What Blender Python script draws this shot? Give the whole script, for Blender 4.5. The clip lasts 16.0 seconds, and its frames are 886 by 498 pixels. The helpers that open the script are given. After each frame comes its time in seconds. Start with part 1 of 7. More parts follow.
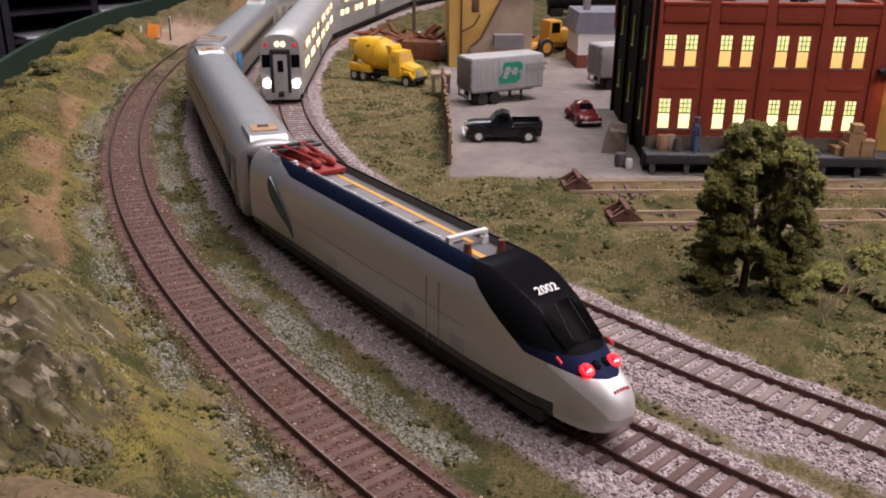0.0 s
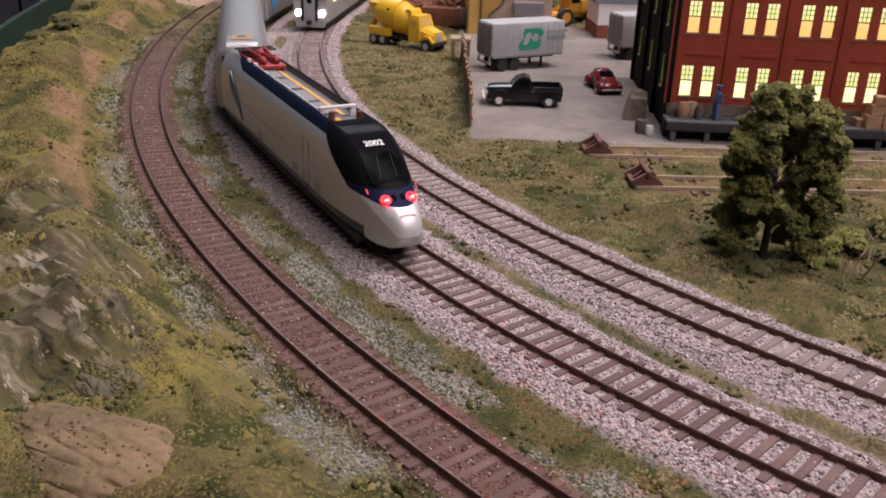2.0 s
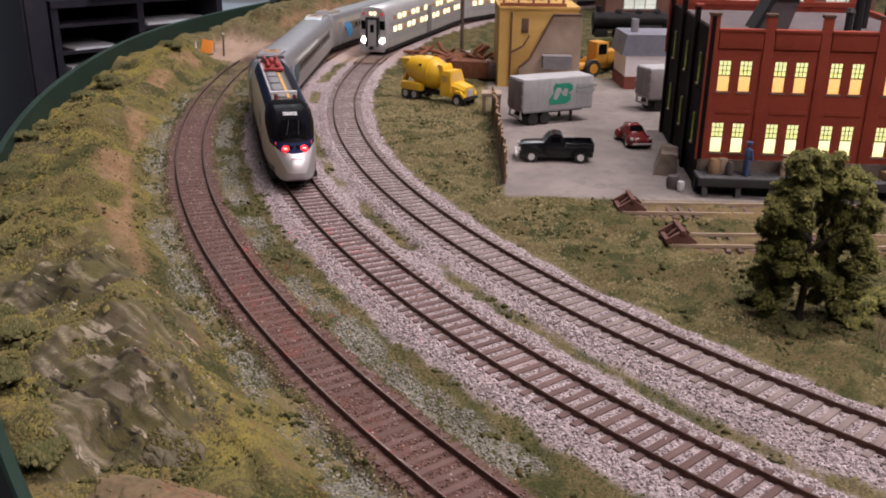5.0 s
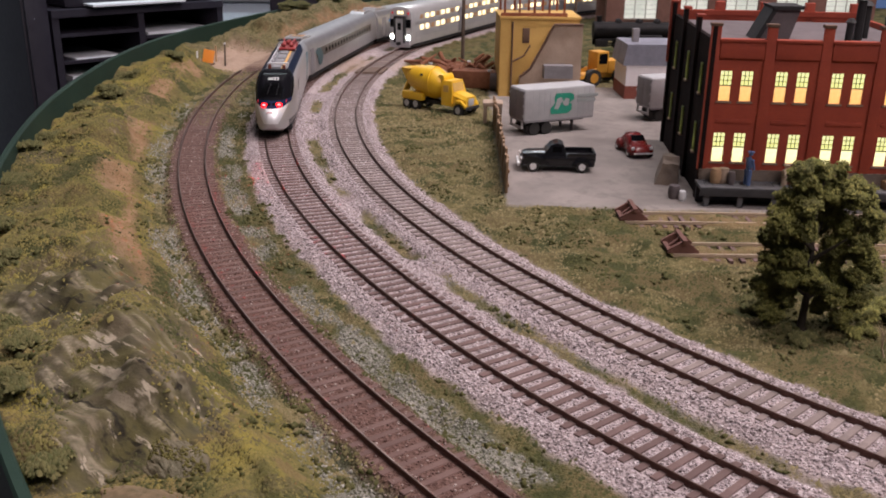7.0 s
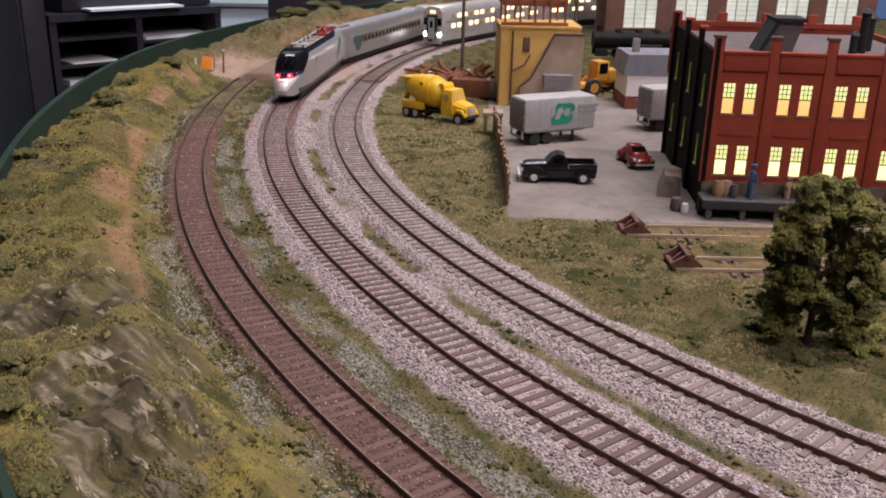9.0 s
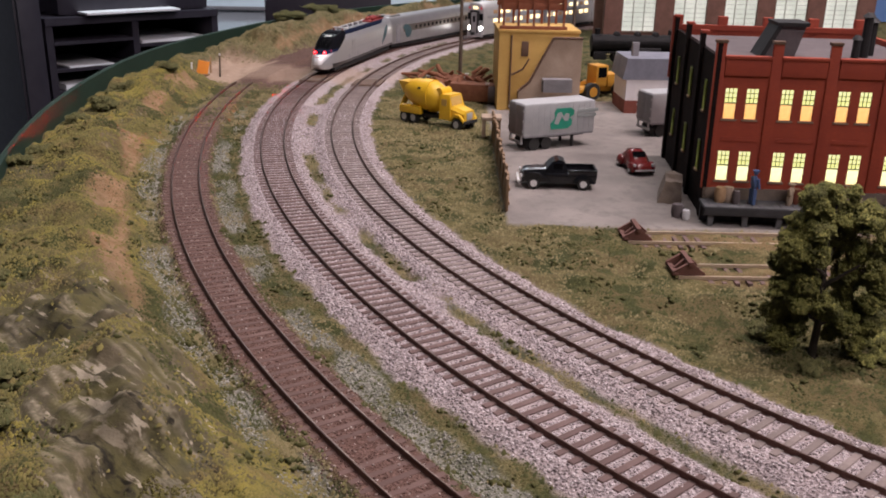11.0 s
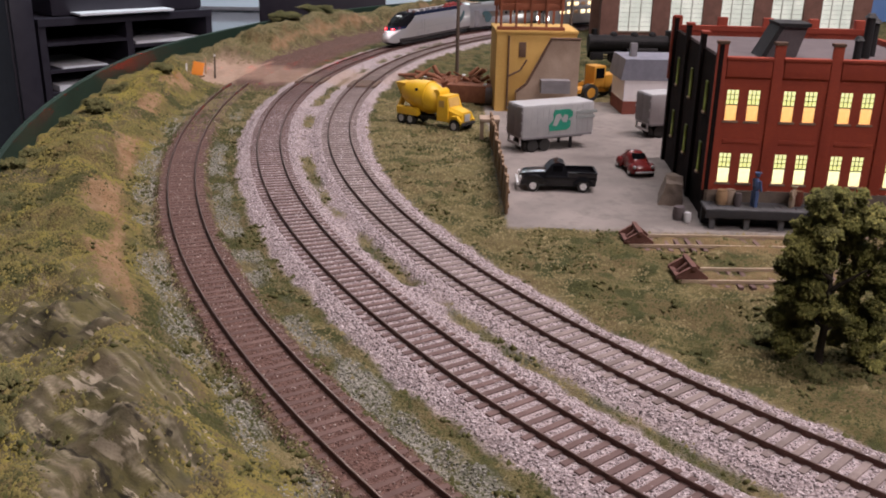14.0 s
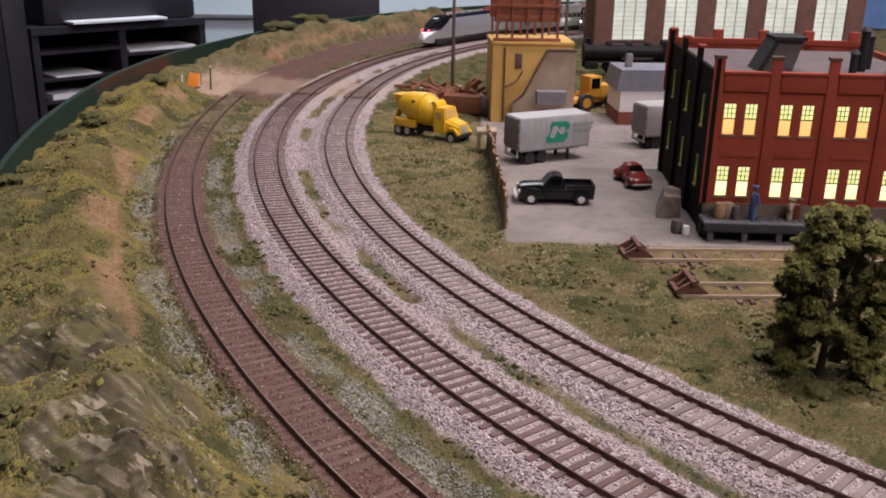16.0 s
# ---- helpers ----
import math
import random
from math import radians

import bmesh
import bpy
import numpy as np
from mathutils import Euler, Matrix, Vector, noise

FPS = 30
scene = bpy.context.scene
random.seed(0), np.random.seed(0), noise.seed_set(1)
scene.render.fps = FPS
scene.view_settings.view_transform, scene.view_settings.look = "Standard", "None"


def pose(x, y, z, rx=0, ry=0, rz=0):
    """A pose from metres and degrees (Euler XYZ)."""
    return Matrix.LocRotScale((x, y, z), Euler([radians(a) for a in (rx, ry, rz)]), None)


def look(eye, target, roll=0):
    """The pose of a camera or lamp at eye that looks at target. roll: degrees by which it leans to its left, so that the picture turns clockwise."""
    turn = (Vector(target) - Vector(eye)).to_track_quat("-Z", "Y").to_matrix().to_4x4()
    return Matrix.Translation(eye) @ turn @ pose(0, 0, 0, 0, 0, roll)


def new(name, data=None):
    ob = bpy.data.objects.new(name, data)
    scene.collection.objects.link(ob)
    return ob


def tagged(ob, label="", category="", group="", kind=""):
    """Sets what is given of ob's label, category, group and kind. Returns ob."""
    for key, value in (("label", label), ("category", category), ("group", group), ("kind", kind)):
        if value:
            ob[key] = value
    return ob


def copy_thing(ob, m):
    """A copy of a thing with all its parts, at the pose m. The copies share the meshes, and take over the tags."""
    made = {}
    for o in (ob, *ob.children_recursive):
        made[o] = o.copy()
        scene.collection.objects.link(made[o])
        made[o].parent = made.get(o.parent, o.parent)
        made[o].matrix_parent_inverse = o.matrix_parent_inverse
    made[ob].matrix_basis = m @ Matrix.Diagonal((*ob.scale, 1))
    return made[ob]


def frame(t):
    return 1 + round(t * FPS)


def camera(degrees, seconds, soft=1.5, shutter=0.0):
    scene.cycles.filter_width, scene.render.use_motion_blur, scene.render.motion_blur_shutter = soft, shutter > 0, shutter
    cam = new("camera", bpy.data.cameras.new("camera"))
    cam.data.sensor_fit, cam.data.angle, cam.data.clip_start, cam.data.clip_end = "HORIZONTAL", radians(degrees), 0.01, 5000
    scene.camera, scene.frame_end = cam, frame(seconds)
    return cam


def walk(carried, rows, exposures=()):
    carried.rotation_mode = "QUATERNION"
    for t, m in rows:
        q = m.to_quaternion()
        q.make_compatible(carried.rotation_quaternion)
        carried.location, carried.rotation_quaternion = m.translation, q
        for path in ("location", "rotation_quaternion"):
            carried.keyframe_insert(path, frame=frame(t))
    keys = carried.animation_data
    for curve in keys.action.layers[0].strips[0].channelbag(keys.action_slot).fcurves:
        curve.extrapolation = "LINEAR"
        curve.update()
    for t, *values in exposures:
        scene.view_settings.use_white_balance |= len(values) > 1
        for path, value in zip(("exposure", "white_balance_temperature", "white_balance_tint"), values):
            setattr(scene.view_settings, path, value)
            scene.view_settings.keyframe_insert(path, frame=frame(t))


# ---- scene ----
# A model railway in HO scale. Lengths are written in millimetres and scaled by MM.
MM = 0.001
cam = camera(51.6, 16.0, soft=1.9)
PATH = [
    (0.0, (-0.81, 7.40, 152.79), (-0.11, 378.99, 4.73), 0.37),
    (0.5, (-0.99, 4.42, 146.39), (-0.48, 374.02, -6.57), 0.97),
    (1.0, (-0.49, 8.69, 139.35), (-1.22, 377.43, -15.66), 1.33),
    (1.5, (-3.63, 7.13, 138.19), (-4.88, 375.41, -17.92), 1.76),
    (2.0, (-7.20, 2.17, 144.36), (-8.99, 370.00, -12.79), 1.84),
    (2.5, (-10.98, -6.13, 150.00), (-15.54, 362.67, -4.80), 1.70),
    (3.0, (-11.38, -10.42, 154.39), (-18.00, 359.80, 3.09), 1.45),
    (3.5, (-12.18, -10.98, 156.79), (-20.90, 360.59, 8.94), 1.17),
    (4.0, (-12.52, -7.89, 157.74), (-22.89, 364.84, 12.94), 0.93),
    (4.5, (-14.58, -4.53, 158.49), (-26.72, 368.67, 15.05), 0.83),
    (7.0, (-16.83, -4.94, 159.72), (-29.04, 369.94, 20.74), 0.79),
    (7.5, (-18.58, -4.52, 159.69), (-30.68, 370.70, 21.62), 0.90),
    (8.0, (-18.22, -3.19, 160.11), (-29.57, 372.29, 22.69), 1.03),
    (8.5, (-16.85, 0.74, 161.02), (-27.87, 376.34, 23.90), 1.09),
    (9.0, (-19.55, 0.77, 161.17), (-30.12, 376.61, 24.66), 1.22),
    (11.5, (-21.37, 8.54, 161.92), (-30.34, 384.79, 26.44), 1.16),
    (12.0, (-23.28, 4.58, 162.26), (-31.65, 380.86, 26.83), 1.18),
    (12.5, (-23.47, -1.16, 162.65), (-31.50, 375.17, 27.34), 1.20),
    (13.0, (-20.38, 0.64, 162.80), (-28.18, 376.93, 27.36), 1.12),
    (13.5, (-21.94, 6.60, 160.80), (-29.22, 382.79, 25.06), 1.16),
    (14.0, (-23.59, 13.66, 161.83), (-30.70, 389.93, 26.29), 1.13),
    (14.5, (-24.07, 16.43, 162.59), (-30.54, 392.73, 27.11), 1.12),
    (15.0, (-23.53, 18.39, 161.80), (-29.59, 394.39, 25.46), 1.06),
    (15.5, (-22.90, 21.88, 162.29), (-28.46, 397.88, 25.94), 1.01),
    (16.0, (-27.02, 14.94, 167.29), (-31.38, 391.99, 33.82), 0.97),
]
walk(cam, [(t, look([v * MM for v in eye], [v * MM for v in aim], roll)) for t, eye, aim, roll in PATH])

# ---- light: ceiling lamps out of view, a dim room round them ----
world = bpy.data.worlds.new("room_air")
scene.world = world
world.use_nodes = True
world.node_tree.nodes["Background"].inputs[0].default_value = (0.55, 0.5, 0.55, 1)
world.node_tree.nodes["Background"].inputs[1].default_value = 0.012
scene.view_settings.exposure = 0.0


def ceiling_lamp(name, x, y, z, sx, sy, watts, colour, aim):
    lamp = bpy.data.lights.new(name, "AREA")
    lamp.shape, lamp.size, lamp.size_y, lamp.energy, lamp.color = "RECTANGLE", sx * MM, sy * MM, watts, colour
    ob = new(name, lamp)
    ob.matrix_world = look((x * MM, y * MM, z * MM), [v * MM for v in aim])
    return ob


KEY = (560, 720, 1380)
FILL = (700, -650, 1380)
MID = (620, 110, 1380)
BACK = (-100, 2150, 1380)
WASH = (-350, 2480, 1380)
# back, wall and mid lamps are added to brighten the background and the nose
ceiling_lamp("ceiling_lamp_back", *BACK, 1200, 160, 7, (1.0, 0.9, 0.95), (-400, 2350, 0))
ceiling_lamp("ceiling_lamp_wall", *WASH, 1200, 160, 26, (0.84, 0.95, 1.0), (-450, 2990, -120))
ceiling_lamp("ceiling_lamp_key", *KEY, 1200, 160, 28.5, (1.0, 0.87, 0.90), (560, 720, 0))
ceiling_lamp("ceiling_lamp_mid", *MID, 1200, 160, 4.5, (1.0, 0.87, 0.90), (620, 110, 0))
ceiling_lamp("ceiling_lamp_rear", *FILL, 1200, 160, 16.5, (1.0, 0.87, 0.90), (250, 800, 0))


# ---- mesh helpers ----
def finish(name, bm, material, angle=35):
    bmesh.ops.recalc_face_normals(bm, faces=bm.faces)
    me = bpy.data.meshes.new(name)
    for v in bm.verts:
        v.co *= MM
    for fc in bm.faces:
        fc.smooth = True
    bm.to_mesh(me)
    bm.free()
    me.set_sharp_from_angle(angle=radians(angle))
    me.materials.append(material)
    return me


def mm_pose(x=0, y=0, z=0, rz=0, rx=0, ry=0):
    return pose(x * MM, y * MM, z * MM, rx, ry, rz)


def part(name, bm, material, parent=None, label="", m=None, angle=35):
    """One bmesh, in millimetres, as one mesh object under its thing."""
    ob = new(name, finish(name, bm, material, angle))
    ob.parent = parent
    if m is not None:
        ob.matrix_basis = m
    if label:
        ob["label"] = label
    return ob


def again(ob, m, parent=None):
    """The same piece once more, on the same mesh."""
    twin = new(ob.name.split(".")[0], ob.data)
    twin.parent = parent or ob.parent
    twin.matrix_basis = m
    return twin


def thing(name, label, category, x=0, y=0, z=0, rz=0, group="", kind=""):
    ob = new(name)
    ob.empty_display_size = 0.01
    ob.matrix_basis = mm_pose(x, y, z, rz)
    return tagged(ob, label, category, group, kind)


def box(bm, x0, x1, y0, y1, z0, z1, bevel=0.0):
    r = bmesh.ops.create_cube(bm, size=1)
    bmesh.ops.scale(bm, vec=(x1 - x0, y1 - y0, z1 - z0), verts=r["verts"])
    bmesh.ops.translate(bm, vec=((x0 + x1) / 2, (y0 + y1) / 2, (z0 + z1) / 2), verts=r["verts"])
    if bevel:
        es = list({e for v in r["verts"] for e in v.link_edges})
        bmesh.ops.bevel(bm, geom=es, offset=bevel, segments=2, affect="EDGES", profile=0.6)
    return bm


def rod(bm, a, b, r0, r1=None, n=10):
    a, b = Vector(a), Vector(b)
    r1 = r0 if r1 is None else r1
    d = b - a
    q = d.to_track_quat("Z", "Y").to_matrix().to_4x4()
    bmesh.ops.create_cone(bm, cap_ends=True, segments=n, radius1=r0, radius2=r1, depth=d.length,
                          matrix=Matrix.Translation((a + b) / 2) @ q)
    return bm


def ball(bm, c, rx, ry=None, rz=None, n=12):
    m = Matrix.Translation(c) @ Matrix.Diagonal((rx, ry or rx, rz or rx, 1))
    bmesh.ops.create_uvsphere(bm, u_segments=n, v_segments=max(6, n // 2), radius=1, matrix=m)
    return bm


def prism(bm, outline, y0, y1):
    """An outline in x and z, drawn out from y0 to y1."""
    a = [bm.verts.new((x, y0, z)) for x, z in outline]
    b = [bm.verts.new((x, y1, z)) for x, z in outline]
    n = len(a)
    bm.faces.new(a)
    bm.faces.new(b[::-1])
    for i in range(n):
        bm.faces.new((a[i], b[i], b[(i + 1) % n], a[(i + 1) % n]))
    return bm


def loft(bm, rings):
    rs = [[bm.verts.new(p) for p in ring] for ring in rings]
    n = len(rs[0])
    for a, b in zip(rs, rs[1:]):
        for i in range(n):
            bm.faces.new((a[i], a[(i + 1) % n], b[(i + 1) % n], b[i]))
    bm.faces.new(rs[0][::-1])
    bm.faces.new(rs[-1])
    return bm


def B():
    return bmesh.new()


# ---- materials ----
def material(name):
    m = bpy.data.materials.new(name)
    m.use_nodes = True
    return m, m.node_tree, m.node_tree.nodes["Principled BSDF"]


def math_node(nt, op, a, b=None, c=None):
    n = nt.nodes.new("ShaderNodeMath")
    n.operation = op
    for i, v in enumerate((a, b, c)):
        if v is None:
            continue
        if isinstance(v, (int, float)):
            n.inputs[i].default_value = v
        else:
            nt.links.new(v, n.inputs[i])
    return n.outputs[0]


def mix_node(nt, fac, a, b):
    n = nt.nodes.new("ShaderNodeMix")
    n.data_type = "RGBA"
    for k, v in ((0, fac), (6, a), (7, b)):
        if isinstance(v, (int, float)):
            n.inputs[k].default_value = v
        elif isinstance(v, tuple):
            n.inputs[k].default_value = (*v[:3], 1)
        else:
            nt.links.new(v, n.inputs[k])
    return n.outputs[2]


def noise_node(nt, coord, scale, detail=3, rough=0.6):
    n = nt.nodes.new("ShaderNodeTexNoise")
    n.inputs["Scale"].default_value, n.inputs["Detail"].default_value, n.inputs["Roughness"].default_value = scale, detail, rough
    nt.links.new(coord, n.inputs["Vector"])
    return n.outputs["Fac"]


def ramp_node(nt, fac, lo, hi):
    n = nt.nodes.new("ShaderNodeMapRange")
    n.inputs[1].default_value, n.inputs[2].default_value = lo, hi
    nt.links.new(fac, n.inputs[0])
    return n.outputs[0]


def bump_node(nt, height, strength, distance):
    n = nt.nodes.new("ShaderNodeBump")
    n.inputs["Strength"].default_value, n.inputs["Distance"].default_value = strength, distance
    nt.links.new(height, n.inputs["Height"])
    return n.outputs[0]


def paint(name, colour, worn, rough=0.5, metal=0.0, fine=900, coarse=90, bump=0.15, vary=0.0, spec=0.5):
    """A painted, cast or weathered surface: two colours mixed at two scales, fine relief, uneven gloss."""
    m, nt, bsdf = material(name)
    co = nt.nodes.new("ShaderNodeTexCoord").outputs["Object"]
    a = noise_node(nt, co, coarse)
    b = noise_node(nt, co, fine)
    fac = ramp_node(nt, math_node(nt, "ADD", math_node(nt, "MULTIPLY", a, 0.6), math_node(nt, "MULTIPLY", b, 0.4)), 0.38, 0.62)
    col = mix_node(nt, fac, colour, worn)
    if vary:
        info = nt.nodes.new("ShaderNodeObjectInfo")
        dark = tuple(c * (1 - vary) for c in colour)
        col = mix_node(nt, math_node(nt, "MULTIPLY", info.outputs["Random"], 0.8), col, dark)
    nt.links.new(col, bsdf.inputs["Base Color"])
    nt.links.new(math_node(nt, "ADD", math_node(nt, "MULTIPLY", b, 0.25), rough - 0.12), bsdf.inputs["Roughness"])
    bsdf.inputs["Metallic"].default_value = metal
    bsdf.inputs["Specular IOR Level"].default_value = spec
    nt.links.new(bump_node(nt, b, bump, 0.0004), bsdf.inputs["Normal"])
    return m


def glow(name, colour, strength, second=None, scale=120):
    m, nt, bsdf = material(name)
    bsdf.inputs["Base Color"].default_value = (*[c * 0.5 for c in colour], 1)
    bsdf.inputs["Emission Strength"].default_value = strength
    if second:
        co = nt.nodes.new("ShaderNodeTexCoord").outputs["Object"]
        nt.links.new(mix_node(nt, ramp_node(nt, noise_node(nt, co, scale), 0.4, 0.6), colour, second), bsdf.inputs["Emission Color"])
    else:
        bsdf.inputs["Emission Color"].default_value = (*colour, 1)
    return m


def scatter_material(name, colours, rough=0.9, spec=0.2, calm=0.0, patch=(), size=40):
    """Loose grains: each grain takes its own shade; calm draws the shades together, patch tints them in broad drifts."""
    m, nt, bsdf = material(name)
    geo = nt.nodes.new("ShaderNodeNewGeometry")
    n = nt.nodes.new("ShaderNodeValToRGB")
    n.color_ramp.interpolation = "LINEAR"
    els = n.color_ramp.elements
    while len(els) < len(colours):
        els.new(0.5)
    for i, c in enumerate(colours):
        els[i].position = i / (len(colours) - 1)
        els[i].color = (*c, 1)
    nt.links.new(geo.outputs["Random Per Island"], n.inputs[0])
    mean = tuple(sum(c[i] for c in colours) / len(colours) for i in range(3))
    col = mix_node(nt, calm, n.outputs[0], mean) if calm else n.outputs[0]
    co = nt.nodes.new("ShaderNodeTexCoord").outputs["Object"]
    for k, tint in enumerate(patch):
        f = noise_node(nt, co, size * (1 + 1.7 * k), 4, 0.6)
        col = mix_node(nt, math_node(nt, "MULTIPLY", ramp_node(nt, f, 0.50, 0.64), 0.7), col, tint)
    nt.links.new(col, bsdf.inputs["Base Color"])
    bsdf.inputs["Roughness"].default_value = rough
    bsdf.inputs["Specular IOR Level"].default_value = spec
    return m


RAIL = paint("rusty_rail", (0.10, 0.046, 0.036), (0.15, 0.078, 0.062), 0.5, 0.5)
RAIL_TAN = paint("tan_rail", (0.55, 0.45, 0.34), (0.44, 0.33, 0.24), 0.5, 0.2)
TIE = paint("brown_tie", (0.140, 0.086, 0.077), (0.19, 0.125, 0.113), 0.85, vary=0.25)
RAILHEAD = paint("worn_railhead", (0.19, 0.135, 0.11), (0.14, 0.095, 0.078), 0.34, 0.85, bump=0.05)
TIE_GREY = paint("dusty_grey_tie", (0.20, 0.155, 0.14), (0.28, 0.225, 0.205), 0.85, vary=0.25)
TIE_DARK = paint("dark_tie", (0.13, 0.075, 0.062), (0.17, 0.105, 0.088), 0.85, vary=0.25)
FASCIA = paint("green_fascia", (0.010, 0.028, 0.019), (0.016, 0.040, 0.027), 0.65, coarse=20, spec=0.3)
SILVER = paint("silver_shell", (0.42, 0.41, 0.42), (0.48, 0.47, 0.475), 0.34, 0.7, bump=0.02)
SILVER_BRIGHT = paint("bright_fluted_silver", (0.50, 0.49, 0.49), (0.58, 0.57, 0.565), 0.36, 0.4, bump=0.02)
SILVER_ROOF = paint("silver_roof", (0.40, 0.40, 0.42), (0.46, 0.46, 0.48), 0.42, 0.4, bump=0.03)
DARK = paint("black_underframe", (0.012, 0.012, 0.013), (0.022, 0.02, 0.02), 0.7)
GLASS_BLACK = paint("black_glass", (0.005, 0.005, 0.006), (0.007, 0.007, 0.008), 0.22, bump=0.0, spec=0.012)
RED_GEAR = paint("red_gear", (0.26, 0.022, 0.022), (0.36, 0.05, 0.045), 0.5)
BROWN_RED = paint("brown_insulator", (0.12, 0.03, 0.02), (0.16, 0.05, 0.03), 0.4)
WHITE_PART = paint("white_part", (0.68, 0.68, 0.70), (0.8, 0.8, 0.8), 0.4)
YELLOW_LINE = paint("yellow_walkway", (0.65, 0.33, 0.05), (0.75, 0.42, 0.08), 0.5)
TEAL = paint("teal_wing", (0.035, 0.075, 0.09), (0.05, 0.11, 0.12), 0.45)
RED_INK = paint("red_lettering", (0.45, 0.03, 0.03), (0.5, 0.05, 0.05), 0.5)
WHITE_INK = paint("white_lettering", (0.85, 0.85, 0.85), (0.8, 0.8, 0.8), 0.5)
TAIL_GLOW = glow("red_tail_light", (1.0, 0.000005, 0.000006), 130000)
TAIL_RIM = glow("red_marker", (0.6, 0.01, 0.02), 0.8)
GRID_PINK = glow("pink_lamp_lens", (1.0, 0.5, 0.56), 1.6)
TAIL_RING = glow("red_lamp_ring", (1.0, 0.004, 0.012), 3.0)
HEAD_GLOW = glow("white_headlight", (1.0, 0.97, 0.9), 25)
WARM_GLOW = glow("warm_coach_window", (1.0, 0.72, 0.35), 2.2, (1.0, 0.8, 0.5))
COACH_PALE = glow("pale_coach_window", (0.95, 0.72, 0.5), 0.5, (0.5, 0.34, 0.2), 60)
BAND_BROWN = paint("brown_window_band", (0.11, 0.09, 0.075), (0.16, 0.13, 0.11), 0.5, 0.2)
SKY_BLUE = paint("blue_emblem", (0.04, 0.22, 0.50), (0.06, 0.27, 0.55), 0.45)
COACH_GLOW = glow("dim_coach_window", (0.9, 0.55, 0.3), 0.05, (0.3, 0.2, 0.14), 60)
YELLOW = paint("yellow_truck_paint", (0.72, 0.42, 0.015), (0.78, 0.48, 0.03), 0.42, bump=0.02)
LOADER = paint("ochre_loader_paint", (0.62, 0.30, 0.03), (0.5, 0.24, 0.03), 0.55)
TYRE = paint("rubber_tyre", (0.015, 0.015, 0.015), (0.03, 0.028, 0.026), 0.8)
BLACK_CAR = paint("black_car_paint", (0.006, 0.006, 0.008), (0.009, 0.009, 0.011), 0.2, bump=0.0)
RED_CAR = paint("red_car_paint", (0.15, 0.012, 0.013), (0.18, 0.02, 0.018), 0.25, bump=0.0)
RIM = paint("white_rim", (0.75, 0.75, 0.75), (0.8, 0.8, 0.8), 0.3, 0.3)
TRAILER = paint("grey_trailer_panel", (0.40, 0.40, 0.41), (0.46, 0.46, 0.46), 0.5, 0.15)
TRAILER_DIM = paint("grey_door_panel", (0.20, 0.19, 0.20), (0.26, 0.25, 0.26), 0.55, 0.1)
GREEN_MARK = paint("green_mark", (0.02, 0.26, 0.16), (0.03, 0.3, 0.2), 0.5)
GREY_MARK = paint("faint_grey_lettering", (0.30, 0.33, 0.32), (0.35, 0.37, 0.36), 0.6)
OCHRE = paint("ochre_plaster", (0.62, 0.40, 0.12), (0.52, 0.32, 0.09), 0.85, coarse=40)
TAN_ROCK = paint("tan_plaster_rock", (0.26, 0.175, 0.10), (0.13, 0.098, 0.05), 0.9, coarse=70, fine=500, bump=0.4)
STONE_BUFF = paint("buff_stone", (0.44, 0.34, 0.26), (0.32, 0.235, 0.175), 0.9, coarse=45)
RUST_BROWN = paint("brown_pipe", (0.10, 0.055, 0.035), (0.14, 0.08, 0.05), 0.7)
RUST = paint("rusted_scrap", (0.16, 0.055, 0.028), (0.24, 0.10, 0.05), 0.9, coarse=150)
RUST_WOOD = paint("red_oxide_timber", (0.30, 0.095, 0.045), (0.22, 0.07, 0.035), 0.85)
BUMPER = paint("rust_red_bumper", (0.10, 0.042, 0.032), (0.15, 0.066, 0.05), 0.8)
BRICK_SHADED = paint("dark_brick", (0.018, 0.011, 0.010), (0.011, 0.008, 0.008), 0.85, spec=0.08)
FOUNDATION = paint("grey_foundation", (0.22, 0.17, 0.13), (0.15, 0.12, 0.10), 0.9)
ROOFING = paint("grey_roofing", (0.095, 0.078, 0.08), (0.14, 0.115, 0.118), 0.9, coarse=60)
DOCK = paint("weathered_dock", (0.075, 0.075, 0.08), (0.12, 0.12, 0.125), 0.85)
DOCK_SIDE = paint("dark_dock_timber", (0.03, 0.03, 0.034), (0.05, 0.05, 0.055), 0.8)
WINDOW_GLOW = glow("lit_window_shade", (0.90, 0.88, 0.32), 1.1, (1.0, 0.98, 0.56), 140)
WINDOW_PALE = glow("pale_window_shade", (1.0, 0.92, 0.46), 1.2, (1.0, 0.97, 0.62), 120)
WINDOW_SHADE = glow("orange_window_shade", (1.0, 0.52, 0.16), 1.05, (1.0, 0.66, 0.28), 60)
WINDOW_FRAME = paint("green_window_frame", (0.12, 0.15, 0.04), (0.17, 0.19, 0.06), 0.7)
SILL = paint("stone_sill", (0.22, 0.14, 0.10), (0.27, 0.18, 0.13), 0.8)
WOOD = paint("weathered_board", (0.30, 0.19, 0.11), (0.20, 0.125, 0.07), 0.85, vary=0.35)
CRATE = paint("pale_crate", (0.46, 0.30, 0.17), (0.36, 0.22, 0.12), 0.8)
BLUE_CLOTH = paint("blue_painted_figurine", (0.07, 0.12, 0.27), (0.10, 0.16, 0.32), 0.7)
PALE_FIG = paint("pale_painted_figurine", (0.45, 0.36, 0.26), (0.30, 0.22, 0.16), 0.7)
WHITE_WALL = paint("white_clapboard", (0.72, 0.68, 0.68), (0.64, 0.6, 0.6), 0.7)
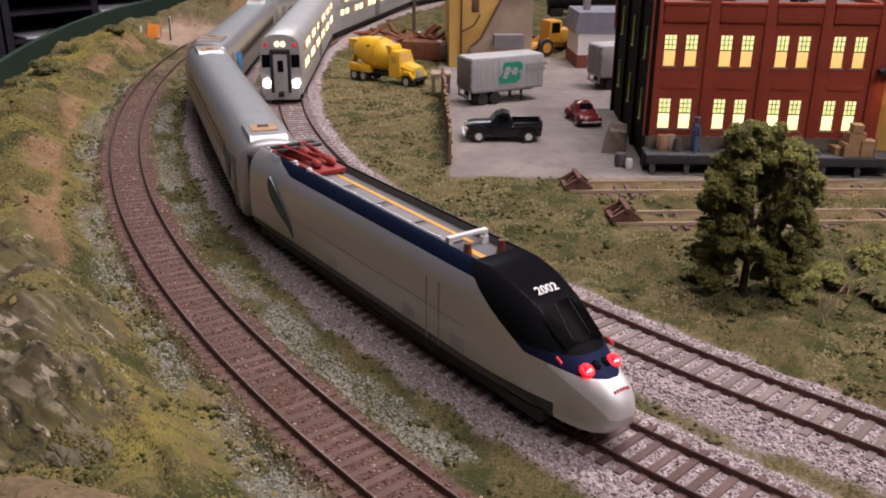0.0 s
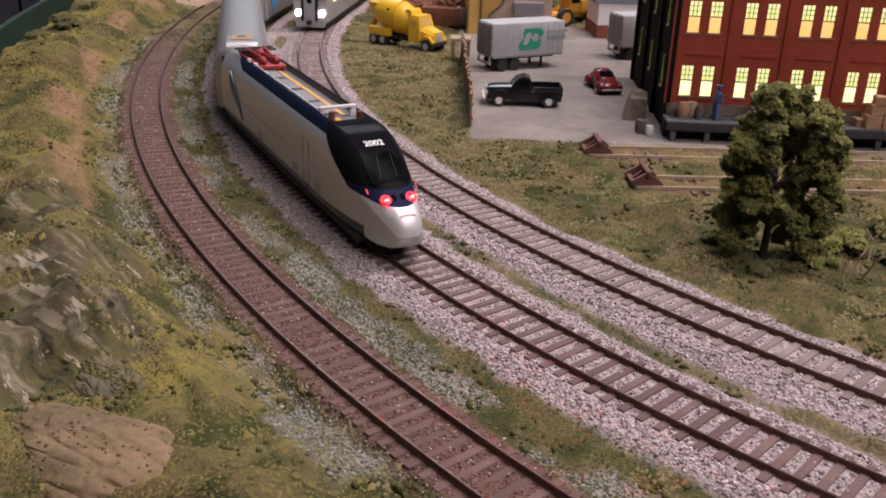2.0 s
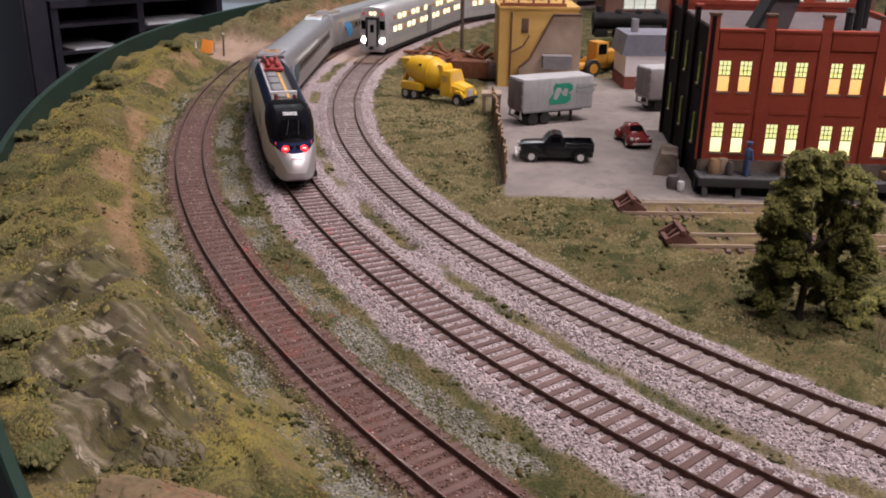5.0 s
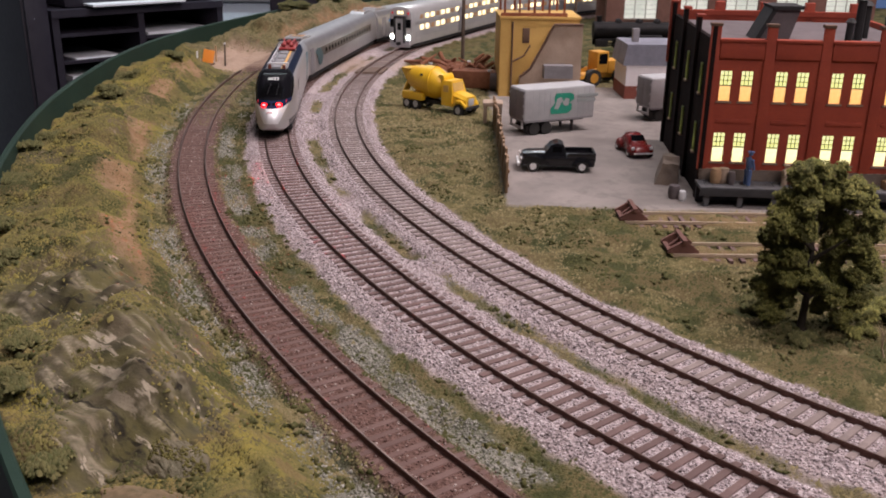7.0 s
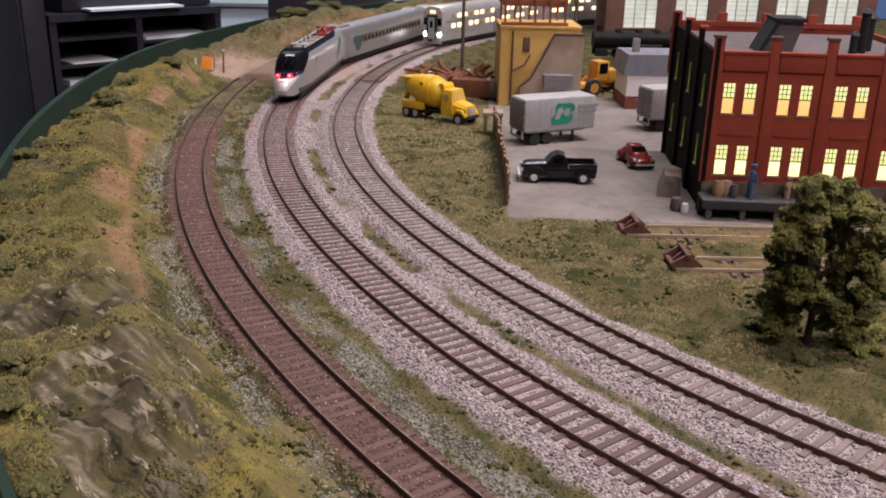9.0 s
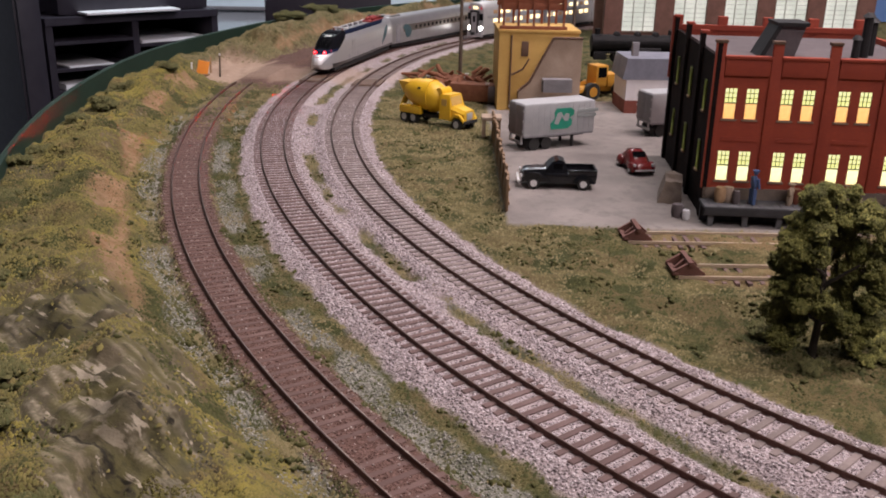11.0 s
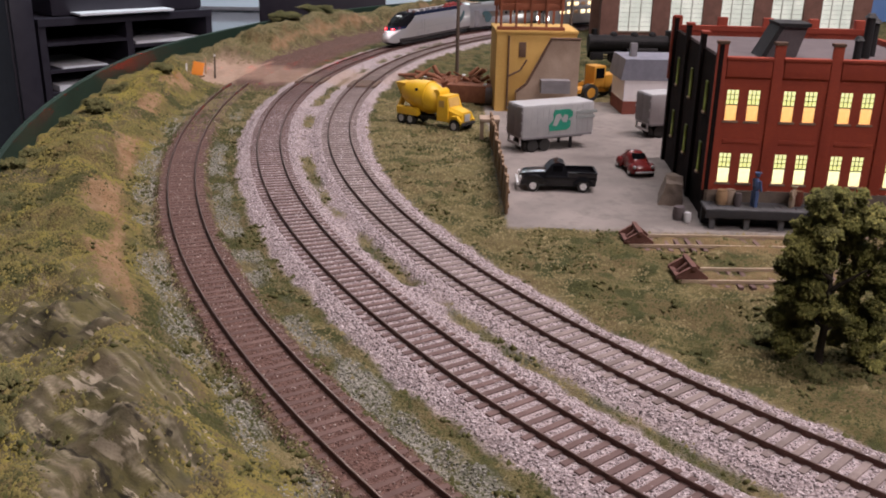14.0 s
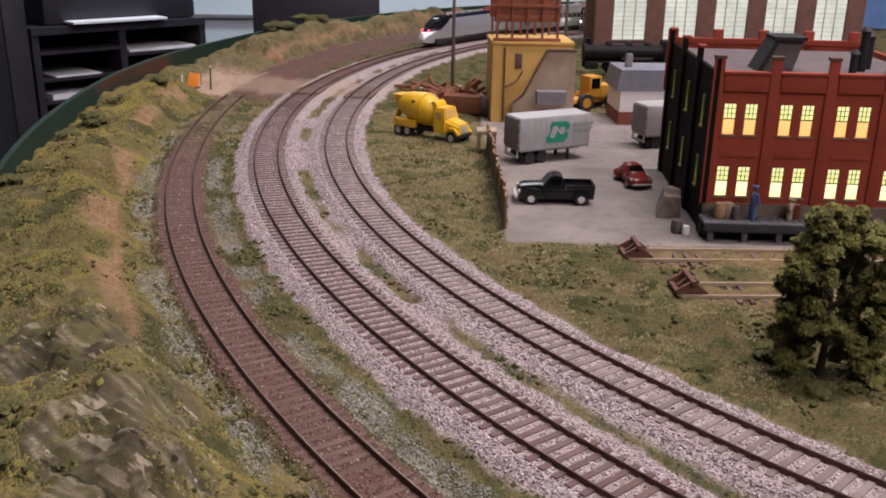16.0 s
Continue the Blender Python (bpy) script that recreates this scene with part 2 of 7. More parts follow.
SLATE = paint("slate_roof", (0.16, 0.165, 0.20), (0.22, 0.22, 0.26), 0.85)
BRICK_RED = paint("red_brick_base", (0.22, 0.06, 0.04), (0.16, 0.045, 0.03), 0.85)
LOCO_BLACK = paint("black_locomotive", (0.011, 0.011, 0.012), (0.020, 0.018, 0.018), 0.6, spec=0.12)
PILLAR = paint("brown_brick_pillar", (0.18, 0.09, 0.07), (0.13, 0.065, 0.05), 0.85)
HALL_GLOW = glow("lit_hall_window", (0.72, 0.76, 0.68), 0.55, (0.97, 0.97, 0.88), 26)
HALL_BAR = paint("hall_glazing_bar", (0.25, 0.24, 0.2), (0.3, 0.28, 0.24), 0.7)
POLE = paint("dark_timber_pole", (0.10, 0.075, 0.055), (0.14, 0.10, 0.08), 0.85)
BARK = paint("dark_bark", (0.022, 0.017, 0.012), (0.04, 0.03, 0.02), 0.9)
TWIG = paint("pale_twig", (0.36, 0.28, 0.19), (0.28, 0.2, 0.13), 0.8)
ORANGE = paint("orange_board", (0.75, 0.24, 0.02), (0.8, 0.3, 0.04), 0.6)
BLACK_SHELF = paint("black_shelf_board", (0.022, 0.018, 0.028), (0.032, 0.027, 0.038), 0.45, fine=60, coarse=6)
PALE_PANEL = paint("pale_blue_panel", (0.62, 0.70, 0.78), (0.56, 0.64, 0.72), 0.6, fine=40, coarse=3)
PAPER = paint("white_paper", (0.82, 0.82, 0.86), (0.76, 0.76, 0.8), 0.8, fine=60, coarse=6)
ROOM_WALL = paint("pale_wall_paint", (0.42, 0.45, 0.50), (0.38, 0.41, 0.46), 0.8, fine=40, coarse=3)
ROOM_CEILING = paint("dim_ceiling_paint", (0.16, 0.16, 0.17), (0.13, 0.13, 0.14), 0.9, fine=40, coarse=3)
ROOM_FLOOR = paint("dark_carpet", (0.035, 0.033, 0.038), (0.05, 0.047, 0.05), 0.95, fine=200, coarse=8)
BLUE_BACK = paint("blue_backdrop", (0.08, 0.17, 0.40), (0.13, 0.23, 0.44), 0.9, coarse=10)
GREY_PLASTIC = paint("grey_plastic", (0.16, 0.15, 0.17), (0.2, 0.19, 0.21), 0.6, fine=100, coarse=10)


def rock_material():
    """Painted plaster rock: dull olive brown with long pale creases."""
    m, nt, bsdf = material("plaster_rock")
    co = nt.nodes.new("ShaderNodeTexCoord").outputs["Object"]
    st = nt.nodes.new("ShaderNodeMapping")
    st.inputs["Scale"].default_value = (0.22, 1.0, 1.0)
    nt.links.new(co, st.inputs[0])
    streak = noise_node(nt, st.outputs[0], 260, 4, 0.7)
    big, fine = noise_node(nt, co, 55), noise_node(nt, co, 700)
    col = mix_node(nt, ramp_node(nt, big, 0.35, 0.65), (0.095, 0.083, 0.045), (0.155, 0.125, 0.075))
    col = mix_node(nt, ramp_node(nt, streak, 0.56, 0.72), col, (0.27, 0.22, 0.15))
    col = mix_node(nt, ramp_node(nt, streak, 0.42, 0.28), col, (0.05, 0.045, 0.028))
    col = mix_node(nt, ramp_node(nt, fine, 0.55, 0.8), col, (0.07, 0.065, 0.03))
    nt.links.new(col, bsdf.inputs["Base Color"])
    nt.links.new(math_node(nt, "SUBTRACT", 0.85, math_node(nt, "MULTIPLY", fine, 0.3)), bsdf.inputs["Roughness"])
    nt.links.new(bump_node(nt, math_node(nt, "ADD", streak, math_node(nt, "MULTIPLY", fine, 0.4)), 0.8, 0.0016), bsdf.inputs["Normal"])
    return m


ROCK = rock_material()


def brick_material():
    """Red painted brick with its fine courses."""
    m, nt, bsdf = material("red_brick")
    co = nt.nodes.new("ShaderNodeTexCoord").outputs["Object"]
    rot = nt.nodes.new("ShaderNodeMapping")
    rot.inputs["Rotation"].default_value = (radians(90), 0, 0)
    nt.links.new(co, rot.inputs[0])
    br = nt.nodes.new("ShaderNodeTexBrick")
    br.inputs["Scale"].default_value = 330
    br.inputs["Color1"].default_value, br.inputs["Color2"].default_value = (0.40, 0.072, 0.036, 1), (0.34, 0.058, 0.030, 1)
    br.inputs["Mortar"].default_value = (0.25, 0.058, 0.039, 1)
    nt.links.new(rot.outputs[0], br.inputs["Vector"])
    n = noise_node(nt, co, 60)
    nt.links.new(mix_node(nt, ramp_node(nt, n, 0.35, 0.75), br.outputs["Color"], (0.27, 0.048, 0.030)), bsdf.inputs["Base Color"])
    bsdf.inputs["Roughness"].default_value = 0.75
    bsdf.inputs["Specular IOR Level"].default_value = 0.3
    nt.links.new(bump_node(nt, noise_node(nt, co, 1500), 0.2, 0.0003), bsdf.inputs["Normal"])
    return m


BRICK = brick_material()
# ---- the three lines of track, as curves of slowly changing bend ----
KNOTS = (-150, 100, 350, 600, 850, 1100, 1350, 1600, 1900, 2300, 2800)
STEP = 4.0


class Line:
    def __init__(self, x, y, heading, bends):
        self.s = np.arange(-150, 2800, STEP)
        k = np.interp(self.s, KNOTS, bends) * 1e-3
        h = np.cumsum(k) * STEP
        i = int(np.argmin(abs(self.s)))
        self.h = h - h[i] + heading
        cx, cy = np.cumsum(np.cos(self.h)) * STEP, np.cumsum(np.sin(self.h)) * STEP
        self.x, self.y = cx - cx[i] + x, cy - cy[i] + y

    def at(self, s, d=0.0):
        """The place and the heading at s along the line, d to its left."""
        x, y, h = (np.interp(s, self.s, v) for v in (self.x, self.y, self.h))
        return x - np.sin(h) * d, y + np.cos(h) * d, h

    def near(self, x, y):
        """For many points: how far along the line, and how far to its left."""
        x, y = np.asarray(x, float), np.asarray(y, float)
        s, d = np.empty(x.shape), np.empty(x.shape)
        sub = slice(None, None, 2)
        px, py, ph, ps = self.x[sub], self.y[sub], self.h[sub], self.s[sub]
        for a in range(0, len(x), 4000):
            b = slice(a, a + 4000)
            i = np.argmin((x[b, None] - px) ** 2 + (y[b, None] - py) ** 2, axis=1)
            ex, ey = x[b] - px[i], y[b] - py[i]
            s[b] = ps[i] + ex * np.cos(ph[i]) + ey * np.sin(ph[i])
            d[b] = -ex * np.sin(ph[i]) + ey * np.cos(ph[i])
        return s, d


OUTER = Line(5.6, 196.4, 2.297, (-1.1, -1.034, -0.963, -0.785, -0.70, -0.90, -0.98, -1.0, -0.95, -0.4, 0))
MIDDLE = Line(127.0, 173.3, 2.474, (-1.722, -1.37, -1.024, -1.014, -0.974, -0.922, -1.013, -1.12, -1.0, -0.4, 0))
INNER = Line(174.8, 207.8, 2.491, (-1.472, -1.352, -1.232, -1.143, -0.808, -1.14, -1.019, -1.253, -0.876, -0.4, 0.0))
EDGE = 110.0                    # the board's edge lies this far outside the outer line
GROUND = -5.0


def smooth(a, b, x):
    t = np.clip((np.asarray(x, float) - a) / (b - a), 0, 1)
    return t * t * (3 - 2 * t)


GRID = np.random.RandomState(5).rand(256, 256)


def wob(x, y, size):
    """Smooth value noise, -1 to 1, with lumps of that size."""
    u, v = np.asarray(x, float) / size + 57.3, np.asarray(y, float) / size + 91.7
    i, j = np.floor(u).astype(int), np.floor(v).astype(int)
    f, g = u - i, v - j
    f, g = f * f * (3 - 2 * f), g * g * (3 - 2 * g)
    i, j, k, m = i % 256, j % 256, (i + 1) % 256, (j + 1) % 256
    return 2 * ((GRID[i, j] * (1 - f) + GRID[k, j] * f) * (1 - g) + (GRID[i, m] * (1 - f) + GRID[k, m] * f) * g) - 1


def yard(x, y):
    """1 on the paved yard before the brick building."""
    wavy = 4 * wob(x, y, 25)
    near = smooth(508, 514, y + wavy * 0.5)
    left = smooth(2, 6, x + 1.0 - (y - 545) * -0.022)
    return near * left * (1 - smooth(905, 915, y)) * (1 - smooth(400, 410, x))


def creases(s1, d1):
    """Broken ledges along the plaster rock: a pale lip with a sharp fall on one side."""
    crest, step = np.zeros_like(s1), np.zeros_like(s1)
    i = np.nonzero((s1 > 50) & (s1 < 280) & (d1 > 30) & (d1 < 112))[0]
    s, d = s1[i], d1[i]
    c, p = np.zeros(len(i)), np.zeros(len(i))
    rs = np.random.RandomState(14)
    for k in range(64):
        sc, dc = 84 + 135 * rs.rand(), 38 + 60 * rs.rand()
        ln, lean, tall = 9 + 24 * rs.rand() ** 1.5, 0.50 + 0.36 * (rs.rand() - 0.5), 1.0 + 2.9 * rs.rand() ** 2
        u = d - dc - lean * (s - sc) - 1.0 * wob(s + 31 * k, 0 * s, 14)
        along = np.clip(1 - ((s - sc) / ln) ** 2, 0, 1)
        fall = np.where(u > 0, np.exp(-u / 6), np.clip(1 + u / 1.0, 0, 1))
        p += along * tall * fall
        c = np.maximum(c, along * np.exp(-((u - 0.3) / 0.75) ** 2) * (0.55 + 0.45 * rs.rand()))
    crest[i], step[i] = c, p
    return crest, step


def cover(x, y):
    """Of every point of the board: its height and how far it is ballast, bare earth, grey grit, rock, sand and paving."""
    s1, d1 = OUTER.near(x, y)
    s2, d2 = MIDDLE.near(x, y)
    s3, d3 = INNER.near(x, y)
    n1, n2, n3 = wob(x, y, 60), wob(x, y, 22), wob(x, y, 7)
    h = GROUND + 1.4 * n2 + 1.5 * wob(x, y + 77, 11) + 1.0 * n3
    pave = yard(x, y)
    h = h * (1 - pave) + pave * (-3.6)
    # banks of the beds
    bed = np.zeros_like(h)
    for s, d, half, foot in ((s2, d2, 15, 25), (s3, d3, 15, 24)):
        e = np.abs(d) + 1.6 * n3 + 1.0 * n2
        k = 1 - smooth(half, foot, e)
        h = np.maximum(h, h * (1 - k) + k * -2.3)
        bed = np.maximum(bed, 1 - smooth(foot - 3, foot + 2, e))
    gap = (d2 < 0) & (d3 > 0) & (s2 > -200)
    weeds = gap * (1 - smooth(3, 13, np.abs(d3 + d2) + 3 * n3)) * smooth(-0.35, 0.1, wob(x + 300, y, 24))
    bed = np.where(gap, 1.0, bed) * (1 - 0.95 * weeds)
    e1 = np.abs(d1) + 1.2 * n3
    k = 1 - smooth(13, 19, e1)
    h = np.maximum(h, h * (1 - k) + k * (-2.3 + 0.22 * wob(x, y + 40, 16)))
    brown = (1 - smooth(12, 17.5, e1 + 2 * n2)) * (1 - 0.75 * smooth(540, 700, s1))
    # the bank outside the outer line
    out = smooth(20, 60, d1 + 3 * n2)
    far = smooth(800, 830, s1) * (1 - smooth(955, 990, s1)) * (1 - smooth(68, 84, d1))          # the sandy lay-by
    tall = 17 + 7 * wob(s1, 0 * s1, 130) + 7 * np.exp(-((s1 - 740) / 70) ** 2) + 11 * smooth(1010, 1080, s1) + 3 * np.exp(-((s1 - 170) / 90) ** 2)
    ridge = tall * out * (1 - 0.4 * smooth(60, 104, d1)) * (1 + 0.16 * n2) * (1 - 0.98 * far)
    h = h + ridge + out * (1.6 * n2 + 0.8 * n3)
    earth = (1 - smooth(5, 13, np.abs(d1 - 47 - 7 * n1))) * smooth(-0.5, 0.1, wob(s1, d1 * 3, 45)) * smooth(165, 205, s1)
    rock = smooth(33, 44, d1 + 5 * n2 + 2 * n3) * (1 - smooth(94, 106, d1 + 7 * n2)) * smooth(70, 88, s1 + 8 * n2) * (1 - smooth(185, 285, s1 + 25 * n1 + 34 * n2))
    rock = np.maximum(rock, smooth(0.35, 0.6, wob(s1, d1, 38)) * (d1 > 45) * (s1 > 330) * 0.6)
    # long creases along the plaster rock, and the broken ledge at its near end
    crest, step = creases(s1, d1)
    h = h + rock * (0.42 * step + 1.1 * wob(s1 * 0.4, d1 - 0.24 * s1 + 30, 13) + 0.7 * wob(x, y, 5) + 0.45 * wob(x, y, 2.6))
    swell = np.exp(-((s1 - 185) / 75) ** 2) * np.exp(-((d1 - 62) / 24) ** 2)
    h = h + 3 * swell
    earth = np.maximum(earth, 0.35 * rock * (1 - smooth(52, 64, d1 + 6 * n2)))
    ledge = smooth(111, 101, s1 + 7 * n2 + 0.25 * (d1 - 60)) * smooth(46, 54, d1 + 3 * n3) * (1 - smooth(84, 98, d1)) * smooth(30, 55, s1)
    h = h - 5 * ledge
    spur = np.maximum(smooth(474, 484, y) * (1 - smooth(508, 516, y)) * smooth(60, 74, x), smooth(424, 434, y) * (1 - smooth(458, 468, y)) * smooth(78, 92, x))
    earth = np.maximum(earth, 0.4 * spur * (x < 400) * smooth(-0.7, 0.2, wob(x, y + 40, 12)))
    grit = smooth(15, 19, e1) * (1 - smooth(26, 33, np.abs(d1) + 4 * n2)) * smooth(-0.5, 0.3, wob(x, y + 500, 18)) * (1 - smooth(620, 760, s1))
    dirt = smooth(765, 840, s1 + 10 * n2) * (1 - smooth(24, 36, d1 + 3 * n2)) * smooth(-52, -36, d1 + 3 * n2) * (1 - 0.8 * bed)
    brown = np.maximum(brown, 0.95 * dirt)
    sand = far * smooth(6, 14, d1 + 4 * n2) * (1 - smooth(70, 80, d1))
    road = (smooth(830, 870, s1 + 12 * n1) * (1 - smooth(930, 975, s1 + 12 * n1))) * (d1 < 40) * smooth(-170, -130, d1)
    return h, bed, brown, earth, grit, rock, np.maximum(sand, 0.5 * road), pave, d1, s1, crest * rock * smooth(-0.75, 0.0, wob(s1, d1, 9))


def ground_material():
    """Scenery board: turf, ballast, bare earth, grit, rock, sand and paving, each with its own grain."""
    m, nt, bsdf = material("scenery_board")
    co = nt.nodes.new("ShaderNodeTexCoord").outputs["Object"]
    a = nt.nodes.new("ShaderNodeVertexColor")
    a.layer_name = "cover_a"
    b = nt.nodes.new("ShaderNodeVertexColor")
    b.layer_name = "cover_b"
    sa, sb = nt.nodes.new("ShaderNodeSeparateColor"), nt.nodes.new("ShaderNodeSeparateColor")
    nt.links.new(a.outputs[0], sa.inputs[0])
    nt.links.new(b.outputs[0], sb.inputs[0])
    big, mid, fine = noise_node(nt, co, 22), noise_node(nt, co, 130), noise_node(nt, co, 1100, 2)
    grain = nt.nodes.new("ShaderNodeTexVoronoi")
    grain.inputs["Scale"].default_value = 850
    nt.links.new(co, grain.inputs["Vector"])
    sep = nt.nodes.new("ShaderNodeSeparateColor")
    nt.links.new(grain.outputs["Color"], sep.inputs[0])
    patch = noise_node(nt, co, 62, 3, 0.55)
    turf = mix_node(nt, ramp_node(nt, mid, 0.38, 0.62), (0.082, 0.078, 0.029), (0.155, 0.13, 0.058))
    turf = mix_node(nt, ramp_node(nt, big, 0.42, 0.6), turf, (0.13, 0.099, 0.047))
    turf = mix_node(nt, ramp_node(nt, patch, 0.50, 0.60), turf, (0.048, 0.053, 0.019))
    turf = mix_node(nt, ramp_node(nt, fine, 0.52, 0.75), turf, (0.05, 0.05, 0.02))
    stone = mix_node(nt, sep.outputs[0], (0.18, 0.142, 0.14), (0.54, 0.465, 0.468))
    stone = mix_node(nt, ramp_node(nt, mid, 0.35, 0.75), stone, (0.42, 0.345, 0.335))
    brown = mix_node(nt, sep.outputs[1], (0.095, 0.052, 0.042), (0.175, 0.105, 0.086))
    earth = mix_node(nt, ramp_node(nt, mid, 0.35, 0.65), (0.24, 0.145, 0.075), (0.33, 0.215, 0.125))
    grit = mix_node(nt, sep.outputs[2], (0.12, 0.12, 0.085), (0.32, 0.30, 0.26))
    turn, thin = nt.nodes.new("ShaderNodeMapping"), nt.nodes.new("ShaderNodeMapping")
    turn.inputs["Rotation"].default_value = (0, 0, -2.5)
    thin.inputs["Scale"].default_value = (0.11, 1.0, 0.6)
    nt.links.new(co, turn.inputs[0])
    nt.links.new(turn.outputs[0], thin.inputs[0])
    streak = noise_node(nt, thin.outputs[0], 210, 4, 0.65)
    rock = mix_node(nt, ramp_node(nt, big, 0.40, 0.62), (0.068, 0.061, 0.036), (0.125, 0.102, 0.064))
    rock = mix_node(nt, ramp_node(nt, mid, 0.52, 0.72), rock, (0.09, 0.088, 0.036))
    rock = mix_node(nt, ramp_node(nt, patch, 0.44, 0.58), rock, (0.105, 0.093, 0.04))
    rock = mix_node(nt, ramp_node(nt, streak, 0.57, 0.72), rock, (0.20, 0.165, 0.11))
    rock = mix_node(nt, ramp_node(nt, streak, 0.44, 0.30), rock, (0.06, 0.053, 0.03))
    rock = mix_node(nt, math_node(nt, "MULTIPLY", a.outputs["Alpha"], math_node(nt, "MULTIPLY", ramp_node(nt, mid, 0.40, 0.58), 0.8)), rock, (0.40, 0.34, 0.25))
    # thin pale scratches and dark cracks, broken along their length
    for scale, low, tint in ((80, 0.625, (0.26, 0.22, 0.155)), (150, 0.625, (0.36, 0.31, 0.23)), (300, 0.635, (0.36, 0.31, 0.23))):
        rock = mix_node(nt, ramp_node(nt, noise_node(nt, thin.outputs[0], scale, 5, 0.62), low, low + 0.03), rock, tint)
    for scale, low in ((110, 0.40), (240, 0.38)):
        rock = mix_node(nt, ramp_node(nt, noise_node(nt, thin.outputs[0], scale, 5, 0.6), low, low - 0.05), rock, (0.032, 0.028, 0.02))
    sand = mix_node(nt, ramp_node(nt, mid, 0.3, 0.7), (0.38, 0.27, 0.20), (0.46, 0.335, 0.25))
    pave = mix_node(nt, ramp_node(nt, big, 0.35, 0.65), (0.20, 0.178, 0.165), (0.265, 0.235, 0.215))
    pave = mix_node(nt, ramp_node(nt, mid, 0.5, 0.8), pave, (0.165, 0.148, 0.137))
    col = mix_node(nt, sa.outputs[0], turf, stone)
    col = mix_node(nt, sa.outputs[1], col, brown)
    col = mix_node(nt, sa.outputs[2], col, earth)
    col = mix_node(nt, sb.outputs[0], col, grit)
    col = mix_node(nt, sb.outputs[1], col, rock)
    col = mix_node(nt, sb.outputs[2], col, sand)
    col = mix_node(nt, b.outputs["Alpha"], col, pave)
    nt.links.new(col, bsdf.inputs["Base Color"])
    bsdf.inputs["Roughness"].default_value = 0.95
    bsdf.inputs["Specular IOR Level"].default_value = 0.15
    rough = math_node(nt, "ADD", math_node(nt, "MULTIPLY", grain.outputs["Distance"], 0.7), fine)
    flat = math_node(nt, "SUBTRACT", 1.0, math_node(nt, "MULTIPLY", math_node(nt, "MAXIMUM", b.outputs["Alpha"], math_node(nt, "MULTIPLY", sb.outputs[1], 1.0)), 0.85))
    nt.links.new(bump_node(nt, math_node(nt, "MULTIPLY", rough, flat), 0.7, 0.0012), bsdf.inputs["Normal"])
    return m


def build_ground():
    xs = np.concatenate([np.arange(-430, -250, 3.0), np.arange(-250, -40, 1.0), np.arange(-40, 330, 2.5), np.arange(330, 900, 14.0)])
    ys = np.concatenate([np.arange(30, 150, 3.0), np.arange(150, 330, 1.0), np.arange(330, 480, 1.5), np.arange(480, 720, 3.0), np.arange(720, 1250, 5.0), np.arange(1250, 2100, 14.0)])
    X, Y = np.meshgrid(xs, ys)
    x, y = X.ravel(), Y.ravel()
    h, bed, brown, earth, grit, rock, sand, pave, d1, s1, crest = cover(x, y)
    nx = len(xs)
    i = np.arange(len(x)).reshape(len(ys), nx)
    q = np.stack([i[:-1, :-1], i[:-1, 1:], i[1:, 1:], i[1:, :-1]], -1).reshape(-1, 4)
    q = q[(d1[q] < EDGE).all(1)]
    me = bpy.data.meshes.new("ground")
    me.from_pydata((np.stack([x, y, h], 1) * MM).tolist(), [], q.tolist())
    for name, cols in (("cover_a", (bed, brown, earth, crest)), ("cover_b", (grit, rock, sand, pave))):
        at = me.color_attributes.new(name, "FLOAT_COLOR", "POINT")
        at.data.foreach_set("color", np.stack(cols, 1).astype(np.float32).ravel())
    me.polygons.foreach_set("use_smooth", np.ones(len(q), bool))
    me.materials.append(ground_material())
    ob = new("ground", me)
    return tagged(ob, "model landscape of mossy turf, earth banks and pale ballast", "ground", kind="structure")


def ground_z(x, y):
    return cover(np.array([float(x)]), np.array([float(y)]))[0][0]


OCTA_V = np.array([(1, 0, 0), (-1, 0, 0), (0, 1, 0), (0, -1, 0), (0, 0, 1), (0, 0, -1)], float)
TUFT = (np.array([(1, 0.1, -0.5), (-0.1, 1, -0.5), (-1, -0.1, -0.5), (0.1, -1, -0.5), (0, 0, 1.0)], float), np.array([(0, 1, 4), (1, 2, 4), (2, 3, 4), (3, 0, 4)]))
OCTA_F = np.array([(0, 2, 4), (2, 1, 4), (1, 3, 4), (3, 0, 4), (2, 0, 5), (1, 2, 5), (3, 1, 5), (0, 3, 5)])


